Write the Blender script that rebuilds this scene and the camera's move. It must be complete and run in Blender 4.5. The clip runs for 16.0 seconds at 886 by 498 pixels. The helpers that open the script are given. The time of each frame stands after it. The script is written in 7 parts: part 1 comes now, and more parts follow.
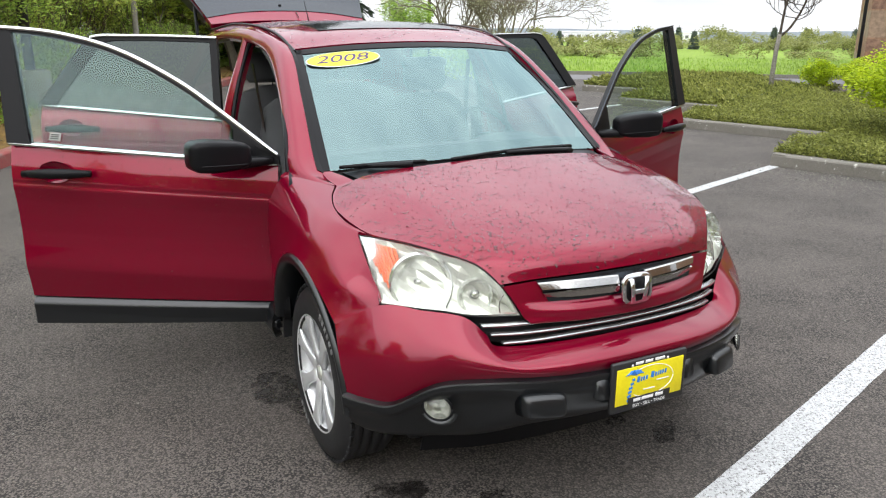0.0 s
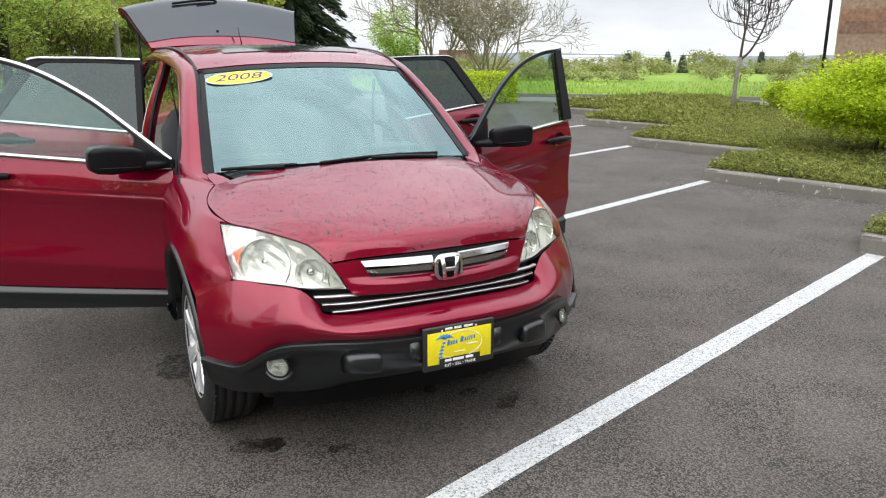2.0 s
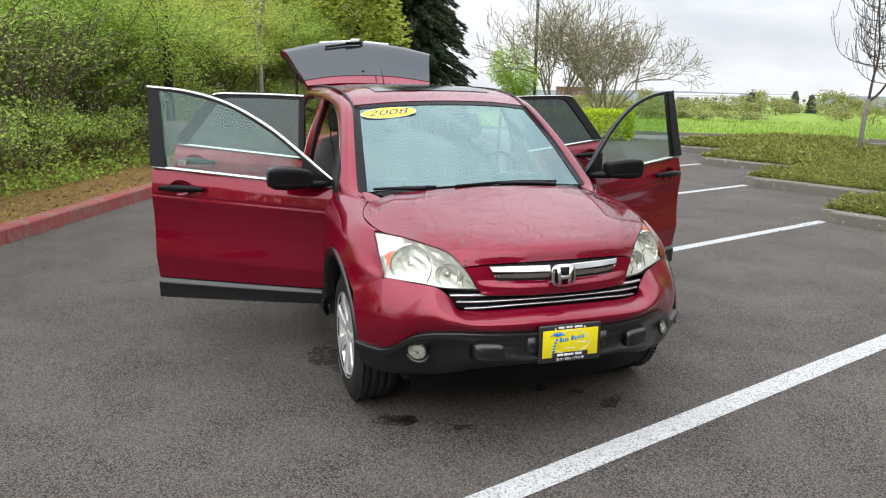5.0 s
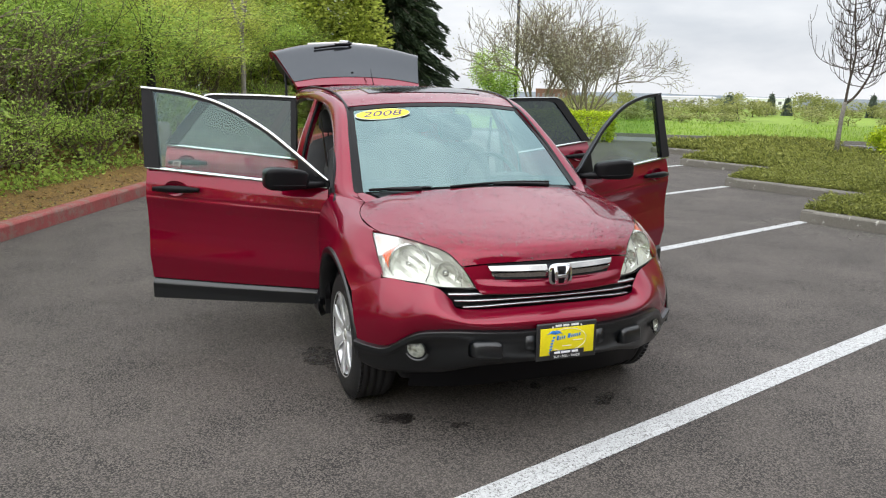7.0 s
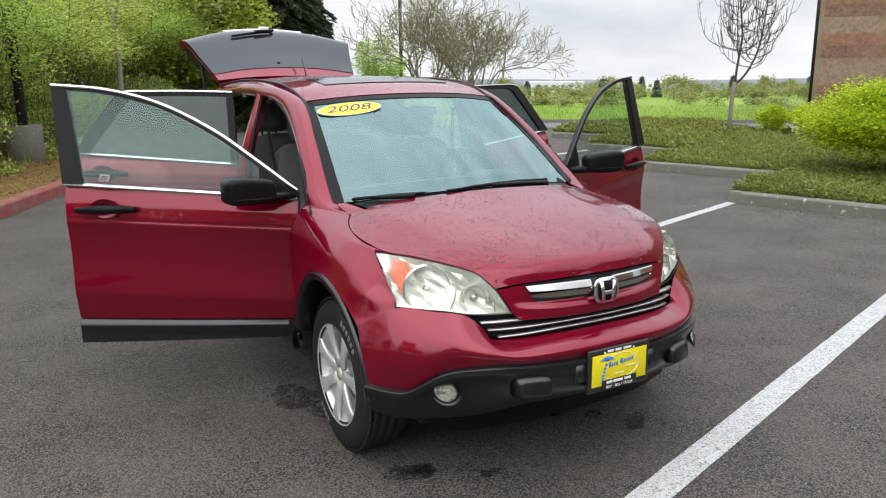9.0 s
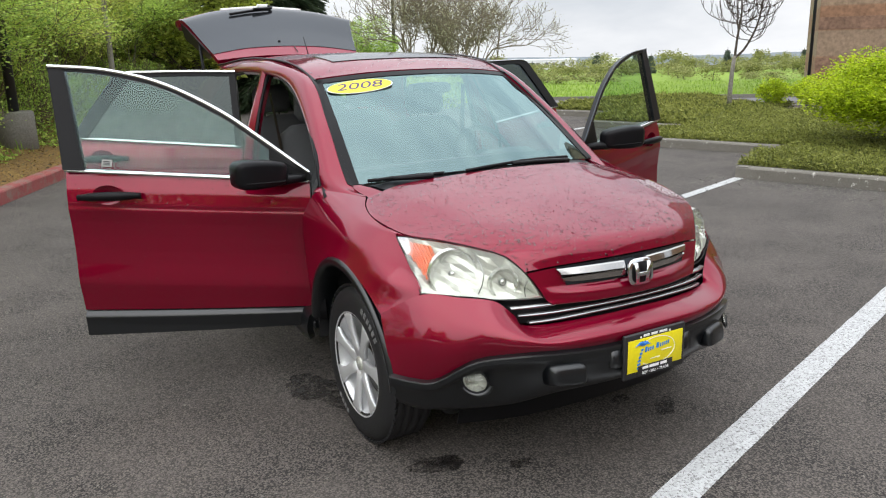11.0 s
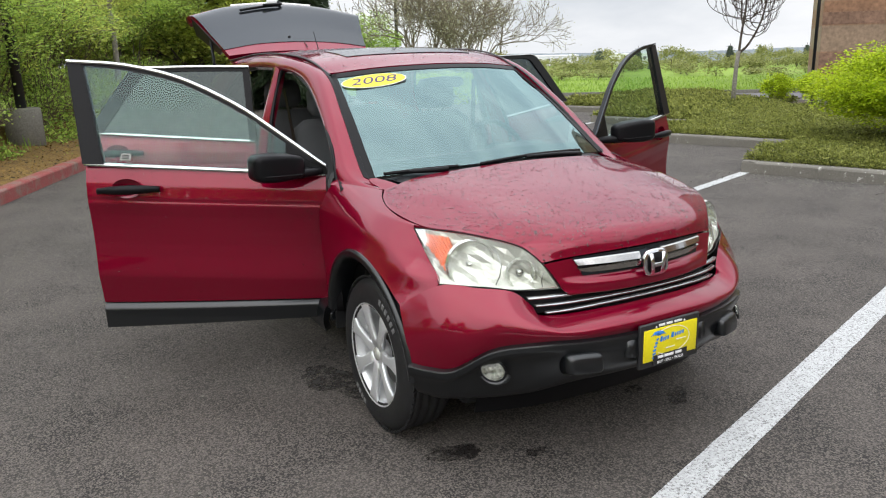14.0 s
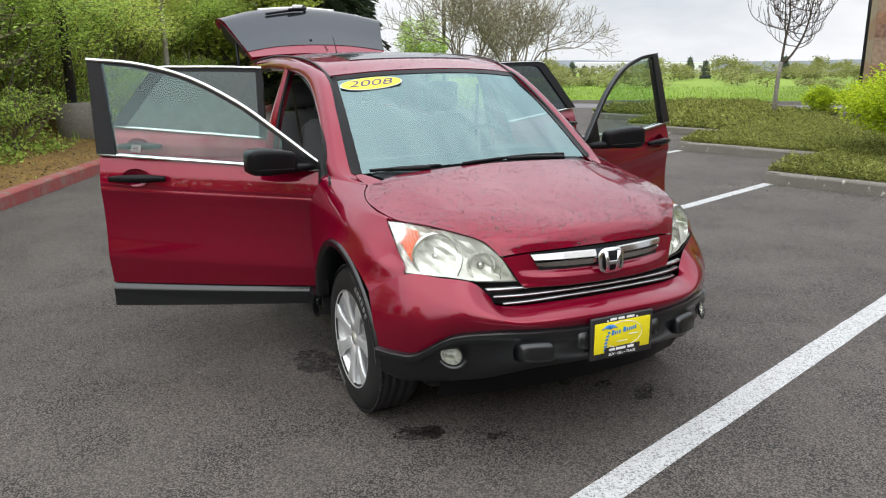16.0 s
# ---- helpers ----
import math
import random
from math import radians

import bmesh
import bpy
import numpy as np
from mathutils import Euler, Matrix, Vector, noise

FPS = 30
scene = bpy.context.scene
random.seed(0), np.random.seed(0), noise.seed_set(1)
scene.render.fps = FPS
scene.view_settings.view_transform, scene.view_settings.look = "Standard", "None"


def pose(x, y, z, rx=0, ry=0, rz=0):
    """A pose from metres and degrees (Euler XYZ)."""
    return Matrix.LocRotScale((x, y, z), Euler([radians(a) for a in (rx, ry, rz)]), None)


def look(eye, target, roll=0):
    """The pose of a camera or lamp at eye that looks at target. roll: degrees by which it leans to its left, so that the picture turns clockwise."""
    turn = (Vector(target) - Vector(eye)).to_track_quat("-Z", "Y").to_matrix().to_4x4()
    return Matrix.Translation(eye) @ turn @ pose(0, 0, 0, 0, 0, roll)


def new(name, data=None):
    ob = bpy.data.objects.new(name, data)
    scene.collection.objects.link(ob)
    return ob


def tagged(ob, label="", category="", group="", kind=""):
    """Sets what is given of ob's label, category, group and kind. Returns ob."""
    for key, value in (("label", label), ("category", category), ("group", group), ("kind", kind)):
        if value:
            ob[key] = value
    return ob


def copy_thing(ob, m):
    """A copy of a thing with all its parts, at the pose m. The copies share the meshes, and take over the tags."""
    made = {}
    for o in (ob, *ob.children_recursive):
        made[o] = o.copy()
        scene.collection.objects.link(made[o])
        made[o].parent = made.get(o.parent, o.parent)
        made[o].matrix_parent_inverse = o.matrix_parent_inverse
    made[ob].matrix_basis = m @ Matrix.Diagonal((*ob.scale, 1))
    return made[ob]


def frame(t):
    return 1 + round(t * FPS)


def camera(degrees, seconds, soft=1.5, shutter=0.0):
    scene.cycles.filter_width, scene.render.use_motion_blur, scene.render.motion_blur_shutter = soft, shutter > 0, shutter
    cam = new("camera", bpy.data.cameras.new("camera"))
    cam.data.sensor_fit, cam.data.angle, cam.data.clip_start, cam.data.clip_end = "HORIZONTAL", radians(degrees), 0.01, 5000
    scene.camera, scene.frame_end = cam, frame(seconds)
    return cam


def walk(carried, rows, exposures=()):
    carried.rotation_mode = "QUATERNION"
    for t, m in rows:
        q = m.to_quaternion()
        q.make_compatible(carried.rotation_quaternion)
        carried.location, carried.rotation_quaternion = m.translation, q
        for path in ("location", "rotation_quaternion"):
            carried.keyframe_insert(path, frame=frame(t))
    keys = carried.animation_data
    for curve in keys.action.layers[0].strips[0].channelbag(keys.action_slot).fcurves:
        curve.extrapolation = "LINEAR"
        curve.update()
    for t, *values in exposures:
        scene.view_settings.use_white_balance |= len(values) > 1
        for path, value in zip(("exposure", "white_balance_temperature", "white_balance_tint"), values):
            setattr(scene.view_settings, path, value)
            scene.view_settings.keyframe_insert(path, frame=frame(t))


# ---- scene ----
cam = camera(60.2, 16.0, soft=1.2)
PATH = [
    (0, (-1.576, -1.663, 1.579), (-0.708, 0.045, 1.004), 0.2),
    (0.5, (-1.36, -1.779, 1.568), (-0.576, -0.044, 0.955), -0.1),
    (1, (-1.213, -1.922, 1.58), (-0.509, -0.142, 1.0), 0.2),
    (1.5, (-1.275, -2.134, 1.566), (-0.454, -0.39, 1.032), 1.7),
    (2, (-1.267, -2.356, 1.574), (-0.391, -0.634, 1.057), 0.1),
    (2.5, (-1.195, -2.636, 1.586), (-0.484, -0.853, 1.024), -0.4),
    (3, (-1.261, -2.777, 1.6), (-0.692, -0.932, 1.076), -0.3),
    (3.5, (-1.444, -2.836, 1.595), (-0.875, -0.978, 1.119), -0.5),
    (4, (-1.546, -2.845, 1.597), (-0.904, -1.014, 1.112), 1.2),
    (4.5, (-1.547, -2.84, 1.609), (-0.931, -0.991, 1.163), 0.9),
    (6.8, (-1.62, -2.872, 1.597), (-0.952, -1.035, 1.175), 0.2),
    (7, (-1.639, -2.858, 1.607), (-0.968, -1.023, 1.179), 0.9),
    (7.5, (-1.623, -2.708, 1.583), (-0.955, -0.875, 1.142), 0.3),
    (8, (-1.617, -2.463, 1.581), (-0.857, -0.672, 1.12), 0.4),
    (8.5, (-1.76, -2.263, 1.566), (-0.953, -0.493, 1.098), -0.1),
    (9, (-1.917, -2.079, 1.592), (-0.972, -0.375, 1.14), -0.5),
    (9.5, (-1.909, -1.952, 1.577), (-0.999, -0.243, 1.076), -0.7),
    (9.7, (-1.886, -1.906, 1.584), (-0.989, -0.19, 1.08), -1.5),
    (11.8, (-2.004, -1.898, 1.561), (-1.034, -0.22, 1.071), -1.2),
    (12, (-2.012, -1.904, 1.561), (-1.047, -0.221, 1.077), -1.5),
    (12.5, (-2.007, -1.901, 1.557), (-1.049, -0.218, 1.056), -1.7),
    (13, (-2.014, -1.89, 1.557), (-1.053, -0.21, 1.054), -1.5),
    (13.5, (-2.016, -1.898, 1.561), (-1.057, -0.216, 1.058), -2.0),
    (14, (-2.019, -1.907, 1.561), (-1.074, -0.219, 1.051), -1.6),
    (14.5, (-2.035, -1.923, 1.567), (-1.119, -0.218, 1.061), -1.2),
    (15, (-2.072, -1.96, 1.558), (-1.17, -0.242, 1.072), -1.6),
    (15.5, (-2.001, -2.066, 1.564), (-1.1, -0.354, 1.057), -1.7),
    (16, (-1.849, -2.236, 1.563), (-1.009, -0.49, 1.066), -0.5),
]
walk(cam, [(t, look(eye, target, roll)) for t, eye, target, roll in PATH], [(0.0, 0.24), (1.0, 0.21), (2.0, 0.17), (4.5, 0.14), (7.0, 0.0), (9.0, 0.0), (16.0, 0.0)])

# ---- light ----
SUN_UP, SUN_TURN = 38.0, -38.0          # elevation and compass turn of the veiled sun
world = bpy.data.worlds.new("world")
scene.world = world
world.use_nodes = True
wn, wl = world.node_tree.nodes, world.node_tree.links
wn.clear()
w_out = wn.new("ShaderNodeOutputWorld")
w_bg = wn.new("ShaderNodeBackground")
w_sky = wn.new("ShaderNodeTexSky")
w_sky.sky_type = "NISHITA"
w_sky.sun_disc = False
w_sky.sun_elevation, w_sky.sun_rotation = radians(SUN_UP), radians(218)
w_sky.air_density, w_sky.dust_density = 1.0, 4.0
w_gain = wn.new("ShaderNodeVectorMath")
w_gain.operation = "SCALE"
w_gain.inputs["Scale"].default_value = 0.10
w_tc = wn.new("ShaderNodeTexCoord")
w_map = wn.new("ShaderNodeMapping")
w_map.inputs["Scale"].default_value = (1.0, 1.0, 3.2)
w_noise = wn.new("ShaderNodeTexNoise")
w_noise.inputs["Scale"].default_value = 2.6
w_noise.inputs["Detail"].default_value = 6
w_noise.inputs["Roughness"].default_value = 0.55
w_ramp = wn.new("ShaderNodeValToRGB")
w_ramp.color_ramp.elements[0].position, w_ramp.color_ramp.elements[1].position = 0.36, 0.62
w_ramp.color_ramp.elements[0].color = (0.69, 0.73, 0.79, 1)
w_ramp.color_ramp.elements[1].color = (0.985, 1.0, 1.03, 1)
w_sep = wn.new("ShaderNodeSeparateXYZ")
w_lift = wn.new("ShaderNodeMapRange")     # an overcast sky grows brighter towards the zenith
w_lift.inputs["From Min"].default_value, w_lift.inputs["From Max"].default_value = 0.20, 1.0
w_lift.inputs["To Min"].default_value, w_lift.inputs["To Max"].default_value = 1.14, 3.3
w_cloud = wn.new("ShaderNodeVectorMath")
w_cloud.operation = "SCALE"
w_mix = wn.new("ShaderNodeMix")
w_mix.data_type = "RGBA"
w_mix.inputs["Factor"].default_value = 0.86
wl.new(w_tc.outputs["Generated"], w_map.inputs["Vector"])
wl.new(w_map.outputs["Vector"], w_noise.inputs["Vector"])
wl.new(w_noise.outputs["Fac"], w_ramp.inputs["Fac"])
wl.new(w_tc.outputs["Generated"], w_sep.inputs["Vector"])
wl.new(w_sep.outputs["Z"], w_lift.inputs["Value"])
wl.new(w_ramp.outputs["Color"], w_cloud.inputs[0])
wl.new(w_lift.outputs["Result"], w_cloud.inputs["Scale"])
wl.new(w_sky.outputs["Color"], w_gain.inputs[0])
wl.new(w_gain.outputs["Vector"], w_mix.inputs["A"])
wl.new(w_cloud.outputs["Vector"], w_mix.inputs["B"])
wl.new(w_mix.outputs["Result"], w_bg.inputs["Color"])
wl.new(w_bg.outputs["Background"], w_out.inputs["Surface"])
sun_data = bpy.data.lights.new("sun", "SUN")
sun_data.energy, sun_data.angle, sun_data.color = 1.45, radians(80), (0.985, 0.985, 1.0)
sun = new("sun", sun_data)
sun.rotation_euler = (radians(90 - SUN_UP), 0, radians(SUN_TURN))
scene.view_settings.exposure = 0.0

# ---- materials ----


def surf(name, base, rough=0.5, metal=0.0, var=0.12, scale=6.0, fine=90.0, bump=0.0, bump_scale=120.0, coat=0.0, rand=0.0, spec=0.5, trans=0.0, tint=None):
    """A surface with colour varied at two scales, fine relief and optional coat; tint: a second colour for the broad patches."""
    m = bpy.data.materials.new(name)
    m.use_nodes = True
    n, l = m.node_tree.nodes, m.node_tree.links
    b = n["Principled BSDF"]
    b.inputs["Roughness"].default_value = rough
    b.inputs["Metallic"].default_value = metal
    b.inputs["Specular IOR Level"].default_value = spec
    b.inputs["Coat Weight"].default_value = coat
    b.inputs["Coat Roughness"].default_value, b.inputs["Coat IOR"].default_value = 0.02, 1.5
    b.inputs["Transmission Weight"].default_value = trans
    tc = n.new("ShaderNodeTexCoord")
    big = n.new("ShaderNodeTexNoise")
    big.inputs["Scale"].default_value, big.inputs["Detail"].default_value = scale, 5
    small = n.new("ShaderNodeTexNoise")
    small.inputs["Scale"].default_value, small.inputs["Detail"].default_value = fine, 3
    l.new(tc.outputs["Object"], big.inputs["Vector"])
    l.new(tc.outputs["Object"], small.inputs["Vector"])
    c1 = n.new("ShaderNodeMix")
    c1.data_type = "RGBA"
    c1.inputs["A"].default_value = (*[v * (1 - var) for v in base], 1)
    c1.inputs["B"].default_value = (*(tint or [min(1, v * (1 + var)) for v in base]), 1)
    l.new(big.outputs["Fac"], c1.inputs["Factor"])
    hsv = n.new("ShaderNodeHueSaturation")
    val = n.new("ShaderNodeMapRange")
    val.inputs["From Min"].default_value, val.inputs["From Max"].default_value = 0.3, 0.7
    val.inputs["To Min"].default_value, val.inputs["To Max"].default_value = 1 - var, 1 + var
    l.new(small.outputs["Fac"], val.inputs["Value"])
    l.new(c1.outputs["Result"], hsv.inputs["Color"])
    last = val.outputs["Result"]
    if rand:
        info = n.new("ShaderNodeObjectInfo")
        r = n.new("ShaderNodeMapRange")
        r.inputs["To Min"].default_value, r.inputs["To Max"].default_value = 1 - rand, 1 + rand
        l.new(info.outputs["Random"], r.inputs["Value"])
        mul = n.new("ShaderNodeMath")
        mul.operation = "MULTIPLY"
        l.new(last, mul.inputs[0])
        l.new(r.outputs["Result"], mul.inputs[1])
        last = mul.outputs["Value"]
    l.new(last, hsv.inputs["Value"])
    l.new(hsv.outputs["Color"], b.inputs["Base Color"])
    if bump:
        bn = n.new("ShaderNodeTexNoise")
        bn.inputs["Scale"].default_value, bn.inputs["Detail"].default_value = bump_scale, 4
        bp = n.new("ShaderNodeBump")
        bp.inputs["Strength"].default_value, bp.inputs["Distance"].default_value = bump, 0.01
        l.new(tc.outputs["Object"], bn.inputs["Vector"])
        l.new(bn.outputs["Fac"], bp.inputs["Height"])
        l.new(bp.outputs["Normal"], b.inputs["Normal"])
    return m


def leafy(name, dark, light, glow=0.35, rough=0.55):
    """Leaves: colour varied leaf by leaf, and some light passing through."""
    m = bpy.data.materials.new(name)
    m.use_nodes = True
    n, l = m.node_tree.nodes, m.node_tree.links
    b = n["Principled BSDF"]
    b.inputs["Roughness"].default_value = rough
    geo = n.new("ShaderNodeNewGeometry")
    ramp = n.new("ShaderNodeMix")
    ramp.data_type = "RGBA"
    ramp.inputs["A"].default_value, ramp.inputs["B"].default_value = (*dark, 1), (*light, 1)
    l.new(geo.outputs["Random Per Island"], ramp.inputs["Factor"])
    tr = n.new("ShaderNodeBsdfTranslucent")
    mix = n.new("ShaderNodeMixShader")
    mix.inputs["Fac"].default_value = glow
    l.new(ramp.outputs["Result"], b.inputs["Base Color"])
    l.new(ramp.outputs["Result"], tr.inputs["Color"])
    l.new(b.outputs["BSDF"], mix.inputs[1])
    l.new(tr.outputs["BSDF"], mix.inputs[2])
    l.new(mix.outputs["Shader"], n["Material Output"].inputs["Surface"])
    return m


def glazing(name, through_col, gloss_col=(1, 1, 1), gain=1.5, floor=0.05):
    """Thin sheet glass: clear or tinted, its gloss by Fresnel for both faces."""
    m = bpy.data.materials.new(name)
    m.use_nodes = True
    n, l = m.node_tree.nodes, m.node_tree.links
    n.remove(n["Principled BSDF"])
    fr = n.new("ShaderNodeFresnel")
    fr.inputs["IOR"].default_value = 1.5
    k = n.new("ShaderNodeMath")
    k.operation, k.use_clamp = "MULTIPLY_ADD", True
    k.inputs[1].default_value, k.inputs[2].default_value = gain, floor
    t = n.new("ShaderNodeBsdfTransparent")
    t.inputs["Color"].default_value = (*through_col, 1)
    g = n.new("ShaderNodeBsdfGlossy")
    g.inputs["Color"].default_value, g.inputs["Roughness"].default_value = (*gloss_col, 1), 0.01
    mix = n.new("ShaderNodeMixShader")
    l.new(fr.outputs["Fac"], k.inputs[0])
    l.new(k.outputs["Value"], mix.inputs["Fac"])
    l.new(t.outputs["BSDF"], mix.inputs[1])
    l.new(g.outputs["BSDF"], mix.inputs[2])
    l.new(mix.outputs["Shader"], n["Material Output"].inputs["Surface"])
    return m


PAINT = surf("red_car_paint", (0.200, 0.0003, 0.0180), rough=0.32, metal=0.45, var=0.04, scale=1.5, fine=900, coat=1.0, spec=0.02)
PAINT.node_tree.nodes["Principled BSDF"].inputs["Coat IOR"].default_value = 1.5
PAINT.node_tree.nodes["Principled BSDF"].inputs["Specular Tint"].default_value = (1.0, 0.85, 0.92, 1)
CLAD = surf("dark_grey_plastic", (0.0050, 0.0062, 0.0074), rough=0.28, var=0.10, scale=9, fine=400, bump=0.03, bump_scale=900)
BLACK = surf("black_plastic", (0.007, 0.007, 0.008), rough=0.34, var=0.1, fine=300)
GLOSSBLACK = surf("gloss_black_trim", (0.012, 0.013, 0.015), rough=0.16, var=0.05, coat=0.4)
LINER = surf("dark_liner", (0.008, 0.008, 0.009), rough=0.9, var=0.2)
CHROME = surf("chrome", (0.66, 0.67, 0.68), rough=0.07, metal=1.0, var=0.03, scale=14, fine=120)
GRILLECHROME = surf("dull_grille_chrome", (0.50, 0.49, 0.47), rough=0.10, metal=1.0, var=0.05, scale=14, fine=120)
SATIN = surf("satin_silver_trim", (0.42, 0.43, 0.44), rough=0.25, metal=0.9, var=0.05, fine=200)
ALLOY = surf("silver_alloy", (0.74, 0.75, 0.76), rough=0.32, metal=0.5, var=0.06, fine=200, coat=0.3)
DARKMETAL = surf("dark_metal", (0.06, 0.055, 0.05), rough=0.5, metal=0.7, var=0.2)
RUBBER = surf("tyre_rubber", (0.012, 0.012, 0.013), rough=0.62, var=0.2, scale=12, fine=160, bump=0.15, bump_scale=200)
RUBBERMARK = surf("raised_tyre_mark", (0.20, 0.20, 0.20), rough=0.6, var=0.1)
SEATCLOTH = surf("grey_seat_cloth", (0.085, 0.087, 0.09), rough=0.95, var=0.15, scale=10, fine=500, bump=0.3, bump_scale=700)
TRIMGREY = surf("grey_cabin_plastic", (0.11, 0.112, 0.115), rough=0.7, var=0.08, fine=400)
HEADLINER = surf("pale_headliner", (0.35, 0.34, 0.32), rough=0.95, var=0.06)
GLASS = glazing("windscreen_glass", (0.44, 0.52, 0.51), (0.68, 0.96, 0.97), 1.45, 0.115)
SIDEGLASS = glazing("side_glass", (0.66, 0.77, 0.72), (0.76, 1.0, 0.98), 0.56, 0.025)
PRIVACY = glazing("dark_privacy_glass", (0.05, 0.056, 0.058), (0.85, 1.0, 1.0), 0.75, 0.02)
LENS = glazing("headlamp_lens", (0.96, 0.97, 0.95), (1, 1, 1), 0.45, 0.01)
REFLECT = surf("headlamp_reflector", (0.78, 0.80, 0.76), rough=0.14, metal=0.80, var=0.06, scale=30, fine=60, bump=0.25, bump_scale=60)
LAMPWHITE = surf("headlamp_housing", (0.62, 0.63, 0.57), rough=0.24, metal=0.40, var=0.10, scale=34, fine=60, bump=0.6, bump_scale=24)
FOGWHITE = surf("fog_lamp_reflector", (0.36, 0.36, 0.33), rough=0.2, metal=0.6, var=0.25, scale=70)
AMBER = surf("amber_reflector", (0.90, 0.12, 0.002), rough=0.6, var=0.35, scale=40, fine=110, coat=0.2, bump=0.8, bump_scale=90)
WATER = glazing("water_drop", (0.32, 0.29, 0.30), (1, 1, 1), 1.4, 0.0)
YELLOW = surf("yellow_print", (0.80, 0.68, 0.01), rough=0.4, var=0.04, coat=0.2)
WHITE = surf("white_print", (0.80, 0.80, 0.80), rough=0.4, var=0.03)
BLUE = surf("blue_print", (0.03, 0.20, 0.60), rough=0.4, var=0.05)
INK = surf("dark_purple_print", (0.055, 0.03, 0.13), rough=0.5, var=0.05)
PLATEBLACK = surf("black_plate_frame", (0.02, 0.02, 0.021), rough=0.4, var=0.1)
GREENLEAF = leafy("green_leaves", (0.155, 0.260, 0.045), (0.60, 0.77, 0.17), 0.55)
YOUNGLEAF = leafy("young_yellow_green_leaves", (0.22, 0.29, 0.050), (0.72, 0.78, 0.17), 0.55)
LIMELEAF = leafy("lime_leaves", (0.20, 0.30, 0.006), (0.66, 0.78, 0.035), 0.5)
JUNIPER = leafy("juniper_sprays", (0.085, 0.105, 0.022), (0.40, 0.42, 0.105), 0.3, 0.7)
# darkened juniper colour that paints the shade beneath the sprays
JUNIPER_SHADE = leafy("juniper_inner_shade", (0.05, 0.06, 0.016), (0.12, 0.115, 0.04), 0.15, 0.8)
CONIFER = leafy("dark_conifer_needles", (0.008, 0.022, 0.008), (0.035, 0.06, 0.018), 0.15, 0.7)
# paler copy of the conifer needles with distance haze painted in
HAZECONIFER = leafy("hazy_conifer_needles", (0.070, 0.100, 0.070), (0.13, 0.165, 0.12), 0.15, 0.8)
# leaf colour lightened to carry the haze of distance
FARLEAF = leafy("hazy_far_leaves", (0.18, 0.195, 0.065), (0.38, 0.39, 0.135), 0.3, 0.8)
BUDLEAF = leafy("pale_spring_buds", (0.34, 0.33, 0.20), (0.66, 0.64, 0.44), 0.35, 0.7)
GRASSBLADE = leafy("grass_blades", (0.12, 0.24, 0.02), (0.34, 0.50, 0.06), 0.35)
BARK = surf("grey_brown_bark", (0.10, 0.085, 0.065), rough=0.9, var=0.35, scale=9, fine=60, bump=0.8, bump_scale=40)
PALEBARK = surf("pale_bark", (0.36, 0.34, 0.30), rough=0.85, var=0.3, scale=7, fine=50, bump=0.6, bump_scale=50, tint=(0.20, 0.18, 0.15))
SPOTBARK = surf("spotted_pale_bark", (0.40, 0.38, 0.33), rough=0.85, var=0.35, scale=16, fine=40, bump=0.6, bump_scale=50, tint=(0.10, 0.09, 0.07))
DARKTWIG = surf("dark_brown_twigs", (0.060, 0.046, 0.034), rough=0.9, var=0.3)
TWIG = surf("brown_twigs", (0.15, 0.115, 0.080), rough=0.9, var=0.3)
BUDTWIG = surf("grey_brown_twigs", (0.17, 0.14, 0.10), rough=0.9, var=0.3)
CONCRETE = surf("weathered_concrete", (0.24, 0.225, 0.20), rough=0.9, var=0.25, scale=4, fine=45, bump=0.5, bump_scale=90, tint=(0.16, 0.155, 0.13))
POLE = surf("dark_painted_pole", (0.012, 0.013, 0.015), rough=0.45, var=0.2)
MULCH = surf("bark_mulch", (0.25, 0.105, 0.036), rough=0.95, var=0.7, scale=6, fine=45, bump=1.0, bump_scale=60, tint=(0.27, 0.17, 0.038))
SOIL = surf("dark_soil", (0.06, 0.045, 0.03), rough=0.95, var=0.4, scale=4, fine=40, bump=0.8, bump_scale=50)
MEADOW = surf("meadow_grass", (0.16, 0.27, 0.020), rough=0.9, var=0.25, scale=0.25, fine=6, bump=0.8, bump_scale=14, tint=(0.25, 0.36, 0.03))
ROADGREY = surf("pale_asphalt_road", (0.16, 0.155, 0.16), rough=0.9, var=0.12, scale=0.5, fine=30)
FARWHITE = surf("white_metal_cladding", (0.72, 0.73, 0.74), rough=0.6, var=0.06, scale=0.2, fine=4)
# distance haze is mixed into this pale blue-grey, not the woods' own green
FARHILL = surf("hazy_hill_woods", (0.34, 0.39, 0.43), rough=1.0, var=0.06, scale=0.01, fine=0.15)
RUST = surf("brown_roof", (0.16, 0.08, 0.06), rough=0.9, var=0.2, scale=0.5, fine=5)


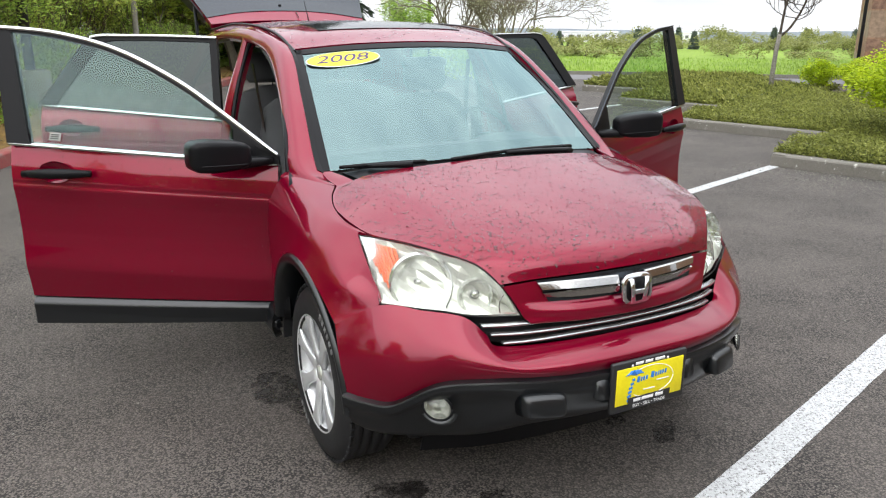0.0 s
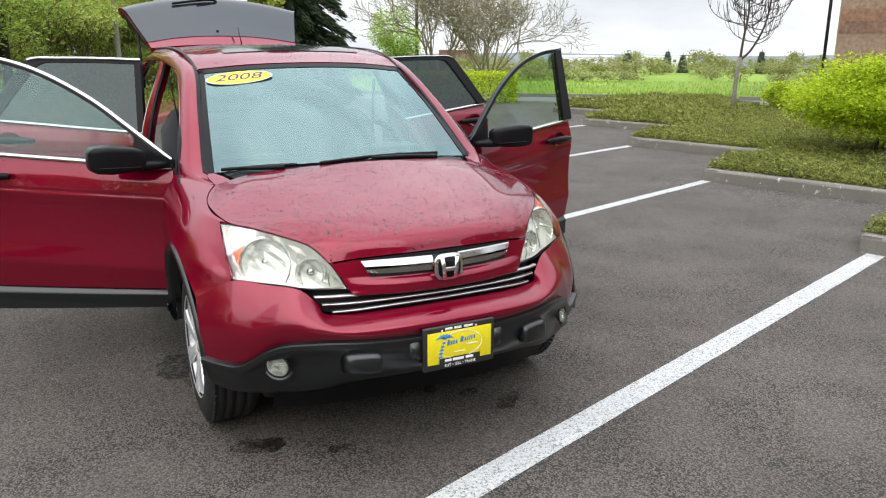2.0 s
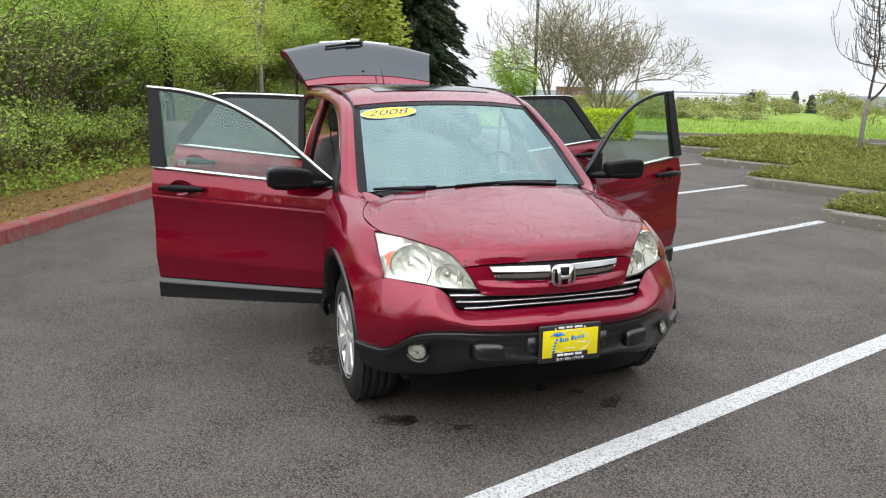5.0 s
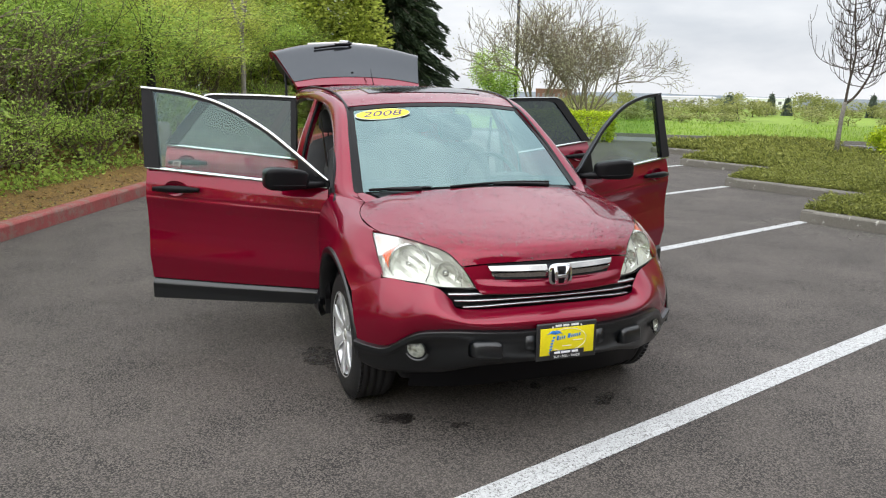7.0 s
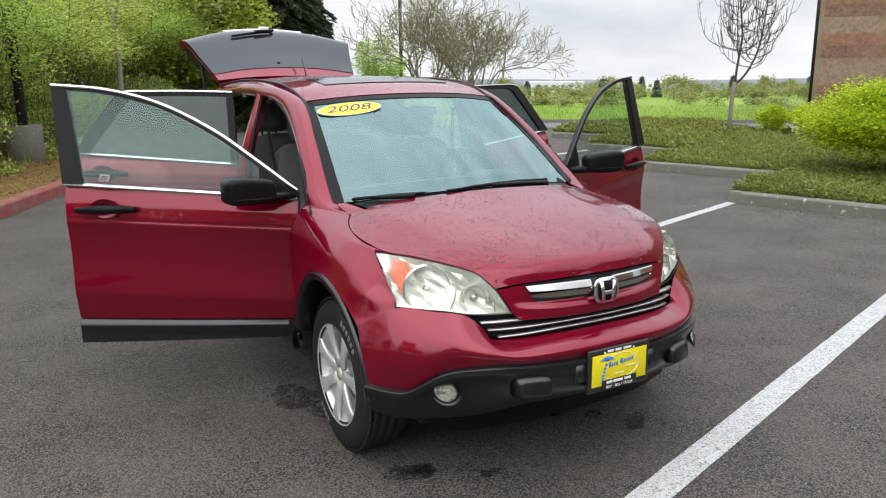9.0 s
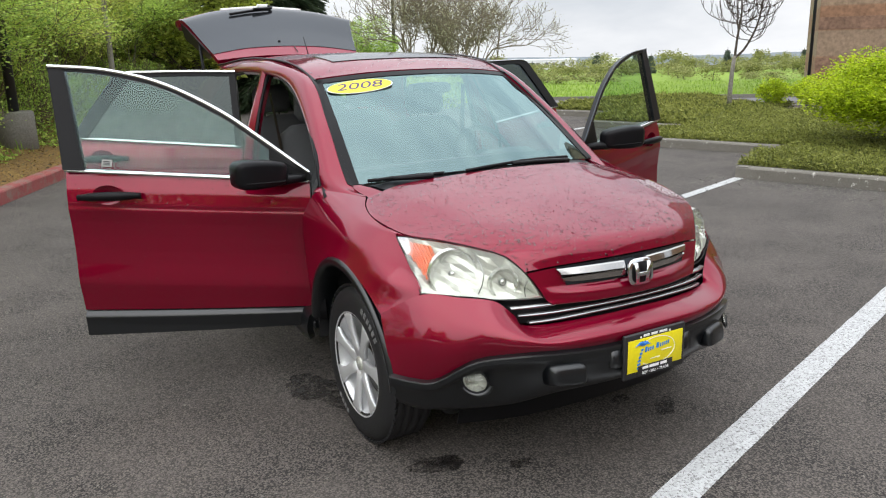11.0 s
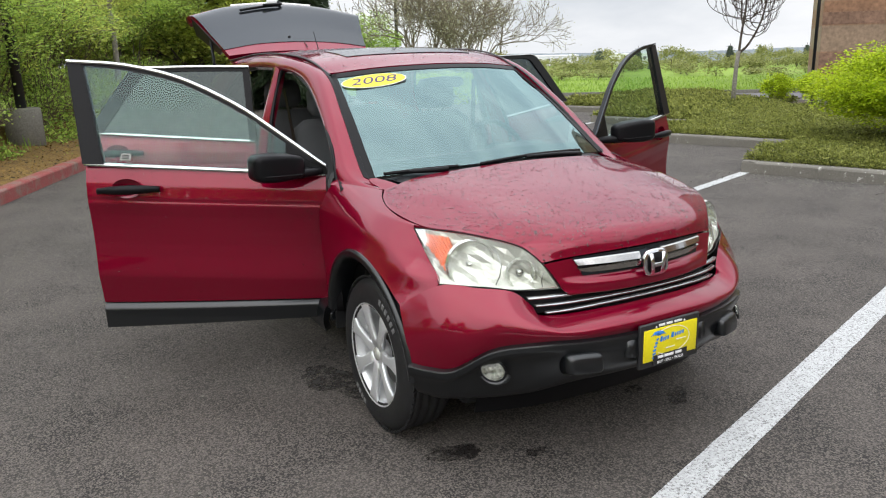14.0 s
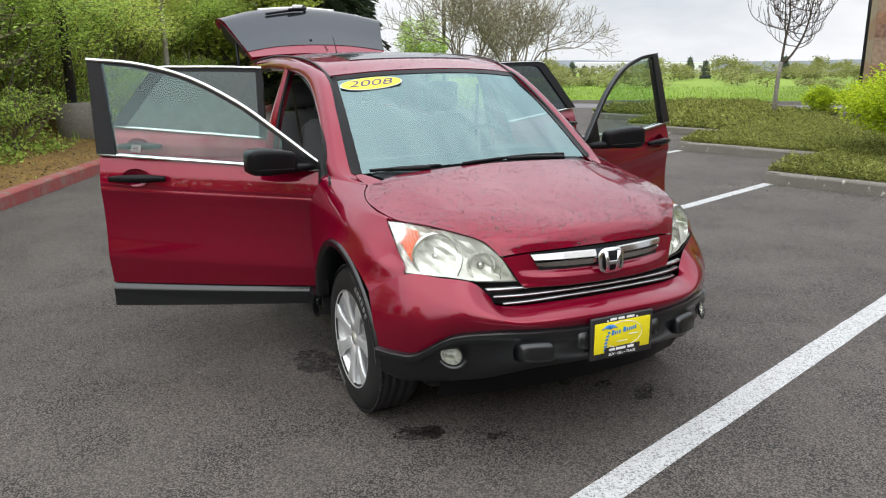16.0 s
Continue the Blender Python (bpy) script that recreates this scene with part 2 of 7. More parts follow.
def asphalt_material():
    """Worn car-park asphalt: pale stones in a dark binder, broad stains and damp patches."""
    m = surf("asphalt", (0.087, 0.076, 0.067), rough=0.88, var=0.18, scale=0.9, fine=55, tint=(0.112, 0.097, 0.086))
    n, l = m.node_tree.nodes, m.node_tree.links
    b = n["Principled BSDF"]
    tc = next(k for k in n if k.type == "TEX_COORD")
    src = b.inputs["Base Color"].links[0].from_socket
    patch = next(k for k in n if k.type == "TEX_NOISE" and abs(k.inputs["Scale"].default_value - 0.9) < 0.01)
    patch.inputs["Detail"].default_value, patch.inputs["Roughness"].default_value = 4, 0.55
    patch.inputs["Distortion"].default_value = 0.6
    broad = n.new("ShaderNodeMapRange")         # swept and damp patches
    broad.inputs["From Min"].default_value, broad.inputs["From Max"].default_value = 0.32, 0.68
    l.new(patch.outputs["Fac"], broad.inputs["Value"])
    l.new(broad.outputs["Result"], next(k for k in n if k.type == "MIX").inputs["Factor"])
    vor = n.new("ShaderNodeTexVoronoi")
    vor.inputs["Scale"].default_value = 125
    gap = n.new("ShaderNodeMapRange")           # dark pits between the stones
    gap.inputs["From Min"].default_value, gap.inputs["From Max"].default_value = 0.47, 0.60
    gap.inputs["To Max"].default_value = 0.97
    bare = n.new("ShaderNodeTexNoise")          # more pits where the binder has worn off
    bare.inputs["Scale"].default_value, bare.inputs["Detail"].default_value = 2.2, 4
    worn = n.new("ShaderNodeMapRange")
    worn.inputs["From Min"].default_value, worn.inputs["From Max"].default_value = 0.40, 0.62
    worn.inputs["To Min"].default_value, worn.inputs["To Max"].default_value = 0.62, 1.0
    pits = n.new("ShaderNodeMath")
    pits.operation = "MULTIPLY"
    l.new(tc.outputs["Object"], bare.inputs["Vector"])
    l.new(bare.outputs["Fac"], worn.inputs["Value"])
    l.new(gap.outputs["Result"], pits.inputs[0])
    l.new(worn.outputs["Result"], pits.inputs[1])
    pick = n.new("ShaderNodeMapRange")          # some stones are paler than the rest
    pick.inputs["From Min"].default_value, pick.inputs["From Max"].default_value = 0.45, 1.0
    pick.inputs["To Max"].default_value = 0.42
    sepc = n.new("ShaderNodeSeparateColor")
    pale = n.new("ShaderNodeMix")
    pale.data_type = "RGBA"
    pale.inputs["B"].default_value = (0.250, 0.215, 0.180, 1)
    stone = n.new("ShaderNodeMix")
    stone.data_type = "RGBA"
    stone.inputs["B"].default_value = (0.016, 0.014, 0.013, 1)
    l.new(tc.outputs["Object"], vor.inputs["Vector"])
    l.new(vor.outputs["Distance"], gap.inputs["Value"])
    l.new(vor.outputs["Color"], sepc.inputs["Color"])
    l.new(sepc.outputs["Red"], pick.inputs["Value"])
    l.new(pick.outputs["Result"], pale.inputs["Factor"])
    l.new(src, pale.inputs["A"])
    l.new(pits.outputs["Value"], stone.inputs["Factor"])
    l.new(pale.outputs["Result"], stone.inputs["A"])
    l.new(stone.outputs["Result"], b.inputs["Base Color"])
    bp = n.new("ShaderNodeBump")
    bp.inputs["Strength"].default_value, bp.inputs["Distance"].default_value = 0.9, 0.006
    fine = n.new("ShaderNodeTexNoise")
    fine.inputs["Scale"].default_value, fine.inputs["Detail"].default_value = 140, 5
    l.new(tc.outputs["Object"], fine.inputs["Vector"])
    l.new(fine.outputs["Fac"], bp.inputs["Height"])
    l.new(bp.outputs["Normal"], b.inputs["Normal"])
    return m


def worn_paint(name, paint, under, low, high, scale):
    """Paint worn through to what lies under it, in ragged patches."""
    m = surf(name, paint, rough=0.8, var=0.15, scale=3, fine=70, bump=0.5, bump_scale=150)
    n, l = m.node_tree.nodes, m.node_tree.links
    b = n["Principled BSDF"]
    tc = next(k for k in n if k.type == "TEX_COORD")
    src = b.inputs["Base Color"].links[0].from_socket
    wear = n.new("ShaderNodeTexNoise")
    wear.inputs["Scale"].default_value, wear.inputs["Detail"].default_value, wear.inputs["Roughness"].default_value = scale, 9, 0.75
    edge = n.new("ShaderNodeMapRange")
    edge.inputs["From Min"].default_value, edge.inputs["From Max"].default_value = low, high
    mix = n.new("ShaderNodeMix")
    mix.data_type = "RGBA"
    mix.inputs["B"].default_value = (*under, 1)
    l.new(tc.outputs["Object"], wear.inputs["Vector"])
    l.new(wear.outputs["Fac"], edge.inputs["Value"])
    l.new(edge.outputs["Result"], mix.inputs["Factor"])
    l.new(src, mix.inputs["A"])
    l.new(mix.outputs["Result"], b.inputs["Base Color"])
    return m


def soaked(name, base, rough):
    """A stain that has soaked in unevenly: the asphalt shows through its ragged holes."""
    m = surf(name, base, rough=rough, var=0.3, scale=20, fine=120)
    n, l = m.node_tree.nodes, m.node_tree.links
    tc = next(k for k in n if k.type == "TEX_COORD")
    wear = n.new("ShaderNodeTexNoise")
    wear.inputs["Scale"].default_value, wear.inputs["Detail"].default_value, wear.inputs["Roughness"].default_value = 14, 9, 0.72
    edge = n.new("ShaderNodeMapRange")
    edge.inputs["From Min"].default_value, edge.inputs["From Max"].default_value = 0.40, 0.58
    edge.inputs["To Min"].default_value, edge.inputs["To Max"].default_value = 0.05, 0.85
    l.new(tc.outputs["Object"], wear.inputs["Vector"])
    l.new(wear.outputs["Fac"], edge.inputs["Value"])
    l.new(edge.outputs["Result"], n["Principled BSDF"].inputs["Alpha"])
    return m


def banded_brick():
    """Rough split-face blocks in broad tan and red-brown bands, with courses."""
    m = surf("banded_block_wall", (0.26, 0.185, 0.125), rough=0.95, var=0.25, scale=1.2, fine=9, bump=0.8, bump_scale=12)
    n, l = m.node_tree.nodes, m.node_tree.links
    b = n["Principled BSDF"]
    tc = next(k for k in n if k.type == "TEX_COORD")
    src = b.inputs["Base Color"].links[0].from_socket
    sep = n.new("ShaderNodeSeparateXYZ")
    wave = n.new("ShaderNodeMath")
    wave.operation = "PINGPONG"
    wave.inputs[1].default_value = 0.75
    edge = n.new("ShaderNodeMapRange")
    edge.inputs["From Min"].default_value, edge.inputs["From Max"].default_value = 0.36, 0.42
    mix = n.new("ShaderNodeMix")
    mix.data_type, mix.blend_type = "RGBA", "MULTIPLY"
    mix.inputs["B"].default_value = (0.95, 0.74, 0.64, 1)
    l.new(tc.outputs["Object"], sep.inputs["Vector"])
    l.new(sep.outputs["Z"], wave.inputs[0])
    l.new(wave.outputs["Value"], edge.inputs["Value"])
    l.new(edge.outputs["Result"], mix.inputs["Factor"])
    l.new(src, mix.inputs["A"])
    l.new(mix.outputs["Result"], b.inputs["Base Color"])
    return m


for m, s in ((BLACK, 0.14), (CLAD, 0.66), (GLOSSBLACK, 0.28)):
    m.node_tree.nodes["Principled BSDF"].inputs["Specular IOR Level"].default_value = s
GLOSSBLACK.node_tree.nodes["Principled BSDF"].inputs["Specular Tint"].default_value = (0.55, 0.76, 1.0, 1)
ASPHALT = asphalt_material()
LINEPAINT = worn_paint("worn_white_line_paint", (0.50, 0.51, 0.51), (0.15, 0.14, 0.135), 0.51, 0.60, 85)
REDKERB = worn_paint("worn_red_kerb_paint", (0.28, 0.065, 0.06), (0.22, 0.15, 0.125), 0.46, 0.62, 5)
LICHEN = worn_paint("lichen_spotted_concrete", (0.17, 0.158, 0.135), (0.50, 0.49, 0.44), 0.605, 0.635, 12)
BRICKWALL = banded_brick()
OIL = soaked("oil_stain", (0.014, 0.012, 0.011), 0.4)
DAMP = soaked("damp_stain", (0.030, 0.027, 0.024), 0.55)

# ---- building helpers ----

def mesh_object(name, verts, faces, material, smooth=True):
    me = bpy.data.meshes.new(name)
    me.from_pydata([tuple(v) for v in verts], [], [tuple(f) for f in faces])
    me.polygons.foreach_set("use_smooth", [smooth] * len(me.polygons))
    me.materials.append(material)
    me.update()
    return new(name, me)


def big_mesh(name, verts, quads, material, smooth=False):
    """A mesh of quads from two arrays, for what has very many faces."""
    me = bpy.data.meshes.new(name)
    verts, quads = np.asarray(verts, np.float32), np.asarray(quads, np.int32)
    me.vertices.add(len(verts))
    me.vertices.foreach_set("co", verts.ravel())
    me.loops.add(quads.size)
    me.loops.foreach_set("vertex_index", quads.ravel())
    me.polygons.add(len(quads))
    me.polygons.foreach_set("loop_start", np.arange(0, quads.size, 4, dtype=np.int32))
    me.polygons.foreach_set("use_smooth", np.full(len(quads), smooth))
    me.materials.append(material)
    me.update(calc_edges=True)
    me.validate()
    return new(name, me)


def thing(name, at, label, category, group="", kind=""):
    """An Empty at the base of a thing; its parts are built in world places."""
    ob = new(name)
    ob.empty_display_size = 0.1
    ob.location = at
    return tagged(ob, label, category, group, kind)


def under(ob, parent, label=""):
    ob.parent = parent
    if parent.type == "EMPTY":
        ob.location = -Vector(parent.location)
    return tagged(ob, label)


def part(name, geo, material, parent, label="", smooth=True):
    if isinstance(geo, bmesh.types.BMesh):
        me = bpy.data.meshes.new(name)
        geo.to_mesh(me)
        geo.free()
        me.polygons.foreach_set("use_smooth", [smooth] * len(me.polygons))
        me.materials.append(material)
        ob = new(name, me)
    else:
        ob = mesh_object(name, geo[0], geo[1], material, smooth)
    return under(ob, parent, label)


def curve(points, n):
    """n places along a smooth curve through the points."""
    p = np.array(points, float)
    if len(p) == 2:
        return p[0] + (p[1] - p[0]) * np.linspace(0, 1, n)[:, None]
    p = np.vstack([2 * p[0] - p[1], p, 2 * p[-1] - p[-2]])
    u = np.linspace(0, len(p) - 3, n)
    i = np.minimum(u.astype(int), len(p) - 4)
    f = (u - i)[:, None]
    a, b, c, d = p[i], p[i + 1], p[i + 2], p[i + 3]
    return 0.5 * (2 * b + (c - a) * f + (2 * a - 5 * b + 4 * c - d) * f * f + (3 * b - a - 3 * c + d) * f ** 3)


def sheet(curves, nu, nv):
    """A smooth grid of nv by nu places through a row of curves."""
    rows = np.stack([curve(c, nu) for c in curves])
    return np.stack([curve(rows[:, k], nv) for k in range(nu)], axis=1)


def both(points):
    """A curve across the car from its half: outer end to centre."""
    return [(-x, y, z) for x, y, z in points] + [(x, y, z) for x, y, z in reversed(points[:-1])]


def fair(g, rounds=24):
    """Evens out a panel's lumps between its edges without shrinking it."""
    g = g.copy()
    for k in range(rounds * 2):
        lap = 0.25 * (g[:-2, 1:-1] + g[2:, 1:-1] + g[1:-1, :-2] + g[1:-1, 2:]) - g[1:-1, 1:-1]
        g[1:-1, 1:-1] += (0.50 if k % 2 == 0 else -0.52) * lap
    return g


def flip(points, side):
    return [(side * x, y, z) for x, y, z in points]


def normals(g):
    du, dv = np.gradient(g, axis=1), np.gradient(g, axis=0)
    n = np.cross(du, dv)
    return n / np.maximum(np.linalg.norm(n, axis=2, keepdims=True), 1e-9)


def quads(nv, nu, at=0):
    k = np.arange(nv * nu).reshape(nv, nu) + at
    return np.stack([k[:-1, :-1], k[:-1, 1:], k[1:, 1:], k[1:, :-1]], axis=-1).reshape(-1, 4)


def plate(g, thick, inside=(0, 2.2, 0.6)):
    """A panel with thickness from a grid: the outer sheet, its rim and its inner sheet, with sharp edges between them."""
    nv, nu = g.shape[:2]
    n = normals(g)
    if ((np.array(inside) - g.reshape(-1, 3).mean(0)) * n.reshape(-1, 3).mean(0)).sum() < 0:
        n = -n
    inner = g + n * thick
    ring = [(0, j) for j in range(nu)] + [(i, nu - 1) for i in range(1, nv)] + [(nv - 1, j) for j in range(nu - 2, -1, -1)] + [(i, 0) for i in range(nv - 2, 0, -1)]
    a, b = np.array([g[r] for r in ring]), np.array([inner[r] for r in ring])
    size, m = nv * nu, len(ring)
    verts = np.vstack([g.reshape(-1, 3), inner.reshape(-1, 3), a, b])
    faces = np.vstack([quads(nv, nu), quads(nv, nu, size)[:, ::-1],
                       [(2 * size + k, 2 * size + m + k, 2 * size + m + (k + 1) % m, 2 * size + (k + 1) % m) for k in range(m)]])
    return verts, faces.tolist()


def skin(g):
    return g.reshape(-1, 3), quads(*g.shape[:2]).tolist()


def tube(path, radius, sides=8, ends=True):
    """A round bar along a path; radius may be a number or one for each place."""
    p = np.array(path, float)
    r = np.broadcast_to(np.array(radius, float), (len(p),))
    t = np.gradient(p, axis=0)
    t /= np.maximum(np.linalg.norm(t, axis=1, keepdims=True), 1e-9)
    ref = np.array([0.0, 0, 1]) if abs(t[:, 2]).mean() < 0.8 else np.array([1.0, 0, 0])
    a = np.cross(t, ref)
    a /= np.linalg.norm(a, axis=1, keepdims=True)
    b = np.cross(t, a)
    w = np.linspace(0, 2 * math.pi, sides, endpoint=False)
    v = p[:, None] + r[:, None, None] * (np.cos(w)[None, :, None] * a[:, None] + np.sin(w)[None, :, None] * b[:, None])
    verts = v.reshape(-1, 3)
    faces = [(i * sides + k, i * sides + (k + 1) % sides, (i + 1) * sides + (k + 1) % sides, (i + 1) * sides + k) for i in range(len(p) - 1) for k in range(sides)]
    if ends:
        faces += [tuple(range(sides))[::-1], tuple((len(p) - 1) * sides + k for k in range(sides))]
    return verts, faces


def rounded_box(size, at=(0, 0, 0), bevel=0.01, turn=None, segments=2):
    bm = bmesh.new()
    bmesh.ops.create_cube(bm, size=1.0)
    bmesh.ops.scale(bm, vec=size, verts=bm.verts)
    if bevel:
        bmesh.ops.bevel(bm, geom=bm.edges[:], offset=bevel, segments=segments, affect="EDGES", profile=0.5)
    bmesh.ops.transform(bm, matrix=Matrix.Translation(at) @ (turn or Matrix()), verts=bm.verts)
    return bm


def blob(sections, sides=20, power=2.6):
    """A soft solid from cross-sections (centre, half-width vector, half-height vector), closed at both ends."""
    w = np.linspace(0, 2 * math.pi, sides, endpoint=False)
    cw, sw = np.sign(np.cos(w)) * abs(np.cos(w)) ** (2 / power), np.sign(np.sin(w)) * abs(np.sin(w)) ** (2 / power)
    v = np.vstack([np.array(c) + cw[:, None] * np.array(a) + sw[:, None] * np.array(b) for c, a, b in sections])
    k = len(sections)
    f = [(i * sides + j, i * sides + (j + 1) % sides, (i + 1) * sides + (j + 1) % sides, (i + 1) * sides + j) for i in range(k - 1) for j in range(sides)]
    f += [tuple(range(sides))[::-1], tuple((k - 1) * sides + j for j in range(sides))]
    return v, f


def lathe(profile, centre, axis="x", sides=48, side=1):
    """A turned solid: profile of (radius, along the axis) about an axis through centre."""
    w = np.linspace(0, 2 * math.pi, sides, endpoint=False)
    v = []
    for r, h in profile:
        for a in w:
            v.append((centre[0] + side * h, centre[1] + r * math.cos(a), centre[2] + r * math.sin(a)))
    k = len(profile)
    f = [(i * sides + j, i * sides + (j + 1) % sides, (i + 1) * sides + (j + 1) % sides, (i + 1) * sides + j) for i in range(k - 1) for j in range(sides)]
    return np.array(v), f


def letters(name, text, size, material, parent, matrix, depth=0.0008, label=""):
    """Text in the built-in font as a mesh, middle at the origin of the matrix."""
    cu = bpy.data.curves.new(name, "FONT")
    cu.body, cu.size, cu.extrude, cu.align_x, cu.align_y = text, size, depth, "CENTER", "CENTER"
    tmp = bpy.data.objects.new(name, cu)
    me = bpy.data.meshes.new_from_object(tmp)
    bpy.data.objects.remove(tmp)
    me.transform(matrix)
    me.materials.append(material)
    me.name = name
    return under(new(name, me), parent, label)

# ---- the car ----
HUB_Y, HUB_Z, REAR_Y, TYRE_R = 0.83, 0.332, 3.46, 0.330
car = thing("car", (0, 2.2, 0), "dark red compact family car, wet with rain, doors and tailgate open", "car")

# panels that run across the car: half curves from the outer end to the centre
HOOD = sheet([both(c) for c in (
    [(0.424, 0.218, 0.806), (0.316, 0.186, 0.818), (0.16, 0.152, 0.826), (0, 0.140, 0.829)],
    [(0.447, 0.246, 0.836), (0.330, 0.205, 0.858), (0.17, 0.172, 0.868), (0, 0.160, 0.870)],
    [(0.482, 0.285, 0.866), (0.350, 0.246, 0.886), (0.18, 0.210, 0.896), (0, 0.198, 0.898)],
    [(0.560, 0.372, 0.890), (0.400, 0.335, 0.914), (0.20, 0.302, 0.921), (0, 0.290, 0.923)],
    [(0.632, 0.475, 0.903), (0.450, 0.445, 0.936), (0.23, 0.420, 0.947), (0, 0.410, 0.949)],
    [(0.702, 0.606, 0.908), (0.500, 0.588, 0.955), (0.26, 0.562, 0.974), (0, 0.552, 0.977)],
    [(0.732, 0.800, 0.938), (0.520, 0.785, 0.990), (0.27, 0.760, 1.008), (0, 0.750, 1.012)],
    [(0.706, 0.932, 0.961), (0.520, 0.910, 1.008), (0.27, 0.878, 1.028), (0, 0.865, 1.034)],
    [(0.662, 1.012, 0.983), (0.500, 1.000, 1.022), (0.27, 0.968, 1.042), (0, 0.950, 1.050)])], 61, 49)
HOOD = fair(HOOD)
part("hood", plate(HOOD, 0.012), PAINT, car, "dark red hood beaded with rain")
part("nose_panel", plate(sheet([both(c) for c in (
    [(0.420, 0.212, 0.800), (0.316, 0.184, 0.812), (0.16, 0.149, 0.820), (0, 0.137, 0.823)],
    [(0.400, 0.196, 0.770), (0.300, 0.170, 0.772), (0.16, 0.138, 0.774), (0, 0.126, 0.775)],
    [(0.390, 0.188, 0.752), (0.292, 0.163, 0.748), (0.16, 0.132, 0.746), (0, 0.120, 0.746)],
    [(0.384, 0.183, 0.740), (0.278, 0.150, 0.737), (0.16, 0.118, 0.735), (0, 0.107, 0.735)],
    [(0.376, 0.176, 0.725), (0.272, 0.138, 0.722), (0.16, 0.108, 0.720), (0, 0.097, 0.720)],
    [(0.366, 0.168, 0.705), (0.266, 0.134, 0.704), (0.16, 0.107, 0.703), (0, 0.096, 0.703)],
    [(0.346, 0.156, 0.687), (0.260, 0.131, 0.687), (0.16, 0.108, 0.687), (0, 0.098, 0.687)],
    [(0.340, 0.176, 0.680), (0.255, 0.152, 0.680), (0.16, 0.130, 0.680), (0, 0.120, 0.680)])], 61, 41), 0.01), PAINT, car)
BUMP_TOP = [(0.856, 0.512, 0.648), (0.737, 0.416, 0.725), (0.630, 0.330, 0.718), (0.530, 0.254, 0.706), (0.474, 0.214, 0.655), (0.432, 0.186, 0.616), (0.20, 0.112, 0.627), (0, 0.096, 0.632)]
BUMP_LOW = [(0.853, 0.446, 0.440), (0.795, 0.392, 0.427), (0.730, 0.333, 0.431), (0.625, 0.232, 0.516), (0.500, 0.132, 0.546), (0.36, 0.068, 0.549), (0.20, 0.032, 0.549), (0, 0.022, 0.549)]
SWELL_X, SWELL = (0.0, 0.40, 0.60, 0.74, 0.80, 0.86), (0.044, 0.046, 0.046, 0.040, 0.026, 0.006)


def bumper_face(top, low, rows):
    """The bumper between two edges: it slopes forward from its upper edge to a soft crease and then drops to the lower one."""
    t, b = curve(both(top), 101), curve(both(low), 101)
    mid = 0.5 * (t + b)
    along = np.gradient(mid, axis=0)
    out = np.stack([along[:, 1], -along[:, 0], 0 * along[:, 0]], 1)
    out /= np.linalg.norm(out, axis=1, keepdims=True)
    for _ in range(12):
        out[1:-1] = 0.5 * out[1:-1] + 0.25 * (out[:-2] + out[2:])
    w = 1.7
    p = mid + out * (np.interp(abs(mid[:, 0]), SWELL_X, SWELL) * (1 + w) / w)[:, None] + (0, 0, 0.008)
    g = np.stack([((1 - v) ** 2 * t + 2 * v * (1 - v) * w * p + v ** 2 * b) / ((1 - v) ** 2 + 2 * v * (1 - v) * w + v ** 2) for v in np.linspace(0, 1, rows)])
    return fair(g, 20)


part("front_bumper", plate(bumper_face(BUMP_TOP, BUMP_LOW, 33), 0.003), PAINT, car)


def outward(points, out, down):
    """The same line, moved away from the car's middle and down."""
    r = []
    for x, y, z in points:
        d = np.array((x, (y - 0.9) * 1.3))
        d = d / np.linalg.norm(d)
        r.append((x + d[0] * out, y + d[1] * out, z - down))
    return r


part("bumper_cladding", plate(sheet([both(c) for c in (
    outward(BUMP_LOW, 0.0185, 0.010),
    outward(BUMP_LOW, 0.0185, 0.020),
    outward(BUMP_LOW, 0.016, 0.036),
    [(0.858, 0.446, 0.375), (0.800, 0.395, 0.362), (0.738, 0.335, 0.372), (0.640, 0.262, 0.420), (0.505, 0.140, 0.466), (0.36, 0.058, 0.480), (0.20, 0.018, 0.480), (0, 0.008, 0.480)],
    [(0.826, 0.450, 0.318), (0.775, 0.405, 0.300), (0.710, 0.350, 0.300), (0.622, 0.290, 0.308), (0.500, 0.180, 0.338), (0.36, 0.105, 0.376), (0.20, 0.055, 0.392), (0, 0.040, 0.395)],
    [(0.790, 0.470, 0.295), (0.745, 0.430, 0.280), (0.690, 0.395, 0.278), (0.600, 0.345, 0.284), (0.480, 0.290, 0.310), (0.36, 0.220, 0.340), (0.20, 0.180, 0.350), (0, 0.165, 0.352)])], 101, 41), 0.003),
    CLAD, car, "dark grey plastic lower bumper")
lip_a, lip_b, lip_c = (curve(both(outward(BUMP_LOW, o, d)), 101) for o, d in ((-0.003, -0.0005), (0.0175, 0.0055), (0.0195, 0.011)))
part("cladding_lip", plate(np.stack([lip_a, 0.5 * (lip_a + lip_b), lip_b, lip_c]), 0.003), CLAD, car, "bevelled upper lip of the lower bumper", smooth=False)
part("lower_valance", plate(sheet([both(c) for c in (
    [(0.62, 0.345, 0.31), (0.36, 0.215, 0.355), (0, 0.160, 0.362)], [(0.62, 0.38, 0.20), (0.36, 0.29, 0.205), (0, 0.26, 0.21)])], 21, 5), 0.01), BLACK, car)
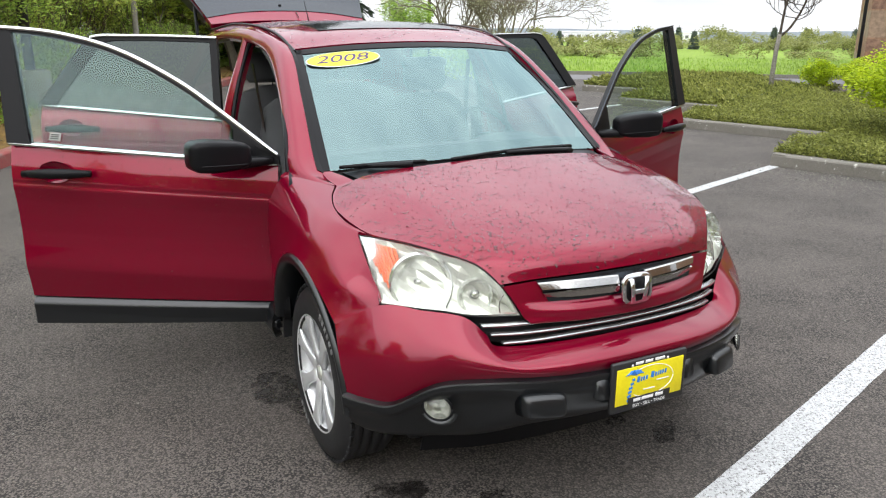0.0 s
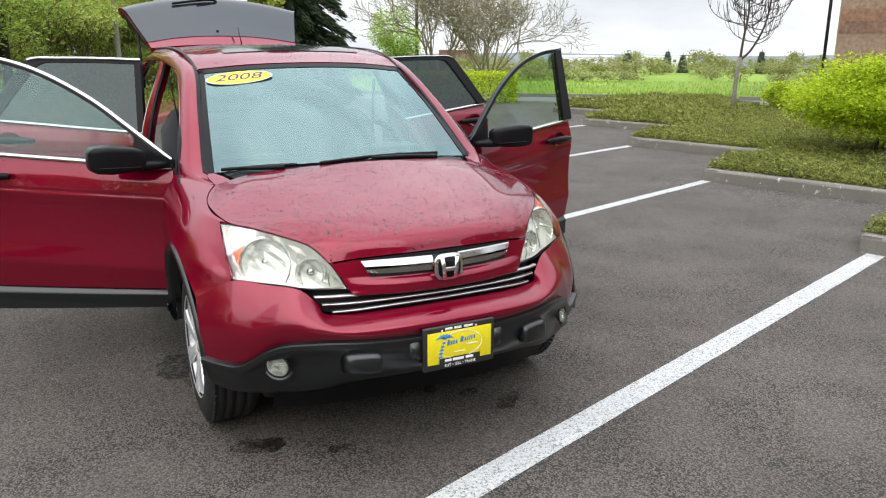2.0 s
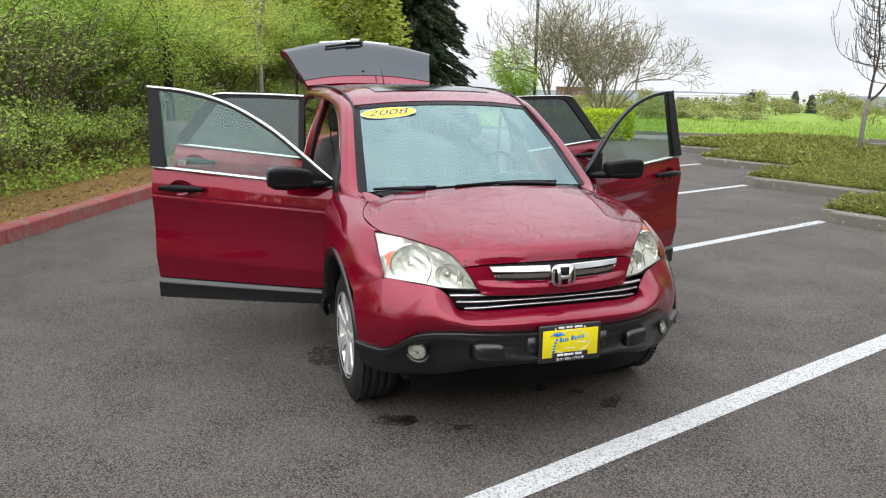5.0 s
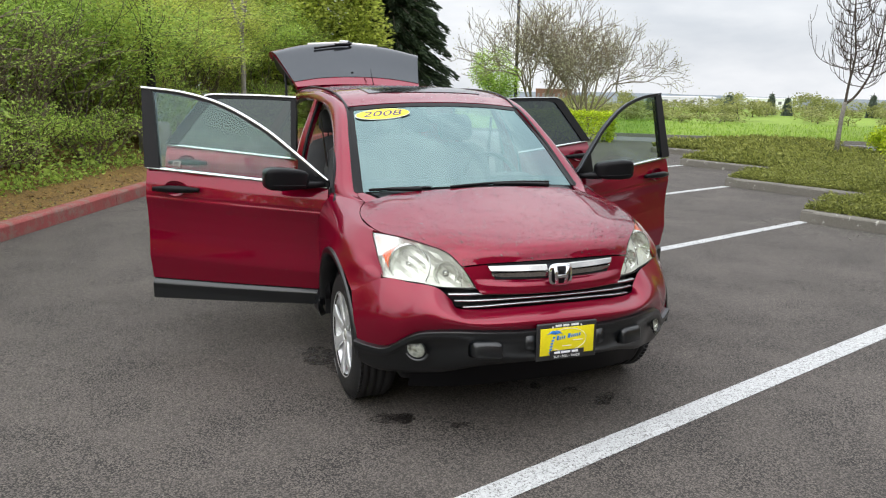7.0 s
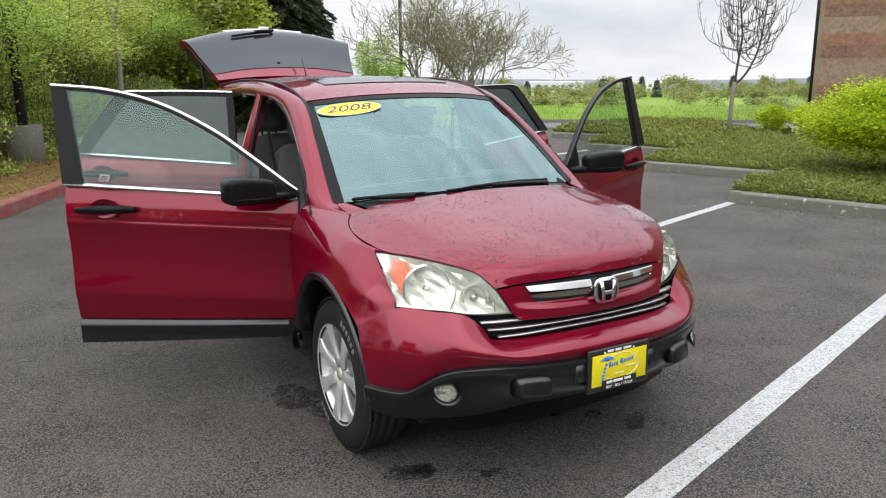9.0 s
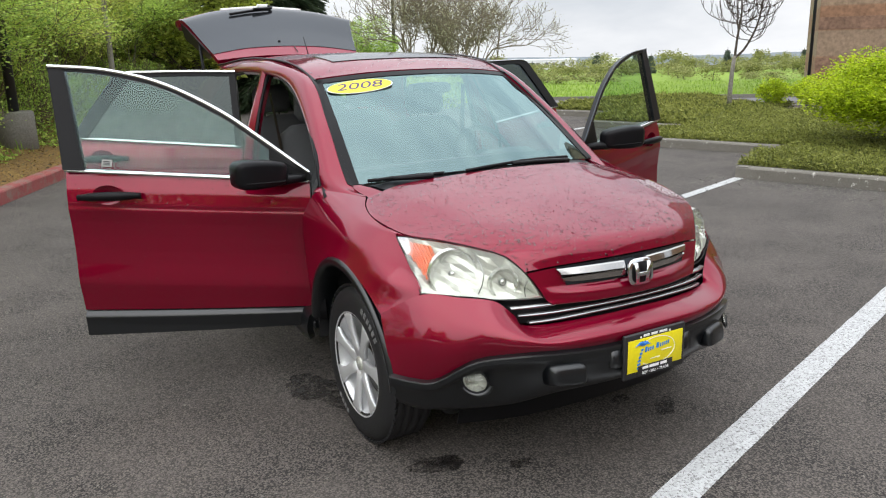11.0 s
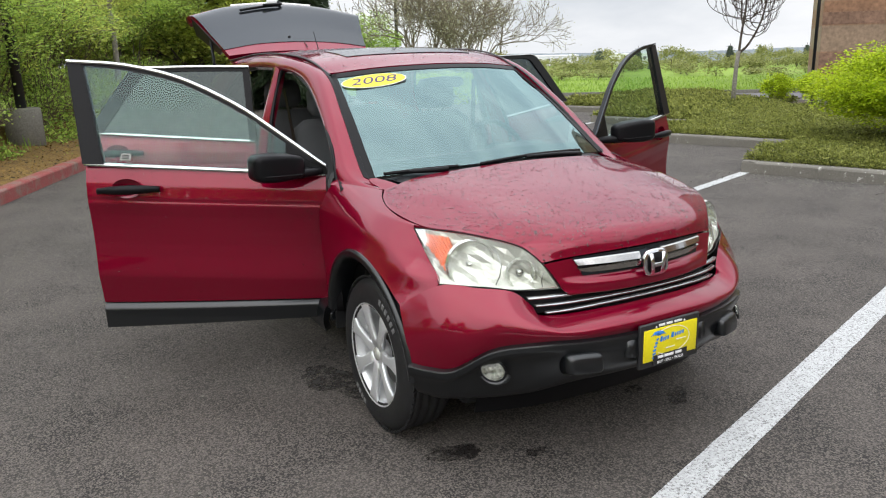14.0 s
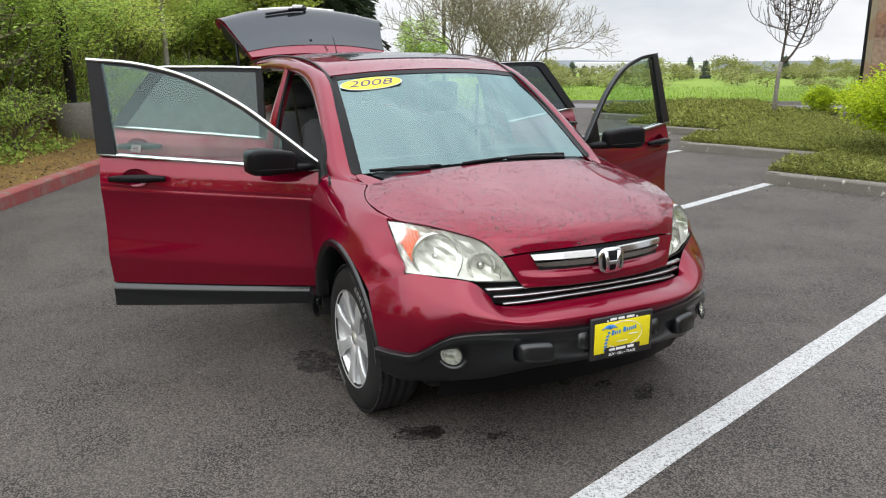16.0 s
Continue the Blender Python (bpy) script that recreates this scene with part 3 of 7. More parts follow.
part("lower_grille", plate(sheet([both(c) for c in (
    [(0.520, 0.330, 0.715), (0.400, 0.240, 0.712), (0.20, 0.190, 0.700), (0, 0.175, 0.700)],
    [(0.440, 0.250, 0.610), (0.350, 0.200, 0.608), (0.20, 0.150, 0.612), (0, 0.132, 0.615)])], 31, 7), 0.01), LINER, car, "black lower grille opening")
for name, half, width in (
        ("grille_strip", [(0.459, 0.205, 0.649), (0.36, 0.156, 0.656), (0.2, 0.116, 0.664), (0, 0.100, 0.667)], 0.0042),
        ("grille_strip", [(0.426, 0.186, 0.622), (0.34, 0.146, 0.631), (0.2, 0.111, 0.642), (0, 0.095, 0.646)], 0.0042)):
    c = curve(both(half), 41)
    g = np.stack([c + (0, 0.022, width * 1.1), c + (0, 0.002, width), c + (0, 0, -width * 0.4), c + (0, 0.020, -width)])
    part(name, plate(g, 0.004), SATIN, car, "thin chrome grille strip")
for side in (-1, 1):
    c = curve(flip([(0.483, 0.219, 0.676), (0.42, 0.186, 0.680), (0.334, 0.158, 0.684)], side), 13)
    g = np.stack([c + (0, 0.02, 0.006), c + (0, 0, 0.005), c + (0, 0, -0.002), c + (0, 0.02, -0.005)])
    part("grille_strip", plate(g, 0.004), SATIN, car, "thin chrome grille strip")
# upper grille: a dark slot with two tapering chrome wings and the maker's emblem
c = curve(both([(0.318, 0.186, 0.818), (0.16, 0.151, 0.826), (0, 0.139, 0.829)]), 31)
low = curve(both([(0.286, 0.160, 0.750), (0.16, 0.131, 0.750), (0, 0.119, 0.750)]), 31)
part("grille_slot", plate(np.stack([c + (0, -0.004, -0.004), (c + low) / 2 + (0, -0.004, 0), low + (0, -0.004, 0)]), 0.006), GLOSSBLACK, car)
for side in (-1, 1):
    for hi_z, lo_z, push, tip in ((0.812, 0.786, 0.006, 0.316), (0.783, 0.757, 0.010, 0.304)):
        top = curve(flip([(tip, 0.178 - (0.812 - hi_z) * 0.3, hi_z - 0.004), (0.19, 0.144 - (0.812 - hi_z) * 0.3, hi_z), (0.054, 0.122 - (0.812 - hi_z) * 0.3, hi_z + 0.001)], side), 17)
        back = -0.010 if hi_z > 0.8 else 0.008
        bot = curve(flip([(tip - 0.011, 0.178 + back - (0.812 - hi_z) * 0.3, lo_z), (0.19, 0.144 + back - (0.812 - hi_z) * 0.3, lo_z), (0.054, 0.122 + back - (0.812 - hi_z) * 0.3, lo_z)], side), 17)
        tilt = 0.002
        g = np.stack([top + (0, 0.010, 0), top + (0, -push * 0.3, 0), 0.88 * top + 0.12 * bot + (0, -push, 0), 0.12 * top + 0.88 * bot + (0, -push - tilt, 0), bot + (0, -push * 0.3 - tilt * 0.5, 0), bot + (0, 0.010, 0)])
        part("chrome_wing", plate(g, 0.003), GRILLECHROME, car, "chrome grille bar", smooth=False)
badge = part("emblem", blob([((0, 0.098, 0.772), (0.056, 0, 0), (0, 0.004, 0.047)), ((0, 0.086, 0.771), (0.060, 0, 0), (0, 0.004, 0.050)), ((0, 0.081, 0.770), (0.057, 0, 0), (0, 0.004, 0.047))], 32, 3.6), CHROME, car, "chrome emblem on a dark field")
part("emblem_field", blob([((0, 0.0815, 0.770), (0.0475, 0, 0), (0, 0.003, 0.039)), ((0, 0.0795, 0.770), (0.0465, 0, 0), (0, 0.003, 0.038))], 32, 3.6), BLACK, badge)
for side in (-1, 1):
    part("emblem_bar", blob([((side * 0.031, 0.078, 0.808), (0.0085, 0, 0), (0, 0.006, 0)), ((side * 0.026, 0.074, 0.770), (0.0085, 0, 0), (0, 0.006, 0)), ((side * 0.022, 0.076, 0.733), (0.0095, 0, 0), (0, 0.006, 0))], 8), CHROME, badge)
part("emblem_bridge", rounded_box((0.044, 0.010, 0.016), (0, 0.075, 0.764), 0.003), CHROME, badge)

# windscreen, roof
WS_LOW = [(0.668, 1.168, 1.010), (0.36, 1.036, 1.043), (0, 0.985, 1.056)]
WS_TOP = [(0.560, 1.815, 1.442), (0.30, 1.742, 1.466), (0, 1.712, 1.474)]
WS = sheet([both(WS_LOW), both([(0.616, 1.500, 1.250), (0.32, 1.395, 1.278), (0, 1.352, 1.290)]), both(WS_TOP)], 41, 21)
wind = part("windscreen", skin(WS), GLASS, car, "large windscreen with a faint green tint")
wind.visible_shadow = False
n_ws = normals(WS)
n_ws = n_ws if n_ws[10, 20, 2] > 0 else -n_ws
for name, sl in (("windscreen_seal", (slice(0, 21), slice(0, 2))), ("windscreen_seal", (slice(0, 21), slice(39, 41))), ("windscreen_seal", (slice(19, 21), slice(0, 41)))):
    part(name, plate(WS[sl] + n_ws[sl] * 0.003, 0.004), BLACK, wind)
part("frit_band", skin(WS[0:3] - n_ws[0:3] * 0.004), BLACK, wind)
part("cowl", plate(sheet([both([(0.57, 1.015, 1.000), (0.46, 1.000, 1.018), (0, 0.942, 1.036)]), both([(0.60, 1.120, 1.010), (0.46, 1.06, 1.030), (0, 0.985, 1.046)])], 31, 4), 0.02), BLACK, car)
for side in (-1, 1):
    part("cowl_corner", plate(sheet([flip(k, side) for k in ([(0.656, 1.004, 0.978), (0.62, 1.000, 0.988), (0.59, 0.998, 0.995)], [(0.668, 1.09, 0.992), (0.640, 1.075, 1.000), (0.61, 1.060, 1.005)], [(0.672, 1.168, 1.010), (0.655, 1.155, 1.012), (0.64, 1.140, 1.014)])], 9, 9), 0.006), PAINT, car)
ROOF = sheet([both(c) for c in (
    [(0.560, 1.828, 1.450), (0.30, 1.757, 1.474), (0, 1.727, 1.482)],
    [(0.572, 2.050, 1.508), (0.30, 2.000, 1.530), (0, 1.980, 1.536)],
    [(0.578, 2.400, 1.540), (0.30, 2.380, 1.562), (0, 2.370, 1.567)],
    [(0.578, 2.950, 1.545), (0.30, 2.970, 1.566), (0, 2.980, 1.571)],
    [(0.560, 3.720, 1.505), (0.30, 3.800, 1.530), (0, 3.820, 1.537)])], 41, 41)
roof = part("roof", plate(ROOF, 0.012), PAINT, car, "dark red roof wet with rain")
n_rf = normals(ROOF)
n_rf = n_rf if n_rf[20, 20, 2] > 0 else -n_rf
part("sunroof", plate(ROOF[10:20, 7:34] + n_rf[10:20, 7:34] * 0.004, 0.006), GLOSSBLACK, roof, "dark tinted glass sunroof")
for side in (-1, 1):
    c = curve(flip([(0.567, 1.80, 1.440), (0.577, 2.05, 1.513), (0.583, 2.4, 1.545), (0.583, 2.95, 1.550), (0.565, 3.72, 1.510)], side), 31)
    part("roof_moulding", plate(np.stack([c + (-0.008, 0, 0.002), c + (0, 0, 0.006), c + (0.008, 0, 0.001)]), 0.006), BLACK, roof)
    rail = sheet([flip(k, side) for k in (
        [(0.666, 1.020, 0.984), (0.664, 1.168, 1.014), (0.616, 1.500, 1.254), (0.568, 1.825, 1.448), (0.587, 2.3, 1.532), (0.592, 2.9, 1.545), (0.572, 3.6, 1.508), (0.56, 3.85, 1.48)],
        [(0.716, 1.104, 0.985), (0.735, 1.255, 1.055), (0.672, 1.560, 1.285), (0.620, 1.880, 1.462), (0.638, 2.32, 1.520), (0.642, 2.9, 1.525), (0.630, 3.5, 1.480), (0.64, 3.90, 1.40)],
        [(0.764, 1.188, 0.986), (0.765, 1.310, 1.050), (0.700, 1.620, 1.270), (0.655, 1.960, 1.432), (0.668, 2.34, 1.482), (0.672, 2.9, 1.485), (0.665, 3.5, 1.430), (0.70, 3.92, 1.30)],
        [(0.808, 1.266, 0.984), (0.735, 1.340, 1.040), (0.670, 1.650, 1.250), (0.625, 1.990, 1.405), (0.640, 2.34, 1.455), (0.642, 2.9, 1.458), (0.63, 3.45, 1.405), (0.66, 3.86, 1.28)])], 61, 13)
    part("roof_rail_panel", plate(rail, 0.02), PAINT, car)
    n_rail = normals(rail)
    n_rail = n_rail if n_rail[2, 16, 2] > 0 else -n_rail
    part("pillar_moulding", plate(rail[0:2, 8:27] + n_rail[0:2, 8:27] * 0.003, 0.004), BLACK, car, "black moulding along the windscreen pillar")
    # fender: hood seam, shoulder, side and wheel arch, each from the lamp back to the door
    part("fender", plate(fair(sheet([flip(k, side) for k in (
        [(0.706, 0.612, 0.905), (0.736, 0.720, 0.923), (0.733, 0.840, 0.943), (0.708, 0.940, 0.963), (0.668, 1.020, 0.982)],
        [(0.727, 0.625, 0.899), (0.770, 0.735, 0.910), (0.784, 0.880, 0.932), (0.782, 1.030, 0.955), (0.790, 1.230, 0.990)],
        [(0.738, 0.500, 0.812), (0.814, 0.665, 0.848), (0.838, 0.830, 0.880), (0.838, 1.020, 0.898), (0.838, 1.285, 0.916)],
        [(0.740, 0.424, 0.724), (0.826, 0.560, 0.772), (0.860, 0.790, 0.826), (0.860, 1.020, 0.826), (0.858, 1.300, 0.810)],
        [(0.856, 0.514, 0.648), (0.874, 0.640, 0.738), (0.882, 0.830, 0.786), (0.878, 1.030, 0.726), (0.868, 1.215, 0.470)])], 61, 41), 10), 0.008, (0, HUB_Y, 0.6)), PAINT, car)
    low_o = curve(flip([(0.874, 1.153, 0.438), (0.872, 1.156, 0.420), (0.866, 1.158, 0.402)], side), 9)
    low_a = curve(flip([(0.896, HUB_Y + 0.398, 0.437), (0.898, HUB_Y + 0.411, 0.418), (0.890, HUB_Y + 0.405, 0.398)], side), 9)
    if low_a[4, 1] > low_o[4, 1]:
        low_a[:, 1] = np.minimum(low_a[:, 1], low_o[:, 1] - 0.02)
    part("fender_cladding", plate(sheet([low_o, 0.5 * (low_o + low_a) + (side * 0.006, 0, 0), low_a], 9, 5), 0.008, (0, HUB_Y, 0.6)), CLAD, car)
    ang = np.radians(np.linspace(176, 14, 49))
    swell = 0.853 + 0.029 * np.sin(ang) ** 1.5 + 0.006 * (1 + np.cos(ang))
    rim = [np.stack([side * (swell + x), HUB_Y + (0.398 + r) * np.cos(ang), HUB_Z + (0.452 + r) * np.sin(ang)], 1) for x, r in ((-0.006, 0.004), (0.006, 0.0), (0.009, -0.010), (0.004, -0.028), (-0.012, -0.034), (-0.09, -0.036))]
    part("wheel_arch_trim", plate(np.stack(rim), 0.004, (0, HUB_Y, HUB_Z)), CLAD, car, "dark grey plastic wheel arch trim")
    for y0 in (HUB_Y, REAR_Y):
        ang = np.radians(np.linspace(168, 0, 25))
        g = np.stack([np.stack([np.full(25, side * x), y0 + 0.375 * np.cos(ang), HUB_Z + 0.425 * np.sin(ang)], 1) for x in (0.845, 0.5)])
        part("wheel_well", plate(g, 0.01, (side * 0.7, y0, 2.0)), LINER, car)
    # headlamp: a faceted bright housing under a clear lens
    facet_rng = np.random.default_rng(3)
    hi = [(0.724, 0.623, 0.898), (0.694, 0.560, 0.902), (0.632, 0.468, 0.899), (0.560, 0.372, 0.887), (0.482, 0.284, 0.863), (0.424, 0.222, 0.804), (0.392, 0.196, 0.752), (0.371, 0.181, 0.713)]
    lo = [(0.737, 0.420, 0.729), (0.700, 0.390, 0.727), (0.640, 0.342, 0.722), (0.575, 0.300, 0.716), (0.518, 0.260, 0.706), (0.455, 0.225, 0.704), (0.405, 0.200, 0.706), (0.370, 0.180, 0.708)]
    mid = [(0.5 * (p[0] + q[0]) + 0.006, 0.5 * (p[1] + q[1]) - w, 0.5 * (p[2] + q[2]) + 0.004) for p, q, w in zip(hi, lo, (0.040, 0.034, 0.026, 0.020, 0.018, 0.014, 0.008, 0.002))]
    g = sheet([flip(k, side) for k in (hi, mid, lo)], 31, 15)
    lens = skin(g)
    nl = normals(g)
    nl = nl if nl[7, 15, 1] < 0 else -nl
    facet = g[::2, ::2] - nl[::2, ::2] * 0.012 + np.array((side * -0.006, 0.060, 0.0)) * np.sin(np.linspace(0, math.pi, 8))[:, None, None]
    facet[1:-1, 1:-1] += nl[2:-2:2, 2:-2:2] * facet_rng.uniform(-0.007, 0.007, (6, 14, 1))
    lamp = part("headlight", plate(facet, 0.012, (0, 1.2, 0.7)), LAMPWHITE, car, "clear headlight with chrome bowls and amber side light", smooth=False)
    cover = part("lens", lens, LENS, lamp)
    cover.visible_shadow = False
    rim_path = np.vstack([curve(flip(hi, side), 25), curve(flip(lo, side), 25)[::-1]])
    part("lens_seal", tube(np.vstack([rim_path, rim_path[:2]]), 0.0022, 6), BLACK, lamp)
    for (u, v), rad, dep, flutes in (((9, 8), 0.086, 0.070, 11), ((18, 9), 0.052, 0.045, 8)):
        centre = g[v, u] - nl[v, u] * 0.034
        aim = (Vector(nl[v, u]) * 0.8 + Vector((side * 0.05, -1, 0.0))).normalized()
        turn = aim.to_track_quat("Z", "Y").to_matrix()

        def spot(r, q, h):
            return tuple(np.array(centre) + np.array(turn @ Vector((r * math.cos(q), r * math.sin(q), h))))
        prof = [(1.12, -0.012), (1.04, 0.001), (0.98, -0.003), (0.88, -0.34), (0.76, -0.56), (0.62, -0.74), (0.46, -0.88), (0.30, -0.96), (0.14, -1.0)]
        k = flutes * 3
        w = np.linspace(0, 2 * math.pi, k, endpoint=False)
        v3 = [spot(rad * r, q, (dep * h if h < -0.1 else h) + (dep * facet_rng.uniform(-0.09, 0.09) if 0.25 < r < 0.9 else 0.0)) for r, h in prof for q in w]
        f3 = [(i * k + j, i * k + (j + 1) % k, (i + 1) * k + (j + 1) % k, (i + 1) * k + j) for i in range(len(prof) - 1) for j in range(k)]
        part("reflector_bowl", (v3, f3), REFLECT, lamp, smooth=False)
        part("bulb", tube([spot(0, 0, -dep), spot(0, 0, -dep * 0.5), spot(0, 0, -dep * 0.28), spot(0, 0, -dep * 0.22)], [0.012, 0.012, 0.010, 0.004], 14), REFLECT, lamp)
        part("bulb_shade", tube([spot(0, 0, -dep * 0.40), spot(0, 0, -dep * 0.36)], 0.015, 14), SATIN, lamp)

    def inside(u, v, deep):
        a, b = min(int(v), 13), int(u)
        p = (1 - v + a) * ((1 - u + b) * g[a, b] + (u - b) * g[a, b + 1]) + (v - a) * ((1 - u + b) * g[a + 1, b] + (u - b) * g[a + 1, b + 1])
        return p - nl[7, 3] * deep
    # dark ridge round the bowls
    part("lamp_ridge", tube([inside(u, v, 0.018) for u, v in ((13.2, 1.6), (13.9, 4.0), (14.2, 7.0), (13.8, 10.0), (13.0, 12.6))], 0.0022, 6), SATIN, lamp)
    part("lamp_ridge", tube([inside(u, v, 0.014) for u, v in ((22.5, 2.0), (22.0, 5.0), (22.2, 8.0), (23.0, 11.0))], 0.0018, 6), SATIN, lamp)
    for k in range(10):
        u0 = 0.45 + 0.66 * k
        v0, v1 = 0.8 + 0.06 * k, (4.0, 5.6, 7.2, 8.8, 10.0, 9.2, 8.0, 6.6, 5.2, 4.0)[k]
        am = np.stack([np.stack([inside(u0 + du, v0 + (v1 - v0) * q, dz) for q in (0, 0.35, 0.7, 1)]) for du, dz in ((0.0, 0.014), (0.27, 0.008), (0.55, 0.014))])
        part("amber_light", plate(am, 0.006, (0, 1.2, 0.7)), AMBER, lamp, "ribbed amber side light")
    # fog lamp, bumper pad
    fx, fy, fz = side * 0.632, 0.222, 0.434
    e_fog = np.array((0.034, side * 0.026, 0))
    def fog_ring(r, dy):
        return ((fx, fy + dy, fz), tuple(e_fog * r), (0, 0.010 * r, 0.035 * r))
    fog = part("fog_lamp", blob([fog_ring(1.0, 0.030), fog_ring(1.0, 0.006), fog_ring(0.90, 0.002), fog_ring(0.70, 0.016), fog_ring(0.25, 0.026), fog_ring(0.22, 0.010)], 28, 2.0), FOGWHITE, car, "round clear fog lamp")
    part("lens", blob([fog_ring(0.96, 0.004), fog_ring(0.7, -0.004), fog_ring(0.08, -0.007)], 24, 2.0), LENS, fog)
    part("fog_lamp_bezel", tube([tuple(np.array((fx, fy + 0.006, fz)) + math.cos(q) * e_fog * 1.06 + math.sin(q) * np.array((0, 0.010, 0.038))) for q in np.linspace(0, 2 * math.pi, 33)], 0.004, 8), BLACK, fog)
    scoop = [np.array([tuple(np.array((fx, fy + dy, fz)) + math.cos(q) * e_fog * r + math.sin(q) * np.array((0, 0.010, 0.036)) * r) for q in np.radians(np.linspace(205, 345, 19))]) for r, dy in ((1.12, 0.004), (1.30, -0.006), (1.42, 0.000))]
    part("fog_lamp_scoop", plate(np.stack(scoop), 0.004), CLAD, fog)
    part("bumper_pad", blob([((side * 0.365, 0.075, 0.462), (0.070, side * 0.022, 0), (0, 0.004, 0.044)), ((side * 0.365, 0.034, 0.464), (0.062, side * 0.020, 0), (0, 0.004, 0.036)), ((side * 0.365, 0.026, 0.460), (0.052, side * 0.016, 0), (0, 0.004, 0.026))], 24, 5), CLAD, car)
    part("bumper_pad", blob([((side * 0.175, 0.045, 0.490), (0.028, side * 0.004, 0), (0, 0.004, 0.040)), ((side * 0.175, 0.006, 0.490), (0.022, side * 0.004, 0), (0, 0.004, 0.032))], 20, 5), CLAD, car)

# licence plate: yellow dealer plate in a black surround
plate_ob = part("licence_plate", rounded_box((0.300, 0.016, 0.172), (0, 0.004, 0.487), 0.006), PLATEBLACK, car, "yellow dealer plate in a black surround")
part("plate_face", rounded_box((0.268, 0.003, 0.124), (0, -0.0055, 0.4895), 0.001), YELLOW, plate_ob, "yellow plate face")
part("plate_footer", rounded_box((0.172, 0.004, 0.036), (0, -0.0065, 0.4300), 0.001), PLATEBLACK, plate_ob)
upright = pose(0, 0, 0, 90, 0, 0)
letters("plate_lettering", "BUY \u2022 SELL \u2022 TRADE", 0.0150, WHITE, plate_ob, Matrix.Translation((0, -0.0088, 0.4180)) @ upright)
for x, w in ((-0.050, 0.028), (-0.008, 0.046), (0.040, 0.032)):
    part("plate_bar", rounded_box((w, 0.002, 0.010), (x, -0.0090, 0.4375), 0.0005), WHITE, plate_ob)
for x, w in ((-0.046, 0.030), (-0.008, 0.030), (0.036, 0.038)):
    part("plate_bar", rounded_box((w, 0.002, 0.009), (x, -0.0046, 0.5605), 0.0005), WHITE, plate_ob)
for x in (-0.074, 0.068):
    part("plate_screw", rounded_box((0.008, 0.003, 0.008), (x, -0.0050, 0.5565), 0.002), WHITE, plate_ob)
for x, w in ((-0.048, 0.013), (-0.036, 0.007), (-0.026, 0.007), (-0.015, 0.008), (0.008, 0.015), (0.022, 0.007), (0.032, 0.006), (0.041, 0.006), (0.050, 0.007), (0.061, 0.008)):
    tall = 0.021 if w > 0.012 else 0.015
    part("plate_bar", rounded_box((w * 0.85, 0.002, tall), (x, -0.0076, 0.503 + 0.10 * (x + 0.05) + 0.5 * (tall - 0.015)), 0.0008, pose(0, 0, 0, 0, 8, 0)), BLUE, plate_ob)
for x, z, w in ((0.052, 0.489, 0.050), (-0.002, 0.466, 0.046)):
    part("plate_bar", rounded_box((w, 0.002, 0.003), (x, -0.0074, z), 0.0005), WHITE, plate_ob)
ring = [(0.094 * math.cos(q), -0.0073, 0.494 + 0.052 * math.sin(q)) for q in np.linspace(-2.3, 2.4, 40)][::-1]
part("plate_arc", tube(ring, 0.0013, 6), WHITE, plate_ob)
for k in range(6):
    part("plate_palm", rounded_box((0.016 - 0.0008 * k, 0.002, 0.009), (-0.082 + 0.0006 * k * k, -0.0074, 0.441 + 0.0135 * k), 0.001, pose(0, 0, 0, 0, -16, 0)), BLUE, plate_ob)
for k in range(6):
    q = math.radians(5 + 32 * k)
    part("plate_palm", tube(curve([(-0.064, -0.0075, 0.524), (-0.064 + 0.020 * math.cos(q), -0.0075, 0.529 + 0.013 * math.sin(q)), (-0.064 + 0.038 * math.cos(q), -0.0075, 0.523 + 0.008 * math.sin(q))], 6), [0.002, 0.0035, 0.004, 0.0035, 0.002, 0.0006], 6), BLUE, plate_ob)

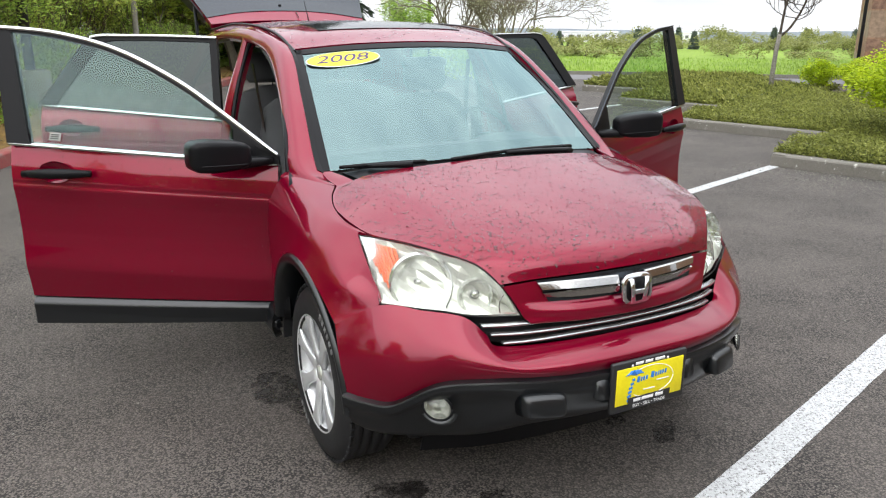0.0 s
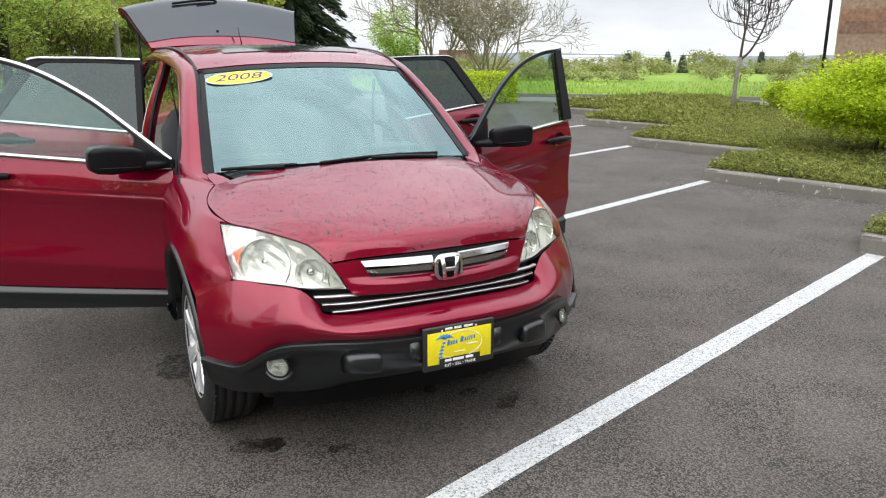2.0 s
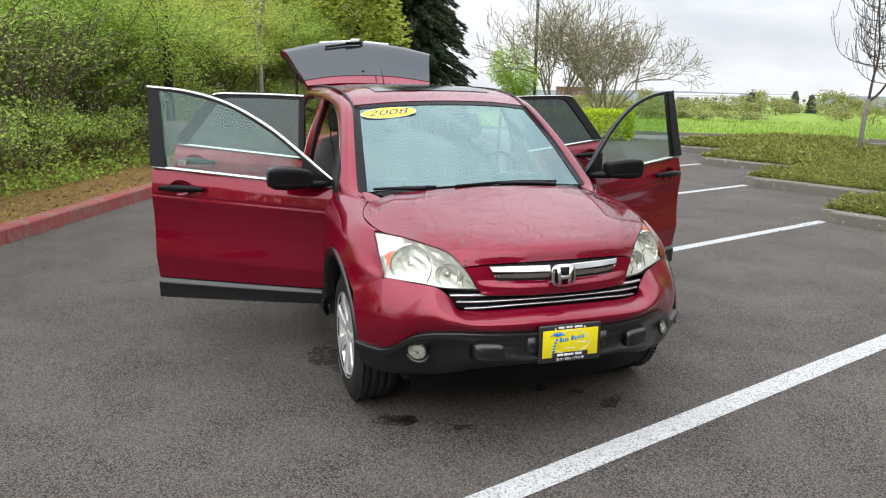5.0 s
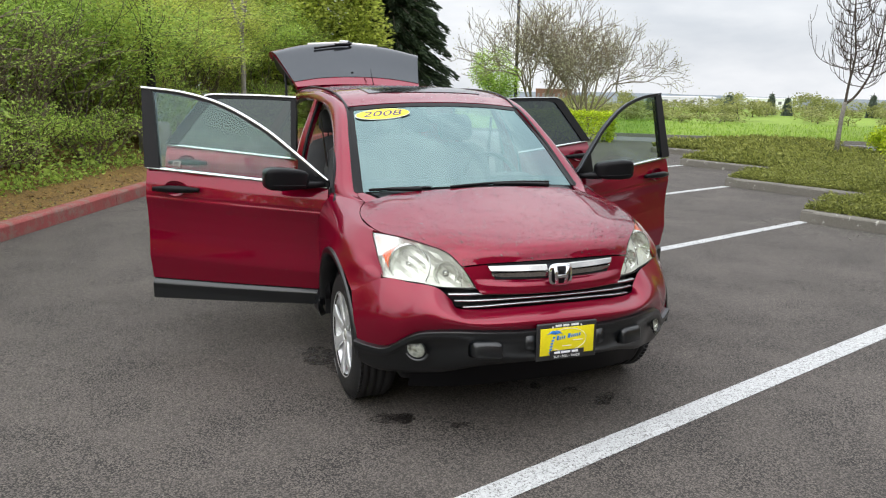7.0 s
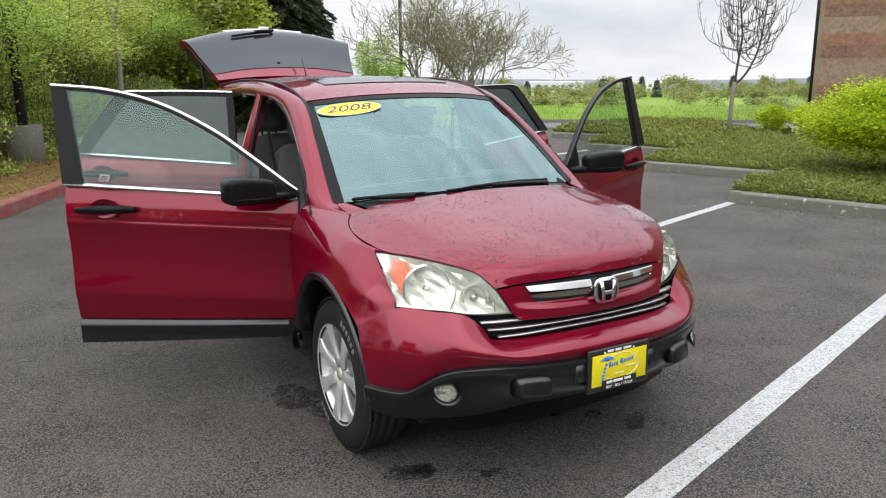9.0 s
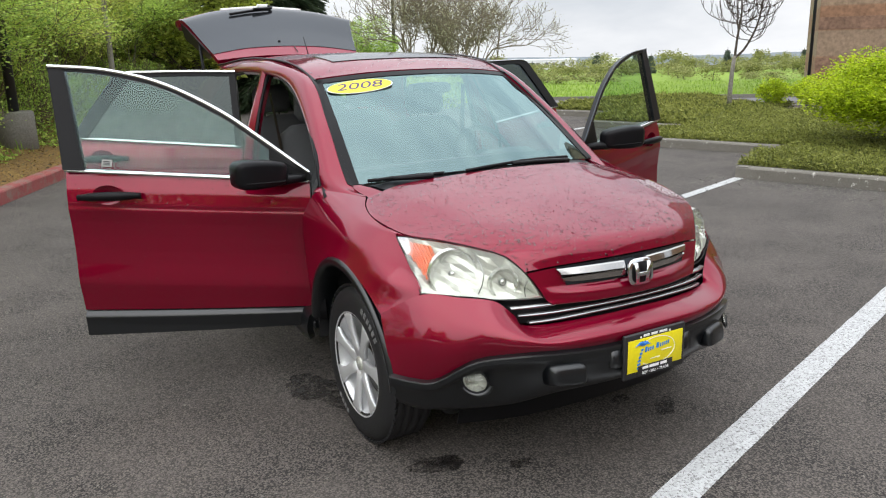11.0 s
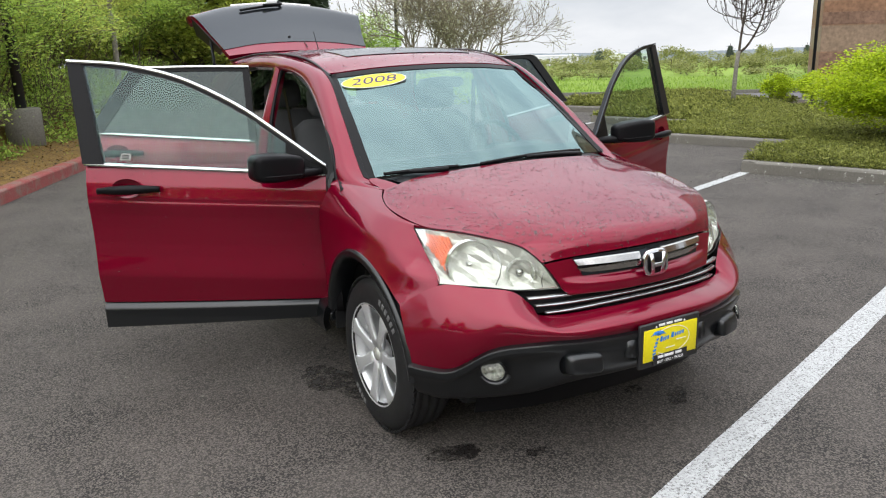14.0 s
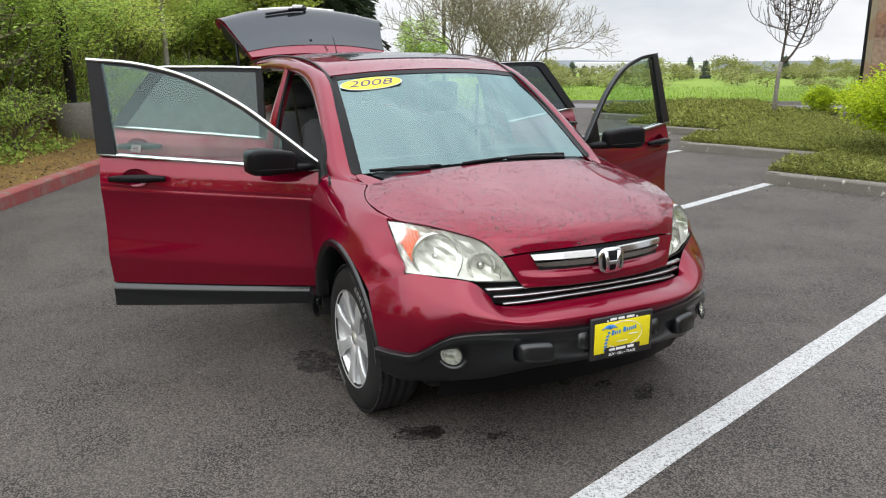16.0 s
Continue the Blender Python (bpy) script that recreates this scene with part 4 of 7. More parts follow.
# wheels
def wheel(side, y0):
    """A seven-spoke alloy wheel with its tyre."""
    x0 = side * 0.728
    tyre_prof = [(0.205, -0.10), (0.222, -0.108), (0.258, -0.110), (0.292, -0.106), (0.310, -0.094), (0.318, -0.083), (TYRE_R, -0.066), (TYRE_R, -0.045), (0.321, -0.041), (0.321, -0.036), (TYRE_R, -0.032),
                 (TYRE_R, -0.004), (0.321, 0.0), (0.321, 0.006), (TYRE_R, 0.010), (TYRE_R, 0.034), (0.321, 0.038), (0.321, 0.043), (TYRE_R, 0.047), (TYRE_R, 0.066), (0.318, 0.083), (0.310, 0.094), (0.292, 0.106), (0.258, 0.110), (0.222, 0.108), (0.205, 0.10)]
    w = part("wheel", lathe([(0.215, -0.10), (0.205, -0.06), (0.195, 0.04), (0.212, 0.088), (0.224, 0.100), (0.228, 0.106), (0.218, 0.108), (0.209, 0.098), (0.198, 0.075), (0.188, 0.02), (0.185, -0.06)], (x0, y0, HUB_Z), side=side), ALLOY, car, "silver seven-spoke alloy wheel")
    part("tyre", lathe(tyre_prof, (x0, y0, HUB_Z), sides=72, side=side), RUBBER, w, "black road tyre with raised marks")
    bm = bmesh.new()
    for k in range(72):                       # shoulder blocks
        q = 2 * math.pi * k / 72
        bmesh.ops.create_cube(bm, size=1.0, matrix=Matrix.Translation((x0 + side * 0.076, y0 + 0.3225 * math.cos(q), HUB_Z + 0.3225 * math.sin(q))) @ Matrix.Rotation(q, 4, "X") @ Matrix.Rotation(side * 0.5, 4, "Z") @ Matrix.Diagonal((0.032, 0.009, 0.021, 1)))
    part("tread", bm, RUBBER, w, smooth=False)["kind"] = "stuff"
    for k in range(7):
        q = 2 * math.pi * k / 7 + 0.35
        er, et = np.array((0, math.cos(q), math.sin(q))), np.array((0, -math.sin(q), math.cos(q)))
        ax = np.array((side, 0, 0))
        c0 = np.array((x0, y0, HUB_Z))
        secs = [(c0 + er * r + ax * h, et * hw, ax * ht) for r, h, hw, ht in ((0.035, 0.078, 0.028, 0.012), (0.075, 0.086, 0.022, 0.012), (0.12, 0.091, 0.020, 0.011), (0.165, 0.096, 0.025, 0.010), (0.200, 0.098, 0.038, 0.008), (0.214, 0.096, 0.050, 0.008))]
        part("spoke", blob(secs, 16, 4.5), ALLOY, w)
    part("hub", lathe([(0.058, 0.045), (0.060, 0.074), (0.052, 0.086), (0.033, 0.090), (0.031, 0.086), (0.0005, 0.088)], (x0, y0, HUB_Z), sides=32, side=side), ALLOY, w)
    part("hub_cap", lathe([(0.029, 0.084), (0.028, 0.092), (0.0005, 0.094)], (x0, y0, HUB_Z), sides=24, side=side), LAMPWHITE, w)
    for k in range(5):
        q = 2 * math.pi * k / 5 + 0.2
        part("wheel_nut", lathe([(0.011, 0.075), (0.010, 0.088), (0.0005, 0.088)], (x0, y0 + 0.045 * math.cos(q), HUB_Z + 0.045 * math.sin(q)), sides=10, side=side), DARKMETAL, w)
    part("brake_disc", lathe([(0.15, -0.01), (0.15, 0.012), (0.04, 0.012), (0.04, -0.01)], (x0, y0, HUB_Z), side=side), DARKMETAL, w)
    for c, n in ((2.25, 6), (-0.95, 4)):        # raised marks on the sidewall
        for k in range(n):
            q = c + (k - n / 2) * 0.105
            part("tyre_mark", rounded_box((0.004, 0.018, 0.024), (x0 + side * 0.1085, y0 + side * -1 * 0.272 * math.cos(q), HUB_Z + 0.272 * math.sin(q)), 0.001, Matrix.Rotation((math.pi - q if side > 0 else q) - math.pi / 2, 4, "X")), RUBBERMARK, w)


for side in (-1, 1):
    wheel(side, HUB_Y)
    wheel(side, REAR_Y)

# shell of the body behind the panels
part("floor_pan", rounded_box((1.30, 3.9, 0.14), (0, 2.35, 0.29), 0.03), LINER, car)
part("engine_bay", rounded_box((0.66, 0.66, 0.46), (0, 0.62, 0.52), 0.03), LINER, car)
part("bulkhead", rounded_box((1.46, 0.06, 0.62), (0, 1.10, 0.66), 0.02), LINER, car)
for side in (-1, 1):
    part("lamp_backing", rounded_box((0.34, 0.30, 0.20), (side * 0.52, 0.76, 0.755), 0.02), LINER, car)
    part("bumper_backing", rounded_box((0.20, 0.08, 0.22), (side * 0.57, 0.46, 0.45), 0.02), LINER, car)
    part("hinge_pillar", plate(sheet([flip(k, side) for k in ([(0.80, 1.165, 0.98), (0.85, 1.165, 0.65), (0.85, 1.17, 0.43)], [(0.76, 1.30, 1.02), (0.80, 1.24, 0.65), (0.80, 1.24, 0.43)])], 9, 5), 0.03), BLACK, car)
    part("sill", plate(sheet([flip(k, side) for k in ([(0.78, 1.30, 0.43), (0.78, 3.0, 0.43)], [(0.85, 1.30, 0.415), (0.85, 3.0, 0.415)], [(0.865, 1.32, 0.34), (0.865, 3.0, 0.34)], [(0.84, 1.36, 0.27), (0.84, 3.0, 0.27)])], 9, 9), 0.03), CLAD, car)
    pillar = sheet([flip(k, side) for k in ([(0.655, 2.320, 1.49), (0.80, 2.22, 1.05), (0.845, 2.19, 0.40)], [(0.668, 2.355, 1.49), (0.826, 2.275, 1.05), (0.868, 2.25, 0.40)], [(0.655, 2.41, 1.49), (0.80, 2.36, 1.05), (0.845, 2.34, 0.40)])], 15, 7)
    part("door_pillar", plate(pillar, 0.05), PAINT, car, "painted pillar between the door openings")
    part("door_seal", tube(curve(flip([(0.80, 1.22, 0.45), (0.77, 1.28, 1.0), (0.69, 1.62, 1.26), (0.645, 1.97, 1.41), (0.652, 2.30, 1.455), (0.79, 2.20, 1.05), (0.83, 2.17, 0.46)], side), 40), 0.010, 8), BLACK, car)
    part("door_seal", tube(curve(flip([(0.83, 2.36, 0.46), (0.79, 2.40, 1.05), (0.652, 2.42, 1.455), (0.652, 2.9, 1.46), (0.66, 3.22, 1.40), (0.80, 3.42, 1.08), (0.83, 3.10, 0.75), (0.83, 2.98, 0.46)], side), 40), 0.010, 8), BLACK, car)
    quarter = sheet([flip(k, side) for k in (
        [(0.675, 3.28, 1.43), (0.69, 3.55, 1.42), (0.70, 3.92, 1.30)],
        [(0.80, 3.45, 1.10), (0.84, 3.75, 1.10), (0.78, 4.20, 1.08)],
        [(0.84, 3.20, 0.80), (0.89, 3.60, 0.85), (0.82, 4.33, 0.80)],
        [(0.84, 3.02, 0.45), (0.89, 3.40, 0.76), (0.84, 4.36, 0.62)])], 15, 15)
    part("rear_quarter", plate(quarter, 0.03), PAINT, car)
    part("rear_bumper_corner", rounded_box((0.20, 0.50, 0.30), (side * 0.74, 4.15, 0.50), 0.05, segments=3), CLAD, car)
    part("tail_light", blob([((side * 0.72, 4.18, 0.85), (0.05, 0, 0), (0, 0.05, 0)), ((side * 0.70, 4.14, 1.05), (0.05, 0, 0), (0, 0.05, 0)), ((side * 0.66, 4.02, 1.28), (0.04, 0, 0), (0, 0.04, 0))], 14), surf("red_tail_lens", (0.35, 0.01, 0.01), rough=0.1, coat=1.0), car)
part("rear_bumper", rounded_box((1.36, 0.16, 0.28), (0, 4.30, 0.52), 0.05, segments=3), CLAD, car)

# cabin
part("headlining", plate(ROOF[1:40, 2:39] - n_rf[1:40, 2:39] * 0.035, 0.01, (0, 2.5, 0.5)), HEADLINER, car)
part("dashboard", plate(sheet([both(c) for c in (
    [(0.59, 1.16, 0.980), (0.4, 1.06, 1.000), (0, 1.00, 1.015)],
    [(0.61, 1.38, 1.000), (0.4, 1.36, 1.015), (0, 1.34, 1.020)],
    [(0.70, 1.52, 0.960), (0.4, 1.54, 0.965), (0, 1.55, 0.965)],
    [(0.70, 1.58, 0.700), (0.4, 1.60, 0.680), (0, 1.62, 0.660)])], 25, 15), 0.03), TRIMGREY, car, "grey dashboard")
part("instrument_hood", blob([((0.36, 1.36, 1.015), (0.19, 0, 0), (0, 0, 0.03)), ((0.36, 1.48, 1.03), (0.17, 0, 0), (0, 0, 0.035)), ((0.36, 1.56, 1.01), (0.15, 0, 0), (0, 0, 0.025))], 20), TRIMGREY, car)
sw_c, sw_t = Vector((0.36, 1.70, 0.98)), pose(0, 0, 0, 65, 0, 0)
wheel_ring = [tuple(sw_c + sw_t @ Vector((0.185 * math.cos(q), 0.185 * math.sin(q), 0))) for q in np.linspace(0, 2 * math.pi, 41)]
steer = part("steering_wheel", tube(wheel_ring, 0.015, 10, False), BLACK, car, "black steering wheel")
part("steering_boss", blob([(tuple(sw_c + sw_t @ Vector((0, 0, -0.06))), (0.06, 0, 0), tuple(sw_t.to_3x3() @ Vector((0, 0.05, 0)))), (tuple(sw_c + sw_t @ Vector((0, 0, 0.01))), (0.07, 0, 0), tuple(sw_t.to_3x3() @ Vector((0, 0.055, 0))))], 16), BLACK, steer)
for q in (0.1, math.pi - 0.1, -math.pi / 2):
    part("steering_spoke", tube([tuple(sw_c), tuple(sw_c + sw_t @ Vector((0.18 * math.cos(q), 0.18 * math.sin(q), 0)))], 0.014, 8), BLACK, steer)
part("rear_view_mirror", blob([((0, 1.640, 1.385), (0.115, 0, 0), (0, 0, 0.030)), ((0, 1.615, 1.385), (0.105, 0, 0), (0, 0, 0.026))], 16, 4), BLACK, car)


def seat(x, y, wide):
    s = part("seat", blob([((x, y - 0.26, 0.60), (wide * 0.92, 0, 0), (0, 0, 0.06)), ((x, y - 0.22, 0.60), (wide, 0, 0), (0, 0, 0.09)), ((x, y + 0.10, 0.57), (wide, 0, 0), (0, 0, 0.10)), ((x, y + 0.26, 0.56), (wide * 0.95, 0, 0), (0, 0, 0.09))], 20, 4), SEATCLOTH, car, "grey cloth seat")
    part("backrest", blob([((x, y + 0.20, 0.56), (wide, 0, 0), (0, 0.08, 0)), ((x, y + 0.24, 0.75), (wide * 1.02, 0, 0), (0, 0.085, 0)), ((x, y + 0.30, 1.00), (wide * 1.0, 0, 0), (0, 0.075, 0)), ((x, y + 0.33, 1.13), (wide * 0.86, 0, 0), (0, 0.06, 0)), ((x, y + 0.34, 1.175), (wide * 0.6, 0, 0), (0, 0.035, 0))], 24, 4), SEATCLOTH, s)
    for hx in ((x,) if wide < 0.4 else (x - 0.34, x, x + 0.34)):
        part("headrest", blob([((hx, y + 0.335, 1.195), (0.10, 0, 0), (0, 0.04, 0)), ((hx, y + 0.335, 1.235), (0.125, 0, 0), (0, 0.058, 0)), ((hx, y + 0.345, 1.33), (0.12, 0, 0), (0, 0.055, 0)), ((hx, y + 0.35, 1.375), (0.09, 0, 0), (0, 0.03, 0))], 20, 3.4), SEATCLOTH, s)
        for dx in (-0.05, 0.05):
            part("headrest_post", tube([(hx + dx, y + 0.335, 1.15), (hx + dx, y + 0.335, 1.21)], 0.006, 8), DARKMETAL, s)


seat(-0.36, 2.05, 0.25)
seat(0.36, 2.05, 0.25)
seat(0.0, 2.95, 0.60)
for side in (-1, 1):
    part("seat_belt", plate(np.stack([curve(flip([(0.63, 2.36, 1.36), (0.60, 2.33, 1.05), (0.57, 2.30, 0.60)], side), 12) + (0, k, 0) for k in (-0.022, 0.022)]), 0.002), BLACK, car)

# year sticker on the screen
def on_screen(x, v, lift):
    """A place on the windscreen: x across, v up it from 0 to 1."""
    u = np.interp(x, WS[int(v * 20), :, 0], np.arange(41))
    i, k = int(min(u, 39)), int(min(v * 20, 19))
    fu, fv = u - i, v * 20 - k
    at = (1 - fv) * ((1 - fu) * WS[k, i] + fu * WS[k, i + 1]) + fv * ((1 - fu) * WS[k + 1, i] + fu * WS[k + 1, i + 1])
    return Vector(at) + Vector(n_ws[k, i]) * lift


cx, cv = -0.388, 0.858
e_x = (on_screen(cx + 0.1, cv, 0) - on_screen(cx - 0.1, cv, 0)).normalized()
e_n = Vector(n_ws[18, 10])
e_y = e_n.cross(e_x).normalized()
if e_y.z < 0:
    e_y = -e_y
st = Matrix((( e_x.x, e_y.x, e_n.x, 0), (e_x.y, e_y.y, e_n.y, 0), (e_x.z, e_y.z, e_n.z, 0), (0, 0, 0, 1)))
st.translation = on_screen(cx, cv, 0.003)
def disc(a, b, h):
    w = np.linspace(0, 2 * math.pi, 48, endpoint=False)
    v = [tuple(st @ Vector((a * math.cos(q), b * math.sin(q), h - 0.0015))) for q in w] + [tuple(st @ Vector((a * math.cos(q), b * math.sin(q), h))) for q in w]
    return v, [tuple(range(48, 96))] + [(k, (k + 1) % 48, 48 + (k + 1) % 48, 48 + k) for k in range(48)]
part("year_sticker", disc(0.165, 0.060, 0.0), WHITE, wind, "oval yellow sticker with the year 2008", smooth=False)
under(mesh_object("sticker_face", *disc(0.160, 0.056, 0.002), YELLOW, False), wind, "yellow sticker face")
letters("sticker_lettering", "2008", 0.098, INK, wind, st @ Matrix.Translation((0, 0, 0.003)) @ Matrix(((1.2, 0.24, 0, 0), (0, 0.86, 0, 0), (0, 0, 1, 0), (0, 0, 0, 1))), 0.0006)

# wipers
for pts, blade in (([(0.42, 1.040, 1.036), (0.26, 1.005, 1.052), (0.06, 0.985, 1.060)], [(0.44, 1.070, 1.050), (0.20, 1.022, 1.062), (0.0, 0.992, 1.062), (-0.20, 0.972, 1.054)]),
                   ([(-0.36, 0.990, 1.044), (-0.44, 1.012, 1.044), (-0.52, 1.055, 1.040)], [(-0.30, 1.000, 1.050), (-0.44, 1.040, 1.046), (-0.61, 1.125, 1.030)])):
    wp = part("wiper", tube(curve(blade, 15), 0.008, 8), BLACK, car, "black windscreen wiper")
    part("wiper_arm", tube(curve(pts, 8), [0.014, 0.013, 0.012, 0.011, 0.011, 0.010, 0.009, 0.008], 8), BLACK, wp)


# doors, all four open
WET = []


def make_door(side, front):
    hinge_x, hinge_y, phi, reach = ((0.80, 1.345, 25.8, 1.062) if side < 0 else (0.81, 1.375, 22.0, 1.062)) if front else (0.80, 2.44, 25.0 if side < 0 else 16.0, 0.93)
    es = np.array((side * math.cos(math.radians(phi)), math.sin(math.radians(phi)), 0))
    no = np.array((side * math.sin(math.radians(phi)), -math.cos(math.radians(phi)), 0))
    base = np.array((side * hinge_x, hinge_y, 0))

    def at(s, d, z):
        lean = -max(0.0, z - 1.08) * 0.33
        return base + es * s + no * (d + lean) + np.array((0, 0, z))

    rise_z = [-0.55, -0.48, -0.42, -0.385, -0.366, -0.354, -0.335, -0.30, -0.26, -0.20, -0.13, -0.07, -0.03, -0.014, -0.006, 0.002, 0.012, 0.07, 0.14, 0.20]     # height over the crease, and depth there
    rise_d = [-0.036, -0.026, -0.016, -0.0095, -0.0055, -0.0040, -0.0045, -0.0075, -0.0110, -0.0135, -0.0120, -0.0075, -0.0015, 0.0015, -0.0005, -0.0030, -0.0010, -0.010, -0.030, -0.034]
    belt = (lambda s: 1.015 + 0.085 * s / 1.062) if front else (lambda s: 1.066 + 0.080 * s / 0.93)
    sole = (lambda s: 0.424 + 0.028 * s / 1.062) if front else (lambda s: 0.452 + max(0, s - 0.50) * 0.75)
    foot = (lambda s: 0.334 - 0.004 * s) if front else (lambda s: 0.346 + max(0, s - 0.55) * 0.75)
    crease = (lambda s: 0.877 + 0.064 * s) if front else (lambda s: 0.940 + 0.03 * s)
    ns = 31
    ss = np.linspace(0.0, reach, ns)

    def face(low, high, rows, lift=0.0, to=1.0, bevel=0.0):
        g = np.zeros((rows, ns, 3))
        for j, s in enumerate(ss * to):
            zs = np.linspace(low(s), high(s), rows)
            for i, z in enumerate(zs):
                cut = bevel * max(0.0, (i - rows + 4) / 3)
                g[i, j] = at(s, np.interp(z - crease(s), rise_z, rise_d) + lift - cut - 0.010 * (2 * s / reach - 1) ** 2, z)
        return g

    panel = face(sole, belt, 91)
    if side < 0 and front:
        WET.append(panel)
    d = part("door", plate(panel, 0.02, tuple(at(0.5, -1, 0.7))), PAINT, car, "open dark red door with chrome window trim")
    part("door_cladding", plate(face(foot, lambda s: sole(s) - 0.002, 13, 0.018, 1.0, 0.028), 0.03, tuple(at(0.5, -1, 0.5))), CLAD, d, "dark grey plastic door cladding")
    part("inner_panel", plate(face(lambda s: foot(s) + 0.02, lambda s: belt(s) - 0.005, 9, -0.045, 0.985), 0.07, tuple(at(0.5, -1, 0.7))), TRIMGREY, d)
    if front:
        arc = curve([(-0.005, 0, 1.060), (0.195, 0, 1.208), (0.39, 0, 1.342), (0.634, 0, 1.462), (0.879, 0, 1.526), (1.128, 0, 1.550)], 41)
        edge = curve([(0.060, 0, 1.080), (0.232, 0, 1.207), (0.391, 0, 1.316), (0.635, 0, 1.440), (0.88, 0, 1.506), (1.062, 0, 1.529)], 41)
        rear_hi, rear_lo, glass_hi, glass_lo = (1.128, 1.546), (1.066, 1.105), (1.062, 1.528), (0.980, 1.100)
    else:
        arc = curve([(0.02, 0, 1.486), (0.25, 0, 1.494), (0.48, 0, 1.496), (0.66, 0, 1.490), (0.74, 0, 1.42), (0.935, 0, 1.148)], 41)
        edge = curve([(0.055, 0, 1.462), (0.25, 0, 1.468), (0.44, 0, 1.470), (0.590, 0, 1.464), (0.660, 0, 1.40), (0.845, 0, 1.148)], 41)
    a3 = np.array([at(s, -0.012, z) for s, _, z in arc])
    e3 = np.array([at(s, -0.012, z) for s, _, z in edge])
    part("window_frame", plate(np.stack([a3, 0.5 * (a3 + e3), e3]), 0.028, tuple(at(0.5, -1, 1.2))), BLACK, d, "black window frame")
    up = np.gradient(arc, axis=0)
    nz = np.stack([-up[:, 2], 0 * up[:, 0], up[:, 0]], 1)
    nz /= np.linalg.norm(nz, axis=1, keepdims=True)
    n_top = 41 if front else 26
    c_w = 1.0 if side < 0 else 0.45
    hi = np.array([at(s + q[0] * 0.005 * c_w, -0.006, z + q[2] * 0.005 * c_w) for (s, _, z), q in zip(arc[:n_top], nz)])
    lo = np.array([at(s - q[0] * 0.009 * c_w, -0.004, z - q[2] * 0.009 * c_w) for (s, _, z), q in zip(arc[:n_top], nz)])
    part("chrome_trim", plate(np.stack([hi - no * 0.012 * c_w, hi, lo, lo - no * 0.008 * c_w]), 0.003, tuple(at(0.5, -1, 1.2))), CHROME if side < 0 or not front else GLOSSBLACK, d, "bright chrome window trim" if side < 0 or not front else "thin dark window trim")
    b_lo, b_hi = np.array([at(s, -0.014, belt(s) - 0.004) for s in ss]), np.array([at(s, -0.020, belt(s) + 0.010) for s in ss])
    part("chrome_trim", plate(np.stack([b_lo - no * 0.01, b_lo, b_hi, b_hi - no * 0.02]), 0.004, tuple(at(0.5, -1, 1.1))), CHROME, d, "bright chrome belt trim")
    if front:
        g = sheet([[at(rear_lo[0], -0.010, rear_lo[1]), at(rear_hi[0], -0.010, rear_hi[1])], [at(glass_lo[0] - 0.004, -0.012, glass_lo[1]), at(glass_hi[0] - 0.004, -0.012, glass_hi[1])]], 9, 4)
        part("pillar_trim", plate(g, 0.04, tuple(at(0.5, -1, 1.2))), BLACK, d, "satin black pillar trim")
        bottom = [at(s, -0.022, belt(s)) for s in np.linspace(0.06, glass_lo[0], 31)]
        top = [at(s, -0.020, z) for s, _, z in curve(edge[::1], 31)]
        sail = sheet([[at(-0.012, -0.008, 1.020), at(0.17, -0.008, 1.034)], [at(-0.008, -0.010, 1.050), at(0.17, -0.010, 1.172)]], 7, 4)
        part("mirror_sail", plate(sail, 0.03, tuple(at(0.5, -1, 1.1))), BLACK, d)
    else:
        g = sheet([[at(-0.010, -0.010, 1.075), at(0.022, -0.010, 1.482)], [at(0.030, -0.012, 1.076), at(0.056, -0.012, 1.462)]], 9, 4)
        part("pillar_trim", plate(g, 0.04, tuple(at(0.5, -1, 1.2))), BLACK, d, "satin black pillar trim")
        bottom = [at(s, -0.022, belt(s)) for s in np.linspace(0.030, 0.845, 31)]
        top = [at(s, -0.020, z) for s, _, z in curve(edge[::1], 31)]
    if side < 0 and front:
        WET.append(sheet([bottom, top], 31, 9) + no * 0.002)
    pane = part("window_glass", skin(sheet([bottom, top], 31, 9)), SIDEGLASS if front else PRIVACY, d, "clear side window" if front else "dark privacy glass")
    pane.visible_shadow = False
    if front and side < 0:
        tag = sheet([[at(0.855, -0.010, 1.112), at(0.900, -0.010, 1.115)], [at(0.855, -0.020, 1.140), at(0.900, -0.020, 1.143)]], 3, 3)
        part("window_sticker", plate(tag, 0.002), HEADLINER, d, "small white sticker with dark print on the window")
        for k in (0.25, 0.5, 0.75):
            e1, e2 = tag[0, 0] + (tag[2, 0] - tag[0, 0]) * k, tag[0, 2] + (tag[2, 2] - tag[0, 2]) * k
            part("sticker_bar", tube([e1 * 0.85 + e2 * 0.15 + no * 0.003, e1 * 0.15 + e2 * 0.85 + no * 0.002], 0.002, 6), BLACK, d)
    # handle in its scooped recess
    h0 = 0.735 if front else 0.62
    hz = 0.990 if front else 1.035
    grip = [at(h0 + k * 0.27, 0.010 + 0.042 * math.sin(math.pi * min(max(k, 0.06), 0.94)) ** 0.6 - 0.012, hz - 0.006 + 0.006 * math.sin(math.pi * k)) for k in np.linspace(0, 1, 15)]
    rr = [0.007 + 0.014 * math.sin(math.pi * min(max(k, 0.08), 0.92)) ** 0.5 for k in np.linspace(0, 1, 15)]
    part("door_handle", tube(grip, rr, 12), BLACK, d, "black pull handle")
